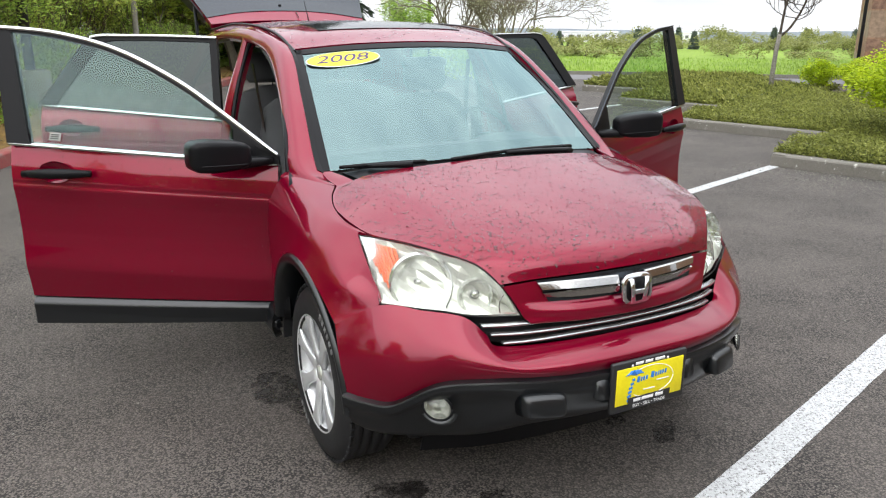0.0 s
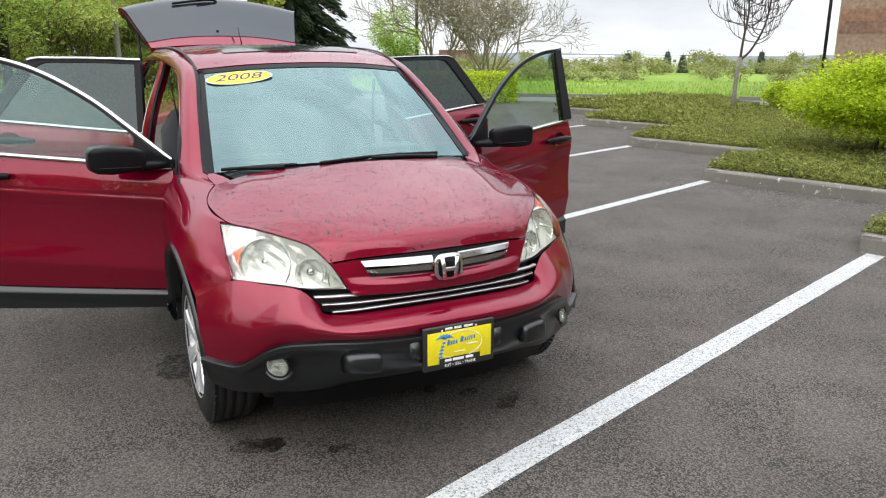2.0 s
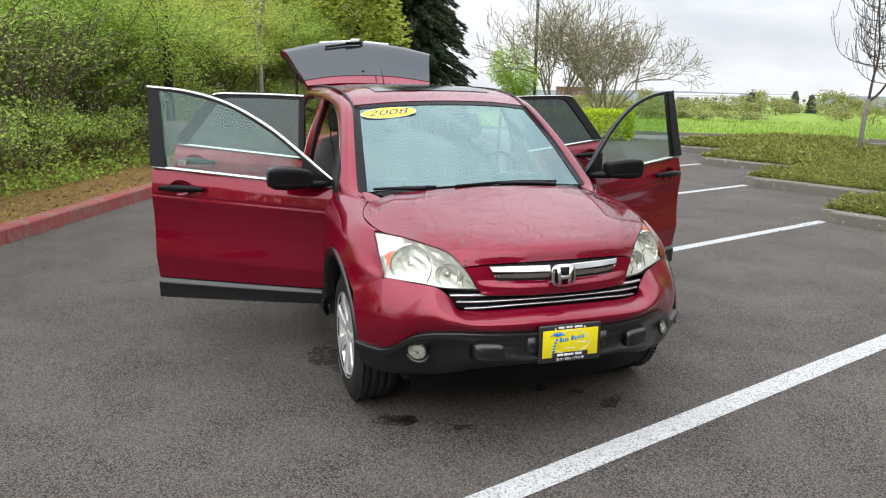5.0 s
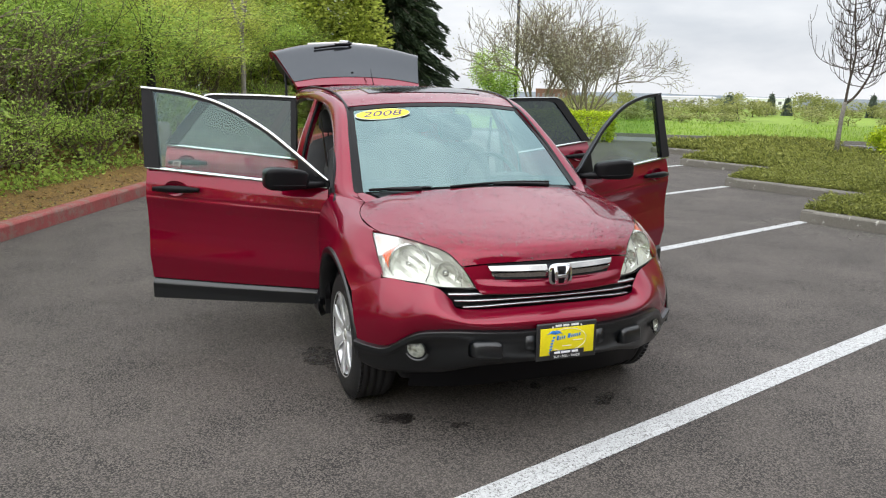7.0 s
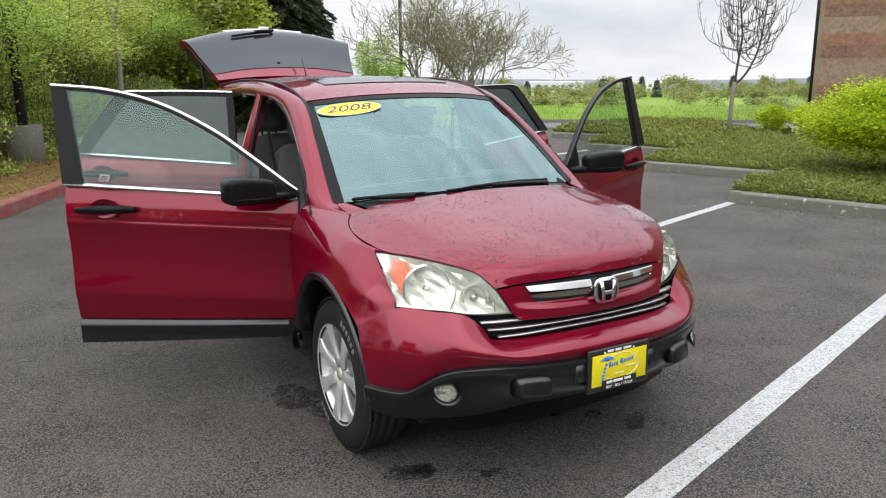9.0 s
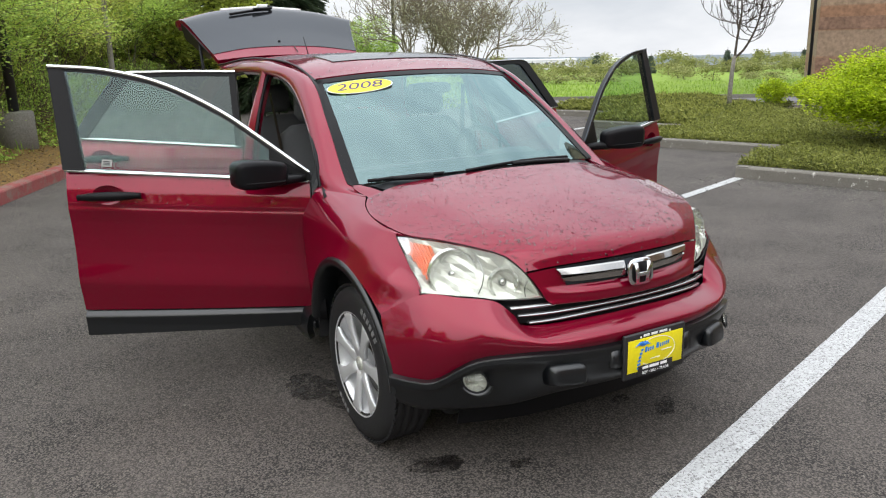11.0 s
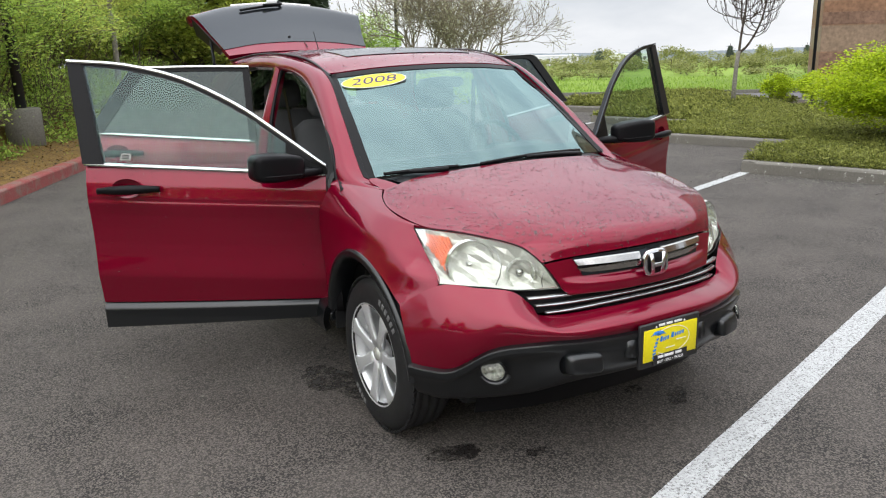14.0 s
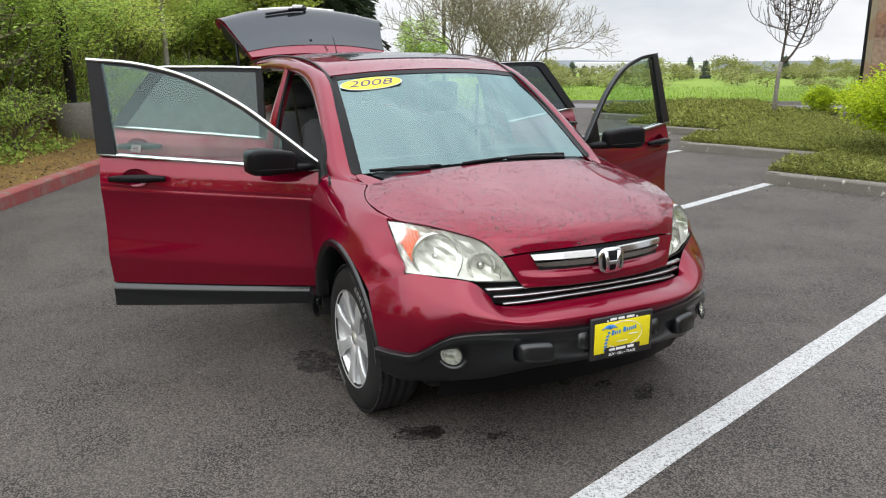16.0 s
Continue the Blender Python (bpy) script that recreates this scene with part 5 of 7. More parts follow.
    cup = np.array([[at(h0 + 0.145 + 0.066 * r * math.cos(q), -0.014 + 0.018 * r ** 3, hz + 0.044 * r * math.sin(q)) for q in np.linspace(0, 2 * math.pi, 25)] for r in (0.05, 0.5, 0.85, 1.0)])
    part("handle_cup", skin(cup), PAINT, d)
    if front:
        # mirror on its arm: the long way of the housing points away from the door
        ax_m, dep = es * 0.80 + no * 0.60, -es * 0.60 + no * 0.80
        root = at(0.095, 0.055, 1.068)
        cap = [(root + ax_m * k + np.array((0, 0, 0.004 + 0.05 * k)), dep * w, np.array((0, 0, h))) for k, w, h in ((0.0, 0.030, 0.030), (0.02, 0.050, 0.046), (0.07, 0.062, 0.056), (0.16, 0.066, 0.062), (0.215, 0.060, 0.058), (0.235, 0.046, 0.046), (0.243, 0.028, 0.03))]
        mir = part("door_mirror", blob(cap, 36, 5.5), BLACK, d, "black plastic door mirror")
        seam = [tuple(root + ax_m * k + dep * 0.067 * w + np.array((0, 0, 0.004 + 0.05 * k - 0.030))) for k, w in ((0.03, 0.85), (0.08, 0.97), (0.15, 1.0), (0.21, 0.95))]
        under(mesh_object("mirror_seam", *tube(curve(seam, 12), 0.0022, 6), LINER), mir)
        foot_m = [(at(0.02 + 0.11 * k, -0.004 + 0.075 * k, 1.036 + 0.004 * k), dep * (0.020 + 0.030 * k), np.array((0, 0, 0.016 + 0.008 * k))) for k in (0, 0.3, 0.7, 1.0)]
        under(mesh_object("mirror_arm", *blob(foot_m, 16, 3.0), BLACK), d)
    return d


for side in (-1, 1):
    make_door(side, True)
    make_door(side, False)

# tailgate, raised
def gate(half_curves):
    return [both(c) for c in half_curves]


HATCH = sheet(gate((
    [(0.545, 3.800, 1.545), (0.30, 3.835, 1.565), (0, 3.845, 1.572)],
    [(0.560, 3.870, 1.585), (0.30, 3.930, 1.622), (0, 3.945, 1.634)],
    [(0.600, 4.020, 1.680), (0.32, 4.110, 1.735), (0, 4.135, 1.752)],
    [(0.650, 4.180, 1.795), (0.34, 4.310, 1.870), (0, 4.345, 1.892)],
    [(0.672, 4.240, 1.830), (0.36, 4.380, 1.905), (0, 4.415, 1.928)],
    [(0.690, 4.310, 1.845), (0.36, 4.440, 1.918), (0, 4.475, 1.940)])), 41, 31)
hatch = part("tailgate", plate(HATCH, 0.03, (0, 4.6, 1.2)), PAINT, car, "raised tailgate with dark rear window")
n_h = normals(HATCH)
n_h = n_h if n_h[15, 20, 2] > 0 else -n_h
part("rear_window", plate(HATCH[6:28, 0:41] + n_h[6:28, 0:41] * 0.004, 0.004, (0, 4.6, 1.2)), GLOSSBLACK, hatch, "dark rear window reflecting the sky")
part("tailgate_lower", plate(sheet(gate((
    [(0.690, 4.312, 1.842), (0.36, 4.442, 1.915), (0, 4.477, 1.937)],
    [(0.70, 4.37, 1.835), (0.36, 4.50, 1.900), (0, 4.535, 1.920)],
    [(0.69, 4.42, 1.800), (0.36, 4.56, 1.860), (0, 4.595, 1.880)])), 31, 9), 0.05, (0, 4.2, 1.5)), PAINT, hatch)
part("chrome_garnish", tube(curve(both([(0.33, 4.452, 1.925), (0, 4.482, 1.945)]), 21), 0.012, 8), WHITE, hatch, "bright plate garnish")
part("wiper_boss", rounded_box((0.09, 0.04, 0.03), (0.01, 4.45, 1.955), 0.008), WHITE, hatch)
part("rear_wiper", tube(curve([(0.03, 4.36, 1.925), (-0.10, 4.345, 1.915), (-0.30, 4.30, 1.885)], 12), 0.010, 8), BLACK, hatch, "black rear wiper")
part("rear_wiper_arm", tube(curve([(0.05, 4.42, 1.955), (0.05, 4.37, 1.935), (-0.10, 4.335, 1.925)], 10), 0.012, 8), BLACK, hatch)
part("washer_jet", rounded_box((0.02, 0.02, 0.016), (-0.02, 4.00, 1.672), 0.004), BLACK, hatch)
part("brake_light_seam", tube([(0.075, 3.86, 1.592), (0.075, 3.935, 1.634)], 0.003, 6), BLACK, hatch)
for side in (-1, 1):
    part("gas_strut", tube([(side * 0.60, 4.0, 1.25), (side * 0.60, 4.08, 1.66)], 0.011, 10), BLACK, hatch)
    part("tailgate_liner", plate(sheet([flip(k, side) for k in ([(0.688, 4.30, 1.84), (0.57, 3.9, 1.58)], [(0.63, 4.40, 1.70), (0.55, 4.05, 1.55)])], 9, 4), 0.02), BLACK, hatch)
part("antenna", tube([(0.09, 3.66, 1.545), (0.075, 3.72, 1.70)], [0.005, 0.002], 8), BLACK, roof)

# ---- ground ----
U, V = np.array((0.952, 0.306)), np.array((-0.306, 0.952))      # along the parking lines, and across them
NR = np.array((0.64, 0.77))                                     # towards the far road


def ground_z(x, y):
    far = max(0.0, 0.64 * x + 0.77 * y - 15.0)
    return -0.015 * far - 0.009 * max(0.0, far - 50)


xs = np.unique(np.concatenate([np.linspace(-16, 26, 43), np.geomspace(26, 2500, 16), -np.geomspace(16, 2500, 14)]))
ys = np.unique(np.concatenate([np.linspace(-14, 26, 41), np.geomspace(26, 2500, 16), -np.geomspace(14, 2500, 12)]))
g = np.array([[(x, y, ground_z(x, y)) for x in xs] for y in ys])
tagged(mesh_object("ground", g.reshape(-1, 3), quads(len(ys), len(xs)).tolist(), ASPHALT), "worn dark grey asphalt of a car park", "ground", kind="structure")


def strip(name, a, b, width, lift, material, label, category):
    """A flat painted or laid band between two places, a little ragged at its edges."""
    a, b = np.array(a, float), np.array(b, float)
    t = (b - a) / np.linalg.norm(b - a)
    w = np.array((-t[1], t[0])) * width / 2
    k = max(2, int(np.linalg.norm(b - a) / 0.12))
    rows = []
    for i in range(k + 1):
        p = a + (b - a) * i / k
        j1, j2 = (random.uniform(-1, 1) * 0.002 for _ in range(2))
        rows.append([(*(p + w * (1 + j1 / width * 2)), ground_z(*p) + lift), (*(p - w * (1 + j2 / width * 2)), ground_z(*p) + lift)])
    gg = np.array(rows)
    return tagged(mesh_object(name, gg.reshape(-1, 3), quads(k + 1, 2).tolist(), material, False), label, category, kind="structure")


C2, STEP = np.array((5.63, 4.32)), np.array((1.35, 2.98))
teeth = [C2 + STEP * k for k in (-3, -2, -1, 0, 1, 2, 3)]
for k, c in enumerate(teeth[1:6]):
    off = V * (-0.13 if k == 1 else -0.05)
    strip("parking_line", c + U * 0.02 + off, c - U * 6.2 + off, 0.135 if k == 1 else 0.115, 0.004, LINEPAINT, "worn white parking line on the asphalt", "parking line")


def kerb_run(a, b, width, height, material, label, name="kerb"):
    """A kerb with a rounded top edge along a line, cut into stones by joints."""
    a, b = np.array(a, float), np.array(b, float)
    span = np.linalg.norm(b - a)
    t = (b - a) / span
    w = np.array((-t[1], t[0]))
    prof = [(0, -0.05), (0, height - 0.025), (0.012, height - 0.008), (0.03, height), (width, height), (width, -0.05)]
    pieces = max(1, round(span / 2.4))
    run = thing(name, (*a, ground_z(*a)), label, "kerb", kind="structure")
    for i in range(pieces):
        s0, s1 = span * i / pieces + 0.004, span * (i + 1) / pieces - 0.004
        verts = []
        for s in np.linspace(s0, s1, 7):
            for q, z in prof:
                p = a + t * s + w * (q + random.uniform(-0.003, 0.003))
                verts.append((*p, ground_z(*p) + z + random.uniform(-0.003, 0.003)))
        faces = [(r * 6 + k, r * 6 + k + 1, r * 6 + 7 + k, r * 6 + 6 + k) for r in range(6) for k in range(5)]
        faces += [tuple(range(6))[::-1], tuple(36 + k for k in range(6))]
        part("kerb_stone", (verts, faces), material, run, smooth=False)
    return run


for k in range(len(teeth) - 1, 0, -1):
    top, nxt = teeth[k], teeth[k - 1]
    inner = nxt + U * float((top - nxt) @ U)
    kerb_run(top, inner, 0.15, 0.14, LICHEN, "lichen-spotted concrete kerb of a planted island")
    if k > 1:
        kerb_run(inner, nxt, 0.15, 0.14, LICHEN, "lichen-spotted concrete kerb of a planted island")
for k in range(len(teeth) - 1, 0, -1):
    c, deep = teeth[k], float((teeth[k] - teeth[k - 1]) @ V)
    g = np.array([[(*(c + U * p - V * q), ground_z(*(c + U * p - V * q)) + 0.118) for p in np.linspace(0.10, 6.2, 9)] for q in (0.0, deep)])
    tagged(mesh_object("island_soil", g.reshape(-1, 3), quads(2, 9).tolist(), SOIL), "dark soil of the planted island", "planting bed", kind="structure")

for k in range(len(teeth) - 1, 0, -1):
    c, deep = teeth[k], float((teeth[k] - teeth[k - 1]) @ V)
    kerb_run(c + U * 6.2 - V * deep, c + U * 6.2, 0.15, 0.14, LICHEN, "lichen-spotted concrete kerb of a planted island")

K0, KT = np.array((-3.38, 5.11)), np.array((0.409, 0.9125))     # red kerb: a place and its course
KN = np.array((-0.9125, 0.409))
kerb_run(K0 - KT * 12, K0 + KT * 20, 0.16, 0.16, REDKERB, "worn red-painted kerb")
rows = []
for s in np.linspace(-13, 21, 69):
    row = []
    for q, z in ((0.155, 0.150), (0.5, 0.19), (1.0, 0.27), (1.6, 0.36), (2.6, 0.50), (5.0, 0.70), (9.0, 0.9)):
        p = K0 + KT * s + KN * q
        row.append((*p, z + (0.0 if q < 0.2 else 0.045 * noise.noise(Vector((p[0] * 1.3, p[1] * 1.3, 0))))))
    rows.append(row)
g = np.array(rows)
tagged(mesh_object("mulch_bank", g.reshape(-1, 3), quads(*g.shape[:2]).tolist(), MULCH), "mossy bark mulch behind the kerb", "planting bed", kind="structure")


def across(c, s):
    """A place by its distance towards the far road and its place along the road."""
    return NR * c + np.array((NR[1], -NR[0])) * s


def field(name, c0, c1, s0, s1, lift, material, label, category, n=12, m=24):
    g = np.array([[(*across(c, s), ground_z(*across(c, s)) + lift) for s in np.linspace(s0, s1, m)] for c in np.linspace(c0, c1, n)])
    return tagged(mesh_object(name, g.reshape(-1, 3), quads(n, m).tolist(), material), label, category, kind="structure")


field("road", 20.9, 23.6, -60, 60, 0.006, ROADGREY, "pale grey access road beyond the car park", "road", 4, 40)
field("meadow", 23.7, 300, -400, 400, 0.05, MEADOW, "bright green spring meadow", "meadow", 40, 40)
kerb_run(across(23.65, 60), across(23.65, -60), 0.15, 0.12, CONCRETE, "concrete kerb along the far road")

# ---- plants ----
rng = np.random.default_rng(7)


def leaf_quads(at, size, flat=0.0, along=None, slim=0.5):
    """One small bent leaf at each place: arrays of places and faces. flat: how level the leaves lie; along: the way their tips point."""
    n = len(at)
    d = rng.normal(size=(n, 3)) if along is None else along + rng.normal(size=(n, 3)) * 0.35
    d[:, 2] *= 1 - flat
    d /= np.linalg.norm(d, axis=1, keepdims=True)
    w = np.cross(d, rng.normal(size=(n, 3)) * (1 - flat) + np.array((0, 0, 1.0)) * flat)
    w /= np.maximum(np.linalg.norm(w, axis=1, keepdims=True), 1e-6)
    s = (size * rng.uniform(0.6, 1.35, n))[:, None]
    v = np.stack([at, at + d * s * 0.55 + w * s * slim * 0.5, at + d * s, at + d * s * 0.55 - w * s * slim * 0.5], axis=1)
    return v.reshape(-1, 3), np.arange(n * 4).reshape(n, 4)


def twigs(paths, sides=4, least=0.0):
    """Many thin tapering rods, joined; each path is (places, radius at the foot, radius at the tip)."""
    vs, fs, o = [], [], 0
    for p, r0, r1 in paths:
        v, f = tube(p, np.maximum(np.linspace(r0, r1, len(p)), least), sides, False)
        vs.append(v)
        fs.append(np.array(f) + o)
        o += len(v)
    return np.vstack(vs), np.vstack(fs)


def branching(base, way, length, radius, depth, spread=0.55, forks=(2, 3), droop=0.0, keep=0.72, out=None):
    """Limbs that fork again and again; returns the rods and the tips."""
    out = out if out is not None else ([], [])
    base, way = np.array(base, float), np.array(way, float)
    steps = 5
    pts = [base]
    d = way / np.linalg.norm(way)
    for _ in range(steps):
        d = d + rng.normal(size=3) * 0.10 + np.array((0, 0, 0.05 - droop))
        d /= np.linalg.norm(d)
        pts.append(pts[-1] + d * length / steps)
    tip_r = radius * (0.62 if depth else 0.35)
    out[0].append((np.array(pts), radius, tip_r))
    if depth == 0:
        out[1].append((pts[-1], d, pts[2]))
        return out
    for k in range(rng.integers(forks[0], forks[1] + 1)):
        side = rng.normal(size=3)
        side -= d * (side @ d)
        side /= np.linalg.norm(side)
        start = pts[-1] if k < 2 else pts[rng.integers(2, steps)]
        branching(start, d + side * spread * rng.uniform(0.7, 1.4), length * keep * rng.uniform(0.8, 1.15), tip_r * (0.95 if k == 0 else 0.75), depth - 1, spread, forks, droop, keep, out)
    return out


def leafy_bush(name, height, stems, leaves, leaf_size, material, bark, reach, label, category, group):
    """A many-stemmed bush at the origin: thin stems and twigs, and leaves in sprays along the outer twigs."""
    ob = new(name)
    tagged(ob, label, category, group)
    rods, at, along = [], [], []
    for k in range(stems):
        q = 2 * math.pi * (k + rng.uniform(-0.3, 0.3)) / stems
        lean = reach / height * rng.uniform(0.25, 0.9)
        r, tips = branching((0.12 * math.cos(q), 0.12 * math.sin(q), -0.1), (lean * math.cos(q), lean * math.sin(q), 1.0), height * 0.42 * rng.uniform(0.8, 1.1), 0.022, 3, 0.5, (2, 3), 0.02, 0.66)
        rods += r
        for p, d, m in tips:
            at.append(p), at.append(0.5 * (p + m)), at.append(m)
            along += [d, d, d]
        for pts, r0, r1 in r:
            for j in (1, 2, 3, 4) if r0 < 0.012 else (2, 4):
                at.append(pts[j])
                along.append(pts[4] - pts[2])
    v, f = twigs(rods, 3, 0.006)
    tagged(under(big_mesh("stem_work", v, f, bark), ob), kind="stuff")
    at, along = np.array(at), np.array(along)
    pick = rng.integers(0, len(at), leaves)
    place = at[pick] + rng.normal(size=(leaves, 3)) * np.array((0.17, 0.17, 0.13)) * (height / 4)
    place[:, 2] = np.maximum(place[:, 2], 0.05)
    v, f = leaf_quads(place, leaf_size, 0.45, along[pick] * 3 + np.array((0, 0, -0.5)), 0.55)
    under(big_mesh("foliage", v, f, material), ob)
    return ob


BANK = "bushes on the bank"
kinds = [
    leafy_bush("bush", 3.6, 11, 16500, 0.056, GREENLEAF, TWIG, 1.5, "tall leafy green bush on the bank", "bush", BANK),
    leafy_bush("bush", 4.3, 10, 17000, 0.055, YOUNGLEAF, TWIG, 1.5, "tall bush in fresh yellow-green leaf on the bank", "bush", BANK),
    leafy_bush("bush", 3.2, 26, 3600, 0.054, GREENLEAF, TWIG, 1.3, "thin bush with bare brown twigs on the bank", "bush", BANK),
    leafy_bush("bush", 4.8, 8, 19000, 0.060, GREENLEAF, BARK, 1.8, "broad green leafy bush on the bank", "bush", BANK),
]
def by_footing(x, y, r):
    """True close round the concrete footing of the lamp post, on its car-park side."""
    return np.hypot(x + 1.72, y - 11.1) < r


bramble = leafy_bush("bramble", 1.5, 18, 3000, 0.060, GREENLEAF, TWIG, 1.3, "low leafy green bramble at the foot of the bank", "bush", BANK)
for i, s in enumerate(np.arange(-5.5, 20, 1.25)):
    p = K0 + KT * (s + rng.uniform(-0.3, 0.3)) + KN * (1.50 + rng.uniform(-0.25, 0.35))
    m = pose(p[0], p[1], 0.30, 0, 0, rng.uniform(0, 360)) @ Matrix.Diagonal((0.9, 0.9, rng.uniform(0.6, 1.1), 1))
    if by_footing(p[0], p[1], 1.0):
        continue
    if i == 0:
        bramble.matrix_basis = m
    else:
        copy_thing(bramble, m)
for i, s in enumerate(np.arange(-3.0, 20, 1.6)):          # low growth that closes the back of the bank
    p = K0 + KT * (s + rng.uniform(-0.3, 0.3)) + KN * (9.4 + rng.uniform(-0.5, 0.5))
    copy_thing(bramble, pose(p[0], p[1], 0.5, 0, 0, rng.uniform(0, 360)) @ Matrix.Diagonal((1.5, 1.5, rng.uniform(1.4, 1.8), 1)))
spots = []
for row, (q, gap, off) in enumerate(((2.3, 1.55, 0.0), (3.7, 1.7, 0.8), (5.6, 1.9, 0.3), (7.8, 2.7, 0.9))):
    s = -5.0 + off
    while s < 20:
        spots.append((row, q + rng.uniform(-0.35, 0.35), s))
        s += gap * rng.uniform(0.85, 1.15)
used = set()
for i, (row, q, s) in enumerate(spots):
    k = (0, 1, 3)[(i * 2 + row) % 3]
    if (row == 0 and 0.0 < s < 4.4) or (row == 1 and 0.6 < s < 3.0):
        k = 2
    p = K0 + KT * s + KN * q
    m = pose(p[0], p[1], 0.42 + 0.12 * row, rng.uniform(-5, 5), rng.uniform(-5, 5), rng.uniform(0, 360))
    m = m @ Matrix.Diagonal((1, 1, rng.uniform(0.74, 0.95) if row < 2 else rng.uniform(0.85, 1.1), 1))
    if k not in used:
        used.add(k)
        kinds[k].matrix_basis = m
    else:
        copy_thing(kinds[k], m)

# low growth at the foot of the bank
n = 16000
s, q = rng.uniform(-10, 20, n), 0.80 + np.abs(rng.normal(size=n)) * 0.45
at = K0 + s[:, None] * KT + q[:, None] * KN
z = 0.24 + (q - 1.0) * 0.13 + np.abs(rng.normal(size=n)) * 0.34 * np.clip((q - 0.7) * 1.6, 0.12, 1.0)
clear = ~by_footing(at[:, 0], at[:, 1], 0.62)
v, f = leaf_quads(np.column_stack([at, z])[clear], 0.06, 0.4, None, 0.6)
tagged(big_mesh("undergrowth", v, f, GREENLEAF), "low green weeds and brambles along the bank", "undergrowth", kind="stuff")
n = 1500
s, q = rng.uniform(-10, 18, n), 0.75 + np.abs(rng.normal(size=n)) * 0.40
keep = rng.random(n) < np.clip(0.25 + 0.8 * np.sin(s * 0.9) ** 2, 0, 1)
at = (K0 + s[:, None] * KT + q[:, None] * KN)[keep]
z = (0.17 + q * 0.12)[keep]
m = len(at)
v, f = leaf_quads(np.column_stack([at, z]), 0.13, 0.0, np.tile((0.0, 0.0, 2.0), (m, 1)), 0.10)
tagged(big_mesh("grass_tufts", v, f, GRASSBLADE), "ragged grass between mulch and bushes", "grass", kind="stuff")
# bark chips and dead leaves on the mulch
for n, size, mat, word in ((9000, 0.045, MULCH, "loose bark chips behind the kerb"), (5000, 0.040, SOIL, "dark bark chips behind the kerb"), (1500, 0.035, GRASSBLADE, "moss and small weeds on the mulch")):
    s, q = rng.uniform(-11, 18, n), rng.uniform(0.16, 1.8, n)
    at = K0 + s[:, None] * KT + q[:, None] * KN
    zz = np.interp(q, (0.155, 0.5, 1.0, 1.6, 2.6), (0.150, 0.19, 0.27, 0.36, 0.50)) + np.array([0.045 * noise.noise(Vector((p[0] * 1.3, p[1] * 1.3, 0))) for p in at]) * np.clip((q - 0.155) / 0.345, 0, 1) + 0.006
    v, f = leaf_quads(np.column_stack([at, zz]), size, 0.75, None, 0.5)
    tagged(big_mesh("bark_chips", v, f, mat), word, "mulch", kind="stuff")


def bare_tree(name, height, radius, depth, bark, label, buds=0, bud_mat=None, bud_size=0.05, spread=0.55, fork=0.3, group="", trunk_top=None, least=0.0):
    """A tree with a tapered trunk and forking limbs; buds: small opening leaves along the twigs."""
    ob = new(name)
    tagged(ob, label, "tree", group)
    up = height * fork
    pts = np.array([(0, 0, -0.2), (0.01, 0, up * 0.33), (0.03, 0.02, up * 0.66), (0.02, 0.03, up)])
    rods, tips = [(pts, radius, radius * 0.72)], []
    for k in range(3 if trunk_top is None else trunk_top):
        q = 2 * math.pi * k / (3 if trunk_top is None else trunk_top) + 0.6
        r, t = branching(pts[-1] if k < 2 else (pts[-2] * 0.3 + pts[-1] * 0.7 if trunk_top is None or fork < 0.3 else pts[-2] + (pts[-1] - pts[-2]) * (1.0 - 0.17 * k)), ((0.42 if fork > 0.3 or trunk_top is None else 0.75) * math.cos(q), (0.42 if fork > 0.3 or trunk_top is None else 0.75) * math.sin(q), 1.0), height * 0.27, radius * (0.6 - 0.05 * k), depth, spread, (3, 4) if buds > 5000 or least > 0 else (2, 4), 0.0, 0.70)
        rods += r
        tips += t
    v, f = twigs(rods[:1], 10)
    under(big_mesh("trunk", v, f, bark, True), ob)
    v, f = twigs(rods[1:], 4, least)
    tagged(under(big_mesh("branch_work", v, f, bark), ob), kind="stuff")
    if buds:
        at = np.array([p for p, d, m in tips] + [0.5 * (p + m) for p, d, m in tips])
        pick = rng.integers(0, len(at), buds)
        v, f = leaf_quads(at[pick] + rng.normal(size=(buds, 3)) * 0.12, bud_size)
        under(big_mesh("foliage", v, f, bud_mat), ob)
    return ob


def stand(ob, x, y, turn=0, lift=0.0):
    ob.matrix_basis = pose(x, y, ground_z(x, y) + lift, 0, 0, turn)
    return ob




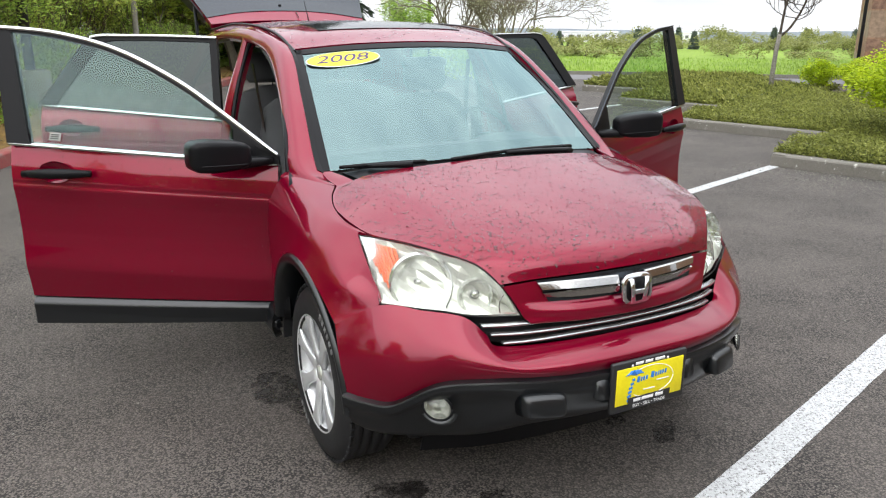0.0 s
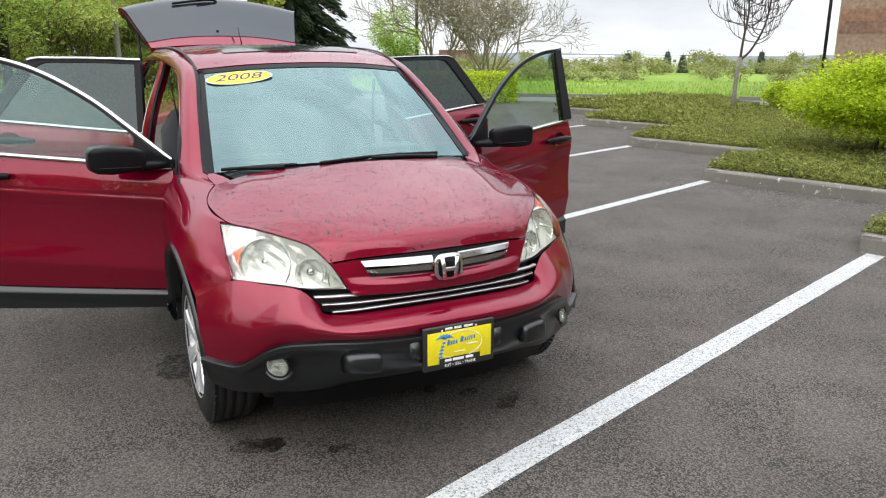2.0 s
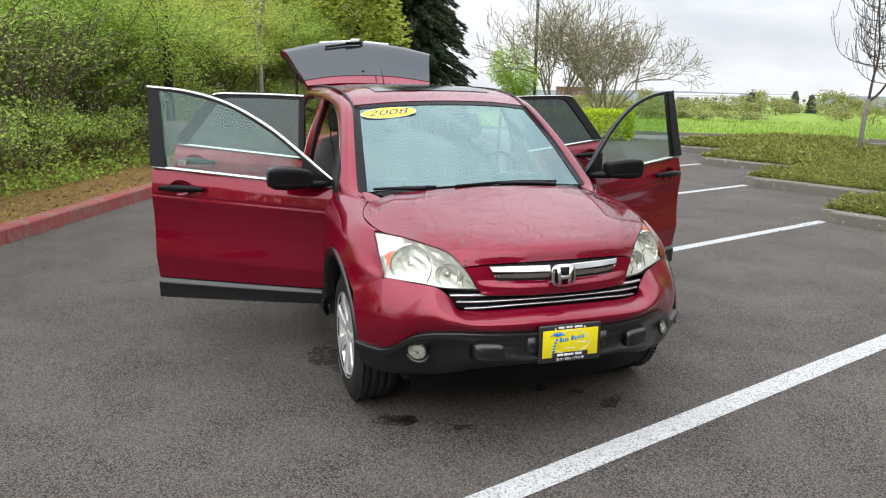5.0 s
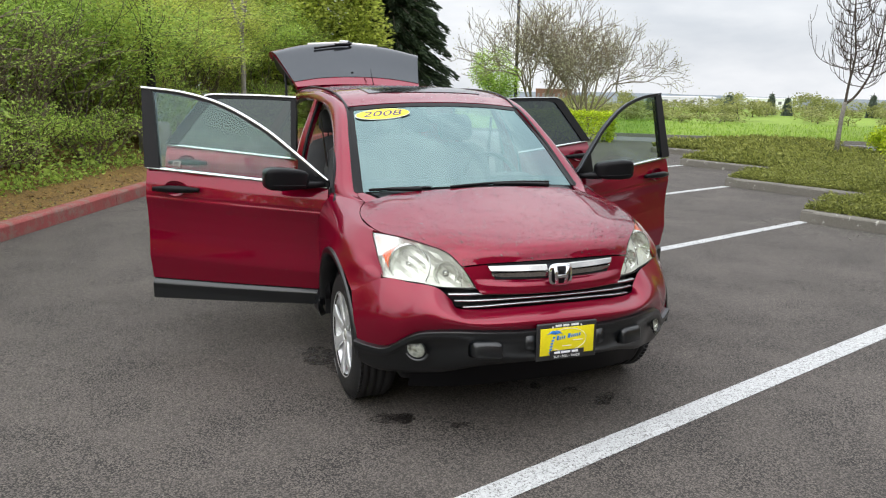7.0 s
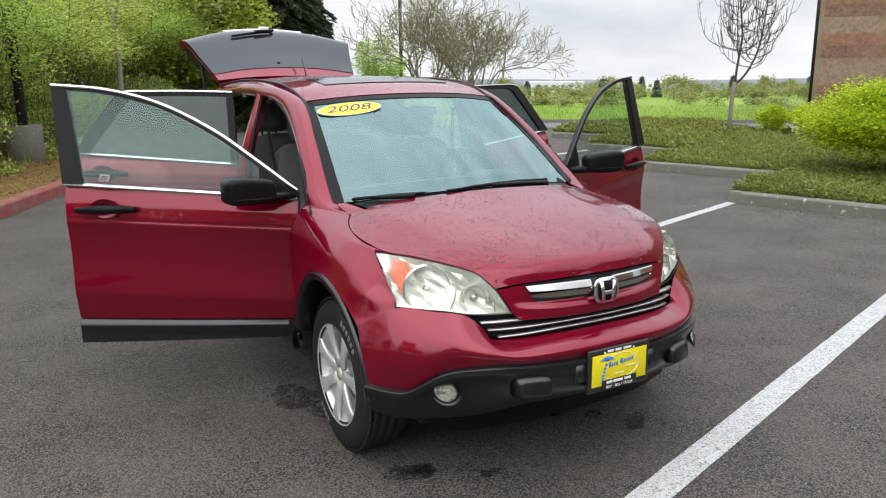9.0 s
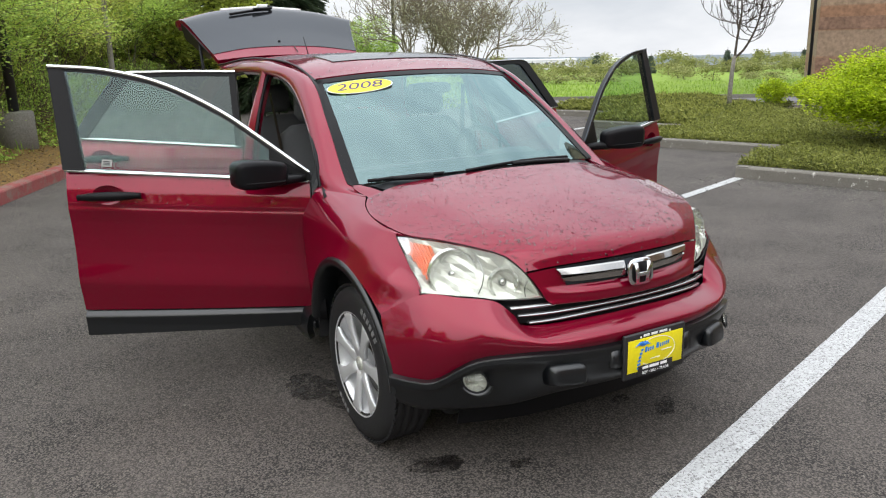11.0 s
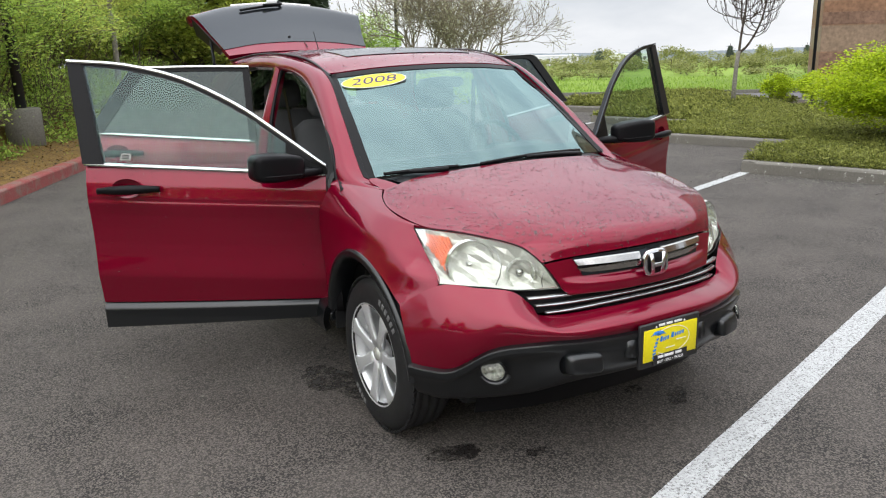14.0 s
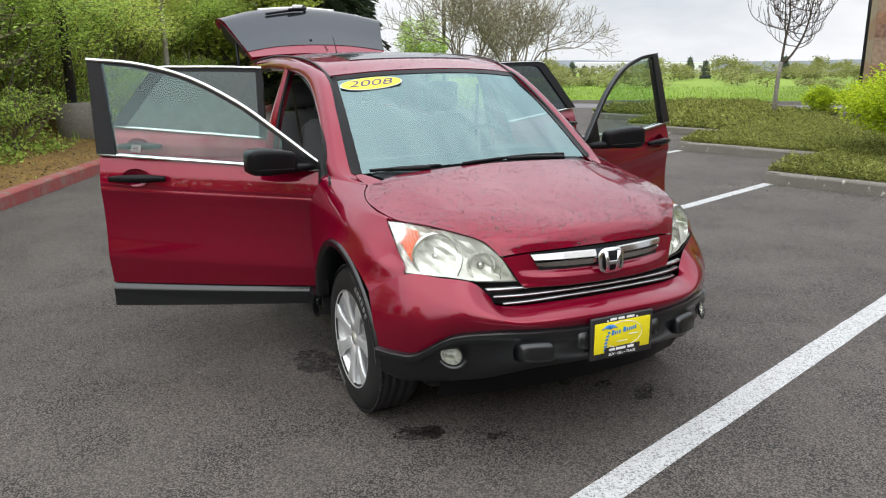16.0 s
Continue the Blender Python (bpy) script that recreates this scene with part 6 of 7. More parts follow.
def young_tree():
    """A slender bare tree: a pale trunk that forks low into two dark leaders, each set with upward-curving shoots."""
    ob = tagged(new("young_tree"), "slender bare young tree with pale bark and dark shoots", "tree")
    v, f = tube([(0, 0, -0.2), (0.0, 0, 0.45), (0.02, 0.0, 0.85), (0.05, -0.02, 1.22)], [0.056, 0.050, 0.046, 0.042], 12)
    under(mesh_object("trunk", v, f, SPOTBARK), ob)
    lead_a = curve([(0.05, -0.02, 1.17), (0.08, -0.03, 1.6), (0.13, -0.06, 2.2), (0.05, -0.02, 2.9), (0.0, 0.02, 3.8), (0.03, 0.03, 4.9)], 51)
    lead_b = curve([(0.05, -0.02, 1.17), (0.24, -0.12, 1.38), (0.43, -0.24, 1.85), (0.52, -0.30, 2.5), (0.55, -0.34, 3.4), (0.64, -0.36, 4.7)], 51)
    lead_c = curve([(0.09, -0.04, 1.75), (0.20, 0.10, 2.0), (0.24, 0.20, 2.7), (0.30, 0.26, 3.6), (0.28, 0.30, 4.4)], 51)
    rods = [(lead_a, 0.031, 0.007), (lead_b, 0.031, 0.007), (lead_c, 0.018, 0.006)]
    for lead, n_side, first in ((lead_a, 32, 14), (lead_b, 34, 13), (lead_c, 16, 8)):
        for k in range(n_side):
            i = first + int((49 - first) * k / n_side)
            q = 2.4 * k + rng.uniform(-0.5, 0.5)
            reach = (0.86 - 0.50 * k / n_side) * rng.uniform(0.5, 1.1)
            d = np.array((math.cos(q), math.sin(q), 0))
            rise = rng.uniform(0.8, 1.5)
            shoot = curve([lead[i], lead[i] + d * reach * 0.45 + (0, 0, 0.10 * reach), lead[i] + d * reach * 0.82 + (0, 0, 0.42 * reach), lead[i] + d * reach + (0, 0, rise * reach)], 15)
            rods.append((shoot, 0.0105, 0.0050))
            for j in range(3, 14, 2):
                q2 = rng.uniform(0, 2 * math.pi)
                e = np.array((math.cos(q2), math.sin(q2), 0)) * 0.22 * reach * rng.uniform(0.6, 1.3) + d * 0.10 * reach
                rods.append((curve([shoot[j], shoot[j] + e * 0.6 + (0, 0, 0.12 * reach), shoot[j] + e + (0, 0, 0.42 * reach)], 6), 0.0062, 0.0040))
    v, f = twigs(rods, 5, 0.0045)
    tagged(under(big_mesh("branch_work", v, f, DARKTWIG), ob), kind="stuff")
    return ob


stand(young_tree(), 12.25, 10.05, 0, 0.1)
stand(bare_tree("birch_tree", 7.5, 0.065, 4, PALEBARK, "pale-barked young tree just coming into leaf", 2500, YOUNGLEAF, 0.05, 0.5, 0.3), 0.15, 15.6, 10, 0.4)
big = stand(bare_tree("budding_tree", 6.6, 0.105, 4, BUDTWIG, "large spreading tree with pale spring buds", 5200, BUDLEAF, 0.060, 0.78, 0.05, "budding trees beyond the road", 7, 0.0085), 13.6, 27.5, 0)
big.matrix_basis = big.matrix_basis @ Matrix.Diagonal((1.12, 1.12, 1.16, 1))
copy_thing(big, pose(15.7, 26.5, ground_z(15.7, 26.5), 0, 0, 130) @ Matrix.Diagonal((0.95, 0.95, 0.85, 1)))
copy_thing(big, pose(17.4, 30.5, ground_z(17.4, 30.5), 0, 0, 250) @ Matrix.Diagonal((0.6, 0.6, 0.8, 1)))


def crown_tree(name, height, width, leaves, size, material, label, low=0.2, group="", lumps=26, category="tree", forks=3):
    """A leafy tree or shrub: trunk, limbs, and a crown of many small leaves gathered in uneven clumps."""
    ob = new(name)
    tagged(ob, label, category, group)
    rods, tips = branching((0, 0, -0.1), (0, 0, 1), height * 0.38, max(0.02, height * 0.022), forks, 0.7, (3, 4), 0.0, 0.62)
    v, f = twigs(rods, 6 if forks > 1 else 4)
    under(big_mesh("trunk", v, f, BARK), ob)
    c = rng.normal(size=(lumps, 3))
    c /= np.linalg.norm(c, axis=1, keepdims=True)
    c *= rng.uniform(0.35, 0.92, lumps)[:, None] ** 0.6
    half = np.array((width / 2, width / 2, height * (1 - low) / 2))
    mid = np.array((0, 0, height * (1 + low) / 2))
    pick = rng.integers(0, lumps, leaves)
    off = rng.normal(size=(leaves, 3))
    off /= np.linalg.norm(off, axis=1, keepdims=True)
    off *= (rng.random(leaves) ** 0.45)[:, None] * rng.uniform(0.24, 0.42, lumps)[pick][:, None]
    at = mid + (c[pick] * 0.78 + off) * half
    v, f = leaf_quads(at, size, 0.5, off * np.array((1, 1, 0.3)) * 4, 0.55)
    under(big_mesh("foliage", v, f, material), ob)
    return ob


stand(crown_tree("round_tree", 4.0, 2.9, 10000, 0.10, GREENLEAF, "small round green tree", 0.12), 14.3, 33.4)


def conifer(height, width, tiers, needles=CONIFER):
    """A dark conifer: drooping boughs in whorls, set with needles."""
    ob = new("conifer_tree")
    tagged(ob, "tall dark green conifer", "tree")
    v, f = tube([(0, 0, -0.2), (0, 0, height * 0.5), (0, 0, height)], [0.22, 0.12, 0.02], 10)
    under(mesh_object("trunk", v, f, BARK), ob)
    rods, at, along = [], [], []
    for i in range(tiers):
        z = height * (0.04 + 0.94 * i / tiers)
        r = width / 2 * (1 - i / tiers) ** 0.8
        for k in range(13):
            q = 2 * math.pi * (k + rng.random()) / 13
            d = np.array((math.cos(q), math.sin(q), 0))
            ln = r * rng.uniform(0.75, 1.15)
            pts = np.array([np.array((0, 0, z)) + d * ln * t + np.array((0, 0, 0.10 * ln * t - 0.42 * ln * t * t)) for t in np.linspace(0, 1, 6)])
            rods.append((pts, 0.025, 0.006))
            m = int(190 * ln) + 14
            t = rng.random(m) ** 0.7
            side = np.cross(d, (0, 0, 1.0))
            at.append(np.array((0, 0, z)) + d * (ln * t)[:, None] + np.outer(rng.normal(size=m) * 0.16 * (1.1 - t), side) * 1.6 + np.stack([0 * t, 0 * t, 0.10 * ln * t - 0.42 * ln * t * t - np.abs(rng.normal(size=m)) * 0.10], 1))
            along.append(np.tile(d * 2 + np.array((0, 0, -1.2)), (m, 1)))
    v, f = twigs(rods)
    tagged(under(big_mesh("branch_work", v, f, BARK), ob), kind="stuff")
    v, f = leaf_quads(np.vstack(at), 0.20, 0.2, np.vstack(along), 0.22)
    under(big_mesh("needles", v, f, needles), ob)
    return ob


fir = stand(conifer(10.0, 4.6, 34), 5.4, 21.5, 0)
copy_thing(fir, pose(3.0, 25.0, 0, 0, 0, 70))
# tall leafy trees behind the bank, up to the conifer
tall = crown_tree("tall_tree", 6.5, 4.2, 22000, 0.125, YOUNGLEAF, "tall tree in yellow-green spring leaf behind the bank", 0.05, "trees behind the bank", 40)
tall_spots = [(-5.6, 12.9), (0.2, 20.4), (3.2, 20.6), (-8.5, 12.6), (-0.8, 24.5), (-12.0, 8.0), (-6.0, 19.5), (-3.6, 16.6), (-11.0, 4.5), (-8.0, 7.6), (-20, -3), (-19, -13), (27, -2)]
stand(tall, *tall_spots[0])
for k, (x, y) in enumerate(tall_spots[1:]):
    copy_thing(tall, pose(x, y, 0.2 if y > 3 else ground_z(x, y), 0, 0, 77 * k) @ Matrix.Diagonal((1, 1, (0.85 + 0.08 * (k % 4)) * (1.7 if x > 15 else 1.45 if y < -10 else 1), 1)))

# trees on the near side of the car park, mirrored in the paint and the lamps
near = crown_tree("park_tree", 6.4, 5.6, 5200, 0.26, GREENLEAF, "green leafy tree on the near side of the car park", 0.0, "trees on the near side of the car park", 34)
stand(near, -22, -12)
for k, (x, y) in enumerate([(-18.5, -15.5), (-15.0, -16.5), (-11.5, -15.0), (-8.5, -16.5)]):
    copy_thing(near, pose(x, y, ground_z(x, y), 0, 0, 61 * k) @ Matrix.Diagonal((1, 1, 0.85 + 0.22 * abs(math.sin(1.7 * k)), 1)))

# island shrubs
stand(crown_tree("lime_shrub", 1.40, 2.40, 62000, 0.044, LIMELEAF, "bright lime-green rounded shrub on the island", 0.16, "", 110, "shrub"), 8.45, 4.1, 0, 0.1)
small = stand(crown_tree("small_shrub", 0.80, 0.80, 4600, 0.045, LIMELEAF, "small bright green shrub on the island", 0.1, "small shrubs on the island", 24, "shrub"), 13.0, 9.55, 0, 0.1)
copy_thing(small, pose(13.6, 9.1, 0.1, 0, 0, 120))

# clipped hedge
hd = new("hedge")
tagged(hd, "clipped yellow-green hedge beside the road", "hedge")
n = 9000
sx, sy, sz = 2.9, 1.0, 1.05
face_pick = rng.integers(0, 4, n)
p = np.column_stack([rng.uniform(-sx / 2, sx / 2, n), rng.uniform(-sy / 2, sy / 2, n), rng.uniform(0.03, sz, n)])
p[:, 1] = np.where(face_pick == 0, -sy / 2, np.where(face_pick == 1, sy / 2, p[:, 1]))
p[:, 2] = np.where(face_pick == 2, sz, p[:, 2])
p[:, 0] = np.where((face_pick == 3), np.sign(p[:, 0]) * sx / 2, p[:, 0])
p += rng.normal(size=(n, 3)) * 0.05
v, f = leaf_quads(p, 0.085, 0.3)
under(big_mesh("foliage", v, f, LIMELEAF), hd)
v, f = twigs([(np.array([(x, 0, -0.05), (x + 0.1, 0.1, 0.4), (x + 0.15, 0.05, 0.75)]), 0.02, 0.006) for x in np.linspace(-1.2, 1.2, 14)])
tagged(under(big_mesh("stem_work", v, f, BARK), hd), kind="stuff")
stand(hd, 9.85, 18.1, -38)
hd.matrix_basis = hd.matrix_basis @ Matrix.Diagonal((1, 1, 0.78, 1))

# juniper on the islands: a dark mound coloured as inner shade, and a thick coat of sprays
def mound_height(a, b, c):
    edge = min(1.0, max(0.0, (a - 0.16) / 0.30))
    return 0.035 + (0.050 + 0.07 * noise.noise(Vector((c[0] * 0.9, c[1] * 0.9, 3.0))) + 0.06 * noise.noise(Vector((c[0] * 3.1, c[1] * 3.1, 1.0)))) * edge ** 0.5


for k in range(len(teeth) - 1, 0, -1):
    c, deep = teeth[k], float((teeth[k] - teeth[k - 1]) @ V)
    span = 5.7 if k in (3, 4) else 5.0
    ga, gb = np.linspace(0.20, span, 60), np.linspace(0.05, deep, 24)
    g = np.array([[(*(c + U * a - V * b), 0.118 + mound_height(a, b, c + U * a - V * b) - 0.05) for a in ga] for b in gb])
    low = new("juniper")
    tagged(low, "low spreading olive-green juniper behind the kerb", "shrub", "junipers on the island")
    under(mesh_object("mound", g.reshape(-1, 3), quads(24, 60).tolist(), JUNIPER_SHADE), low)
    n = int(4700 * deep * span * (1.0 if k in (2, 3, 4) else 0.45))
    a, b = 0.14 + (span - 0.14) * rng.random(n) ** 1.35, rng.uniform(-0.02, deep, n)
    at = c + a[:, None] * U - b[:, None] * V
    z = np.array([0.118 + mound_height(p, q, r) for p, q, r in zip(a, b, at)]) + rng.normal(size=n) * 0.025
    z = np.where(a < 0.55, 0.13 + (z - 0.13) * rng.random(n) ** 0.35, z)
    out = np.column_stack([-U[0] * np.ones(n) * 1.2, -U[1] * np.ones(n) * 1.2, 0.35 * np.ones(n)]) + rng.normal(size=(n, 3)) * 0.55
    v, f = leaf_quads(np.column_stack([at, z]), 0.050 if k in (2, 3, 4) else 0.10, 0.25, out, 0.28)
    under(big_mesh("sprays", v, f, JUNIPER), low)

# far shrubs beyond the meadow, paled by haze put into the leaf colour
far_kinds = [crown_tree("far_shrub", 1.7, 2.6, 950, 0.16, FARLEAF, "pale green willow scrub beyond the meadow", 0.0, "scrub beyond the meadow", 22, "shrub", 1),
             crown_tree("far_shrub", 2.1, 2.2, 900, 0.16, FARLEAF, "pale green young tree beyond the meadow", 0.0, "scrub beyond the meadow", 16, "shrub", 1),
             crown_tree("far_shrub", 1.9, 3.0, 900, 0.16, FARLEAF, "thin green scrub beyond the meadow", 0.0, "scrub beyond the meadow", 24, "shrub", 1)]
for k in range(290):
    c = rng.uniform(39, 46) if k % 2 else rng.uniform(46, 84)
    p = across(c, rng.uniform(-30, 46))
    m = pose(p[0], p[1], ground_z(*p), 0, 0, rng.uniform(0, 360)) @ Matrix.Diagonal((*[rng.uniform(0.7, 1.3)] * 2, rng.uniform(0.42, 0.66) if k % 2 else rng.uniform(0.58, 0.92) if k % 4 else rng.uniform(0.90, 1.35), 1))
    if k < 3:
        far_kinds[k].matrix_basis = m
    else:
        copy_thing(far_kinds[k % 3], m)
# far conifers get the needle colour with haze mixed in
dark = conifer(2.6, 1.5, 12, HAZECONIFER)
dark["label"], dark["group"] = "small dark conifer beyond the meadow", "far conifers"
for k, (c, s) in enumerate(((66, 1.0), (70, 4.5), (67, 5.6), (74, 8.5), (68, 12), (72, -6), (71, -4.8), (75, 20), (72, 22), (70, 30), (73, 15.5))):
    p = across(c, s)
    m = pose(p[0], p[1], ground_z(*p), 0, 0, 50 * k) @ Matrix.Diagonal((0.8, 0.8, 0.72 + 0.2 * (k * 2 % 3), 1))
    if k == 0:
        dark.matrix_basis = m
    else:
        copy_thing(dark, m)
n = 30000
c, s = 23.9 + 16 * rng.random(n) ** 1.6, rng.uniform(-22, 30, n)
at = np.outer(c, NR) + np.outer(s, (NR[1], -NR[0]))
z = np.array([ground_z(*p) for p in at]) + 0.05
v, f = leaf_quads(np.column_stack([at, z]), 0.13, 0.0, np.tile((0.0, 0.0, 2.0), (n, 1)), 0.12)
tagged(big_mesh("meadow_grass", v, f, GRASSBLADE), "long bright green meadow grass", "grass", kind="stuff")

# ---- distance and built things ----
def block_building(name, centre, size, turn, material, label, roof_mat=None):
    ob = thing(name, (centre[0], centre[1], ground_z(*centre)), label, "building")
    t = Matrix.Rotation(radians(turn), 4, "Z")
    z0 = ground_z(*centre)
    part("wall", rounded_box(size, (centre[0], centre[1], z0 + size[2] / 2), 0.0, t), material, ob, smooth=False)
    part("roof", rounded_box((size[0] * 1.01, size[1] * 1.02, 0.35), (centre[0], centre[1], z0 + size[2] + 0.17), 0.0, t), roof_mat or material, ob, smooth=False)
    for k in range(7):
        o = t @ Vector((size[0] * (-0.42 + 0.14 * k), -size[1] / 2 - 0.02, 0))
        part("window", rounded_box((size[0] * 0.06, 0.1, size[2] * 0.28), (centre[0] + o.x, centre[1] + o.y, z0 + size[2] * 0.66), 0.0, t), ROADGREY, ob, smooth=False)
    return ob


e0 = np.array((-1.64, -2.86))
def off(dx, dy, dist):
    d = np.array((dx, dy)) / math.hypot(dx, dy)
    return tuple(e0 + d * dist)
block_building("factory", off(90.5, 119.7, 330), (24, 20, 3.9), -37, FARWHITE, "long low white industrial building in the distance")
block_building("factory", off(102, 110, 300), (18, 16, 3.6), -43, FARWHITE, "white industrial building in the distance")
block_building("factory", off(135, 90, 340), (26, 18, 3.8), -56, FARWHITE, "white industrial building in the distance")
block_building("far_house", off(68, 128, 180), (8, 6, 3.4), -28, RUST, "small brown house in the distance", RUST)
# ridge strip whose colour already holds the haze
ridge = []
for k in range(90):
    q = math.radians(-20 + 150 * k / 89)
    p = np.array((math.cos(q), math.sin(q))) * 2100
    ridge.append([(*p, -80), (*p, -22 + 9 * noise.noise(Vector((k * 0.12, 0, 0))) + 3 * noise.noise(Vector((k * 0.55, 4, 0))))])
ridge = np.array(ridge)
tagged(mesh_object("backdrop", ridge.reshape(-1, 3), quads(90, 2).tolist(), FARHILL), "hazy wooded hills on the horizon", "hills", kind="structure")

bw = thing("brick_building", (20.1, 13.5, 0), "tall building of rough tan and red-brown banded blocks", "building")
wt = Matrix.Rotation(math.atan2(-0.80, 0.60), 4, "Z")
mid_b = Vector((20.1, 13.5, 0)) + wt @ Vector((22, 6, 0))
part("wall", rounded_box((44, 12, 9.5), (mid_b.x, mid_b.y, 4.5), 0.03, wt), BRICKWALL, bw, smooth=False)
part("roof", rounded_box((44.3, 12.3, 0.3), (mid_b.x, mid_b.y, 9.4), 0.02, wt), CONCRETE, bw, smooth=False)
for k in range(7):
    o = Vector((20.1, 13.5, 0)) + wt @ Vector((22, -0.001, 0))
    part("band_course", rounded_box((44.0, 0.012, 0.36), (o.x, o.y, 0.9 + 1.2 * k), 0.004, wt), surf("red_brown_blocks", (0.20, 0.12, 0.08), rough=0.95, var=0.3, scale=1.5, fine=10, bump=0.8, bump_scale=14) if k == 0 else bpy.data.materials["red_brown_blocks"], bw, smooth=False)


# plain building that closes the near side of the car park
nb = thing("office_building", (8.0, -15.0, ground_z(8, -15)), "plain tan block building on the near side of the car park", "building")
for x, y, wide, deep, tall in ((3.5, -19.0, 19.0, 10.0, 7.2), (19.0, -17.5, 12.0, 13.0, 8.8)):
    part("wall", rounded_box((wide, deep, tall + 0.4), (x, y, tall / 2 - 0.2), 0.02), BRICKWALL, nb, smooth=False)
    part("roof", rounded_box((wide + 0.3, deep + 0.3, 0.25), (x, y, tall + 0.12), 0.02), CONCRETE, nb, smooth=False)


def lamp_post(x, y, height, radius, footing, label):
    z0 = ground_z(x, y)
    ob = thing("lamp_post", (x, y, z0), label, "lamp post")
    part("pole", tube([(x, y, z0), (x, y, z0 + height * 0.5), (x, y, z0 + height)], [radius, radius * 0.95, radius * 0.85], 16), POLE, ob)
    part("lamp_head", rounded_box((0.5, 0.25, 0.12), (x, y, z0 + height), 0.03), POLE, ob)
    if footing:
        part("footing", tube([(x, y, z0 + 0.0), (x, y, z0 + footing - 0.03), (x, y, z0 + footing)], [0.27, 0.265, 0.245], 28), CONCRETE, ob, "round concrete footing")
    return ob


lamp_post(-1.78, 11.6, 6.5, 0.075, 0.84, "black lamp post on a round concrete footing")
lamp_post(16.10, 10.85, 6.5, 0.040, 0.0, "tall black lamp post")
lamp_post(15.4, 33.3, 8.5, 0.085, 0.0, "tall dark lamp post beyond the road")

# ---- stains, grit and rain ----
def stain(x, y, rx, ry, turn, material, label, seed, lift=0.003):
    pts = []
    for k in range(40):
        q = 2 * math.pi * k / 40
        r = 1 + 0.45 * noise.noise(Vector((math.cos(q) * 1.6, math.sin(q) * 1.6, seed))) + 0.18 * noise.noise(Vector((math.cos(q) * 5, math.sin(q) * 5, seed)))
        a, b = rx * r * math.cos(q), ry * r * math.sin(q)
        t = math.radians(turn)
        pts.append((x + a * math.cos(t) - b * math.sin(t), y + a * math.sin(t) + b * math.cos(t), lift))
    tagged(mesh_object("stain", pts, [tuple(range(40))], material, False), label, "stain", kind="structure")


stain(-0.663, 0.461, 0.115, 0.06, -20, OIL, "black oil stain on the asphalt", 1.0)
stain(-0.384, 0.299, 0.045, 0.028, 0, OIL, "small black oil spot on the asphalt", 2.0)
stain(0.33, 0.52, 0.05, 0.03, 10, DAMP, "dark drip stain on the asphalt", 3.0)
stain(0.44, 0.35, 0.09, 0.05, 40, DAMP, "dark drip stain on the asphalt", 4.0)
stain(0.18, 0.62, 0.05, 0.03, 70, DAMP, "dark drip stain on the asphalt", 5.0)
stain(-0.80, 1.36, 0.13, 0.22, 20, DAMP, "damp dark stain beside the wheel", 6.0)
n = 2600
at = np.column_stack([rng.uniform(-5, 6, n), rng.uniform(-2.2, 9, n), np.full(n, 0.003)])
v, f = leaf_quads(at, 0.011, 0.8, None, 0.9)
m = 1500
along = rng.uniform(-2.6, 0.3, m)
p2 = C2 + np.outer(along, V) - np.outer(np.abs(rng.normal(size=m)) * 0.45, U)
v2, f2 = leaf_quads(np.column_stack([p2, np.full(m, 0.004)]), 0.020, 0.8, None, 0.8)
v, f = np.vstack([v, v2]), np.vstack([f, f2 + len(v)])
tagged(big_mesh("grit", v, f, CONCRETE), "scattered pale grit and petals on the asphalt", "grit", kind="stuff")


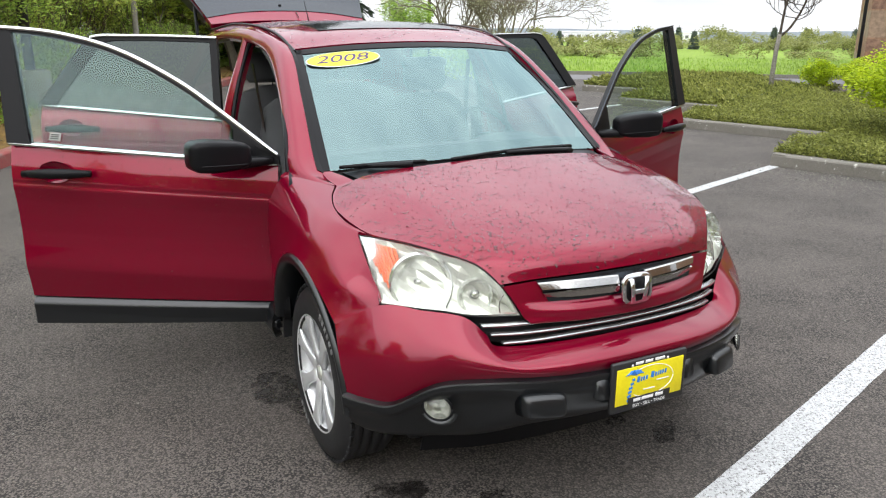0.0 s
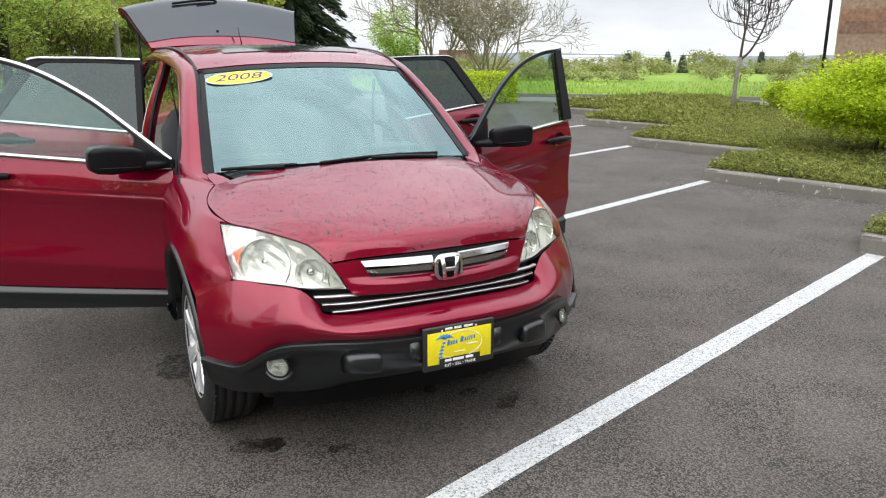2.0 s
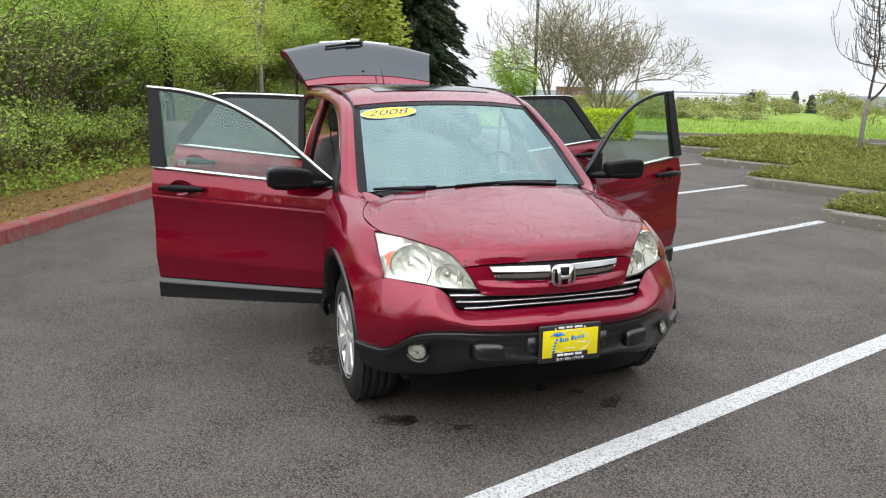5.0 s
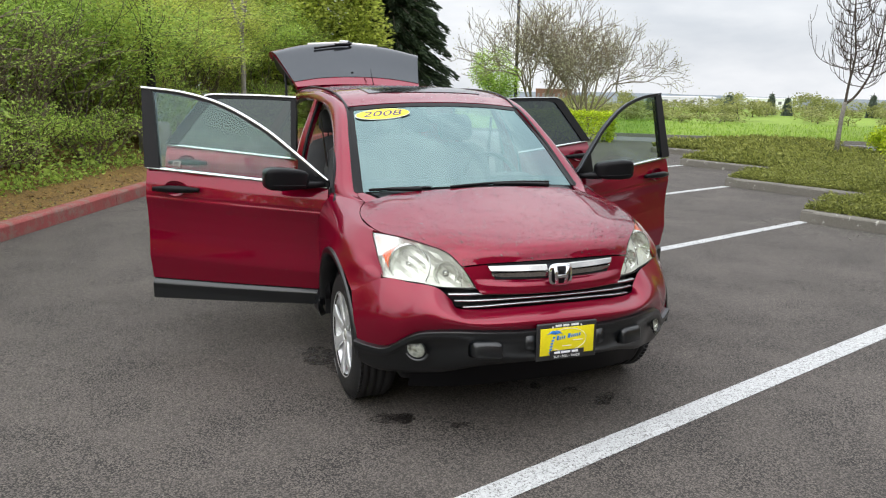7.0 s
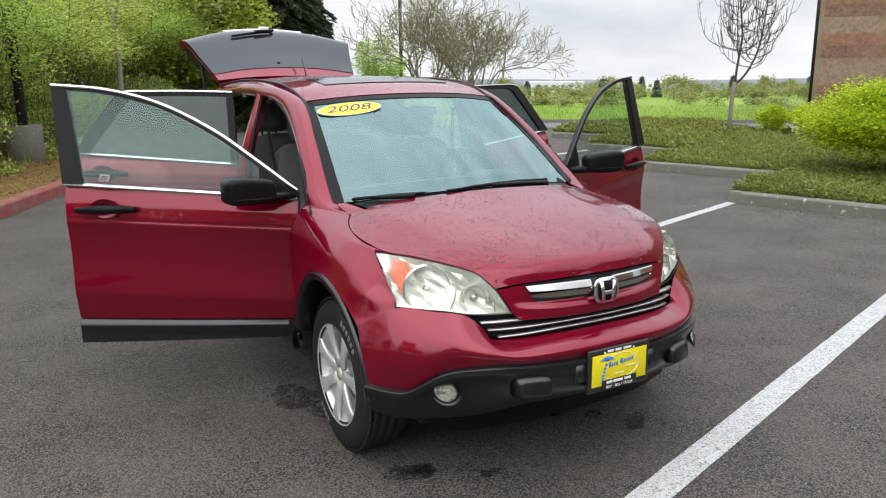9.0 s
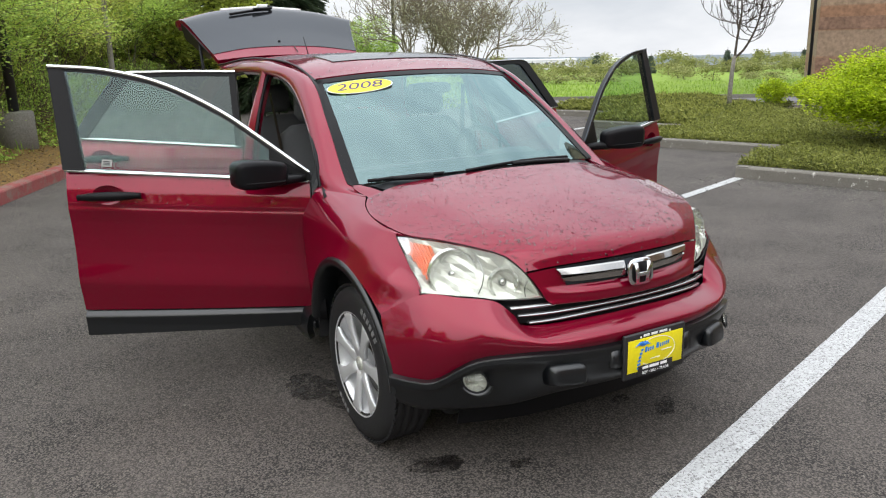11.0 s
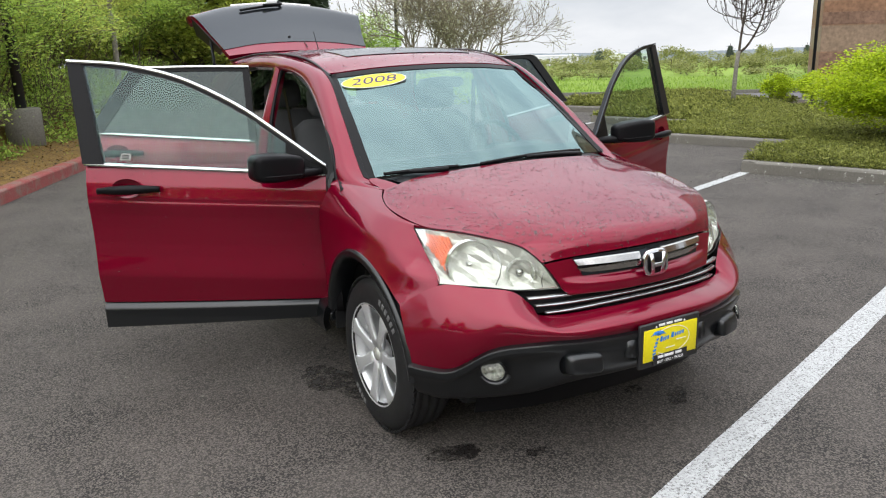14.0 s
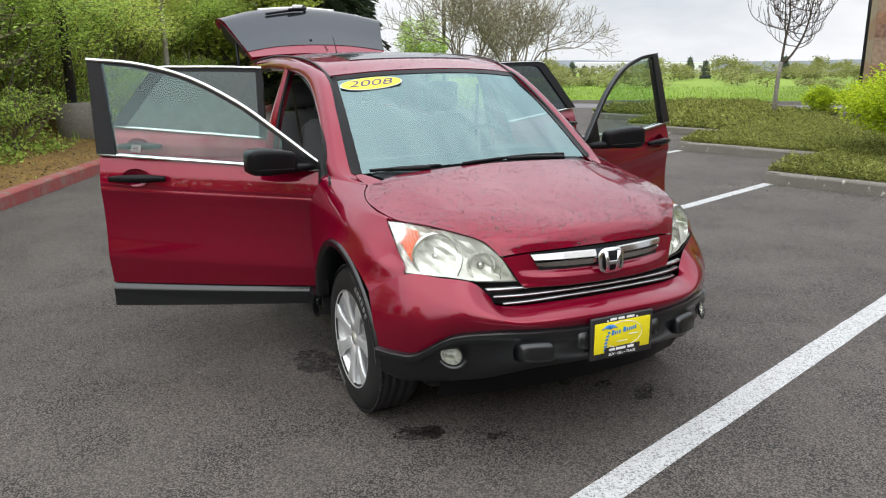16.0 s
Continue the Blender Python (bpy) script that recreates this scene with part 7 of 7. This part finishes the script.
def beads(grid, count, low, high, lift_axis, where=None):
    """Flattened water beads strewn over a panel."""
    nv, nu = grid.shape[:2]
    nn = normals(grid)
    if nn.reshape(-1, 3).mean(0) @ np.array(lift_axis) < 0:
        nn = -nn
    vs, fs, o = [], [], 0
    ring = np.linspace(0, 2 * math.pi, 7, endpoint=False)
    for _ in range(count):
        i, j = rng.uniform(0.5, nv - 1.6), rng.uniform(0.5, nu - 1.6)
        if where is not None and rng.random() > where(i / nv, j / nu):
            continue
        a, b = int(i), int(j)
        fi, fj = i - a, j - b
        p = (1 - fi) * ((1 - fj) * grid[a, b] + fj * grid[a, b + 1]) + fi * ((1 - fj) * grid[a + 1, b] + fj * grid[a + 1, b + 1])
        k = nn[a, b]
        e1 = np.cross(k, (0.3, 1, 0.2))
        e1 /= np.linalg.norm(e1)
        e2 = np.cross(k, e1)
        r = low + (high - low) * rng.random() ** 2.5
        for rr, h in ((1.0, 0.0), (0.75, 0.30), (0.3, 0.45)):
            vs += [p + (e1 * math.cos(q) * rr * rng.uniform(0.9, 1.15) + e2 * math.sin(q) * rr) * r + k * (h * r + 0.0005) for q in ring]
        fs += [(o + c * 7 + m, o + c * 7 + (m + 1) % 7, o + c * 7 + 7 + (m + 1) % 7, o + c * 7 + 7 + m) for c in range(2) for m in range(7)]
        fs.append(tuple(o + 14 + m for m in range(7)))
        o += 21
    return np.array(vs), fs


hv, hf = beads(HOOD, 5600, 0.0014, 0.0042, (0, 0, 1), lambda i, j: 0.25 + 0.75 * (0.25 < i))
drops = part("rain", (hv, hf), WATER, car, "beads of rain on the hood")
drops["kind"] = "stuff"
hv, hf = beads(ROOF, 900, 0.002, 0.005, (0, 0, 1))
drops = part("rain", (hv, hf), WATER, car, "beads of rain on the roof")
drops["kind"] = "stuff"
for k, grid in enumerate(WET[:2]):
    hv, hf = beads(grid, 500 if k == 0 else 260, 0.0012, 0.0032, (-0.5, -1, 0), (lambda i, j: 0.08 + 0.9 * (i > 0.62)) if k == 0 else None)
    drops = part("rain", (hv, hf), WATER, car, "drops of rain on the open door" if k == 0 else "drops of rain on the side window")
    drops["kind"] = "stuff"
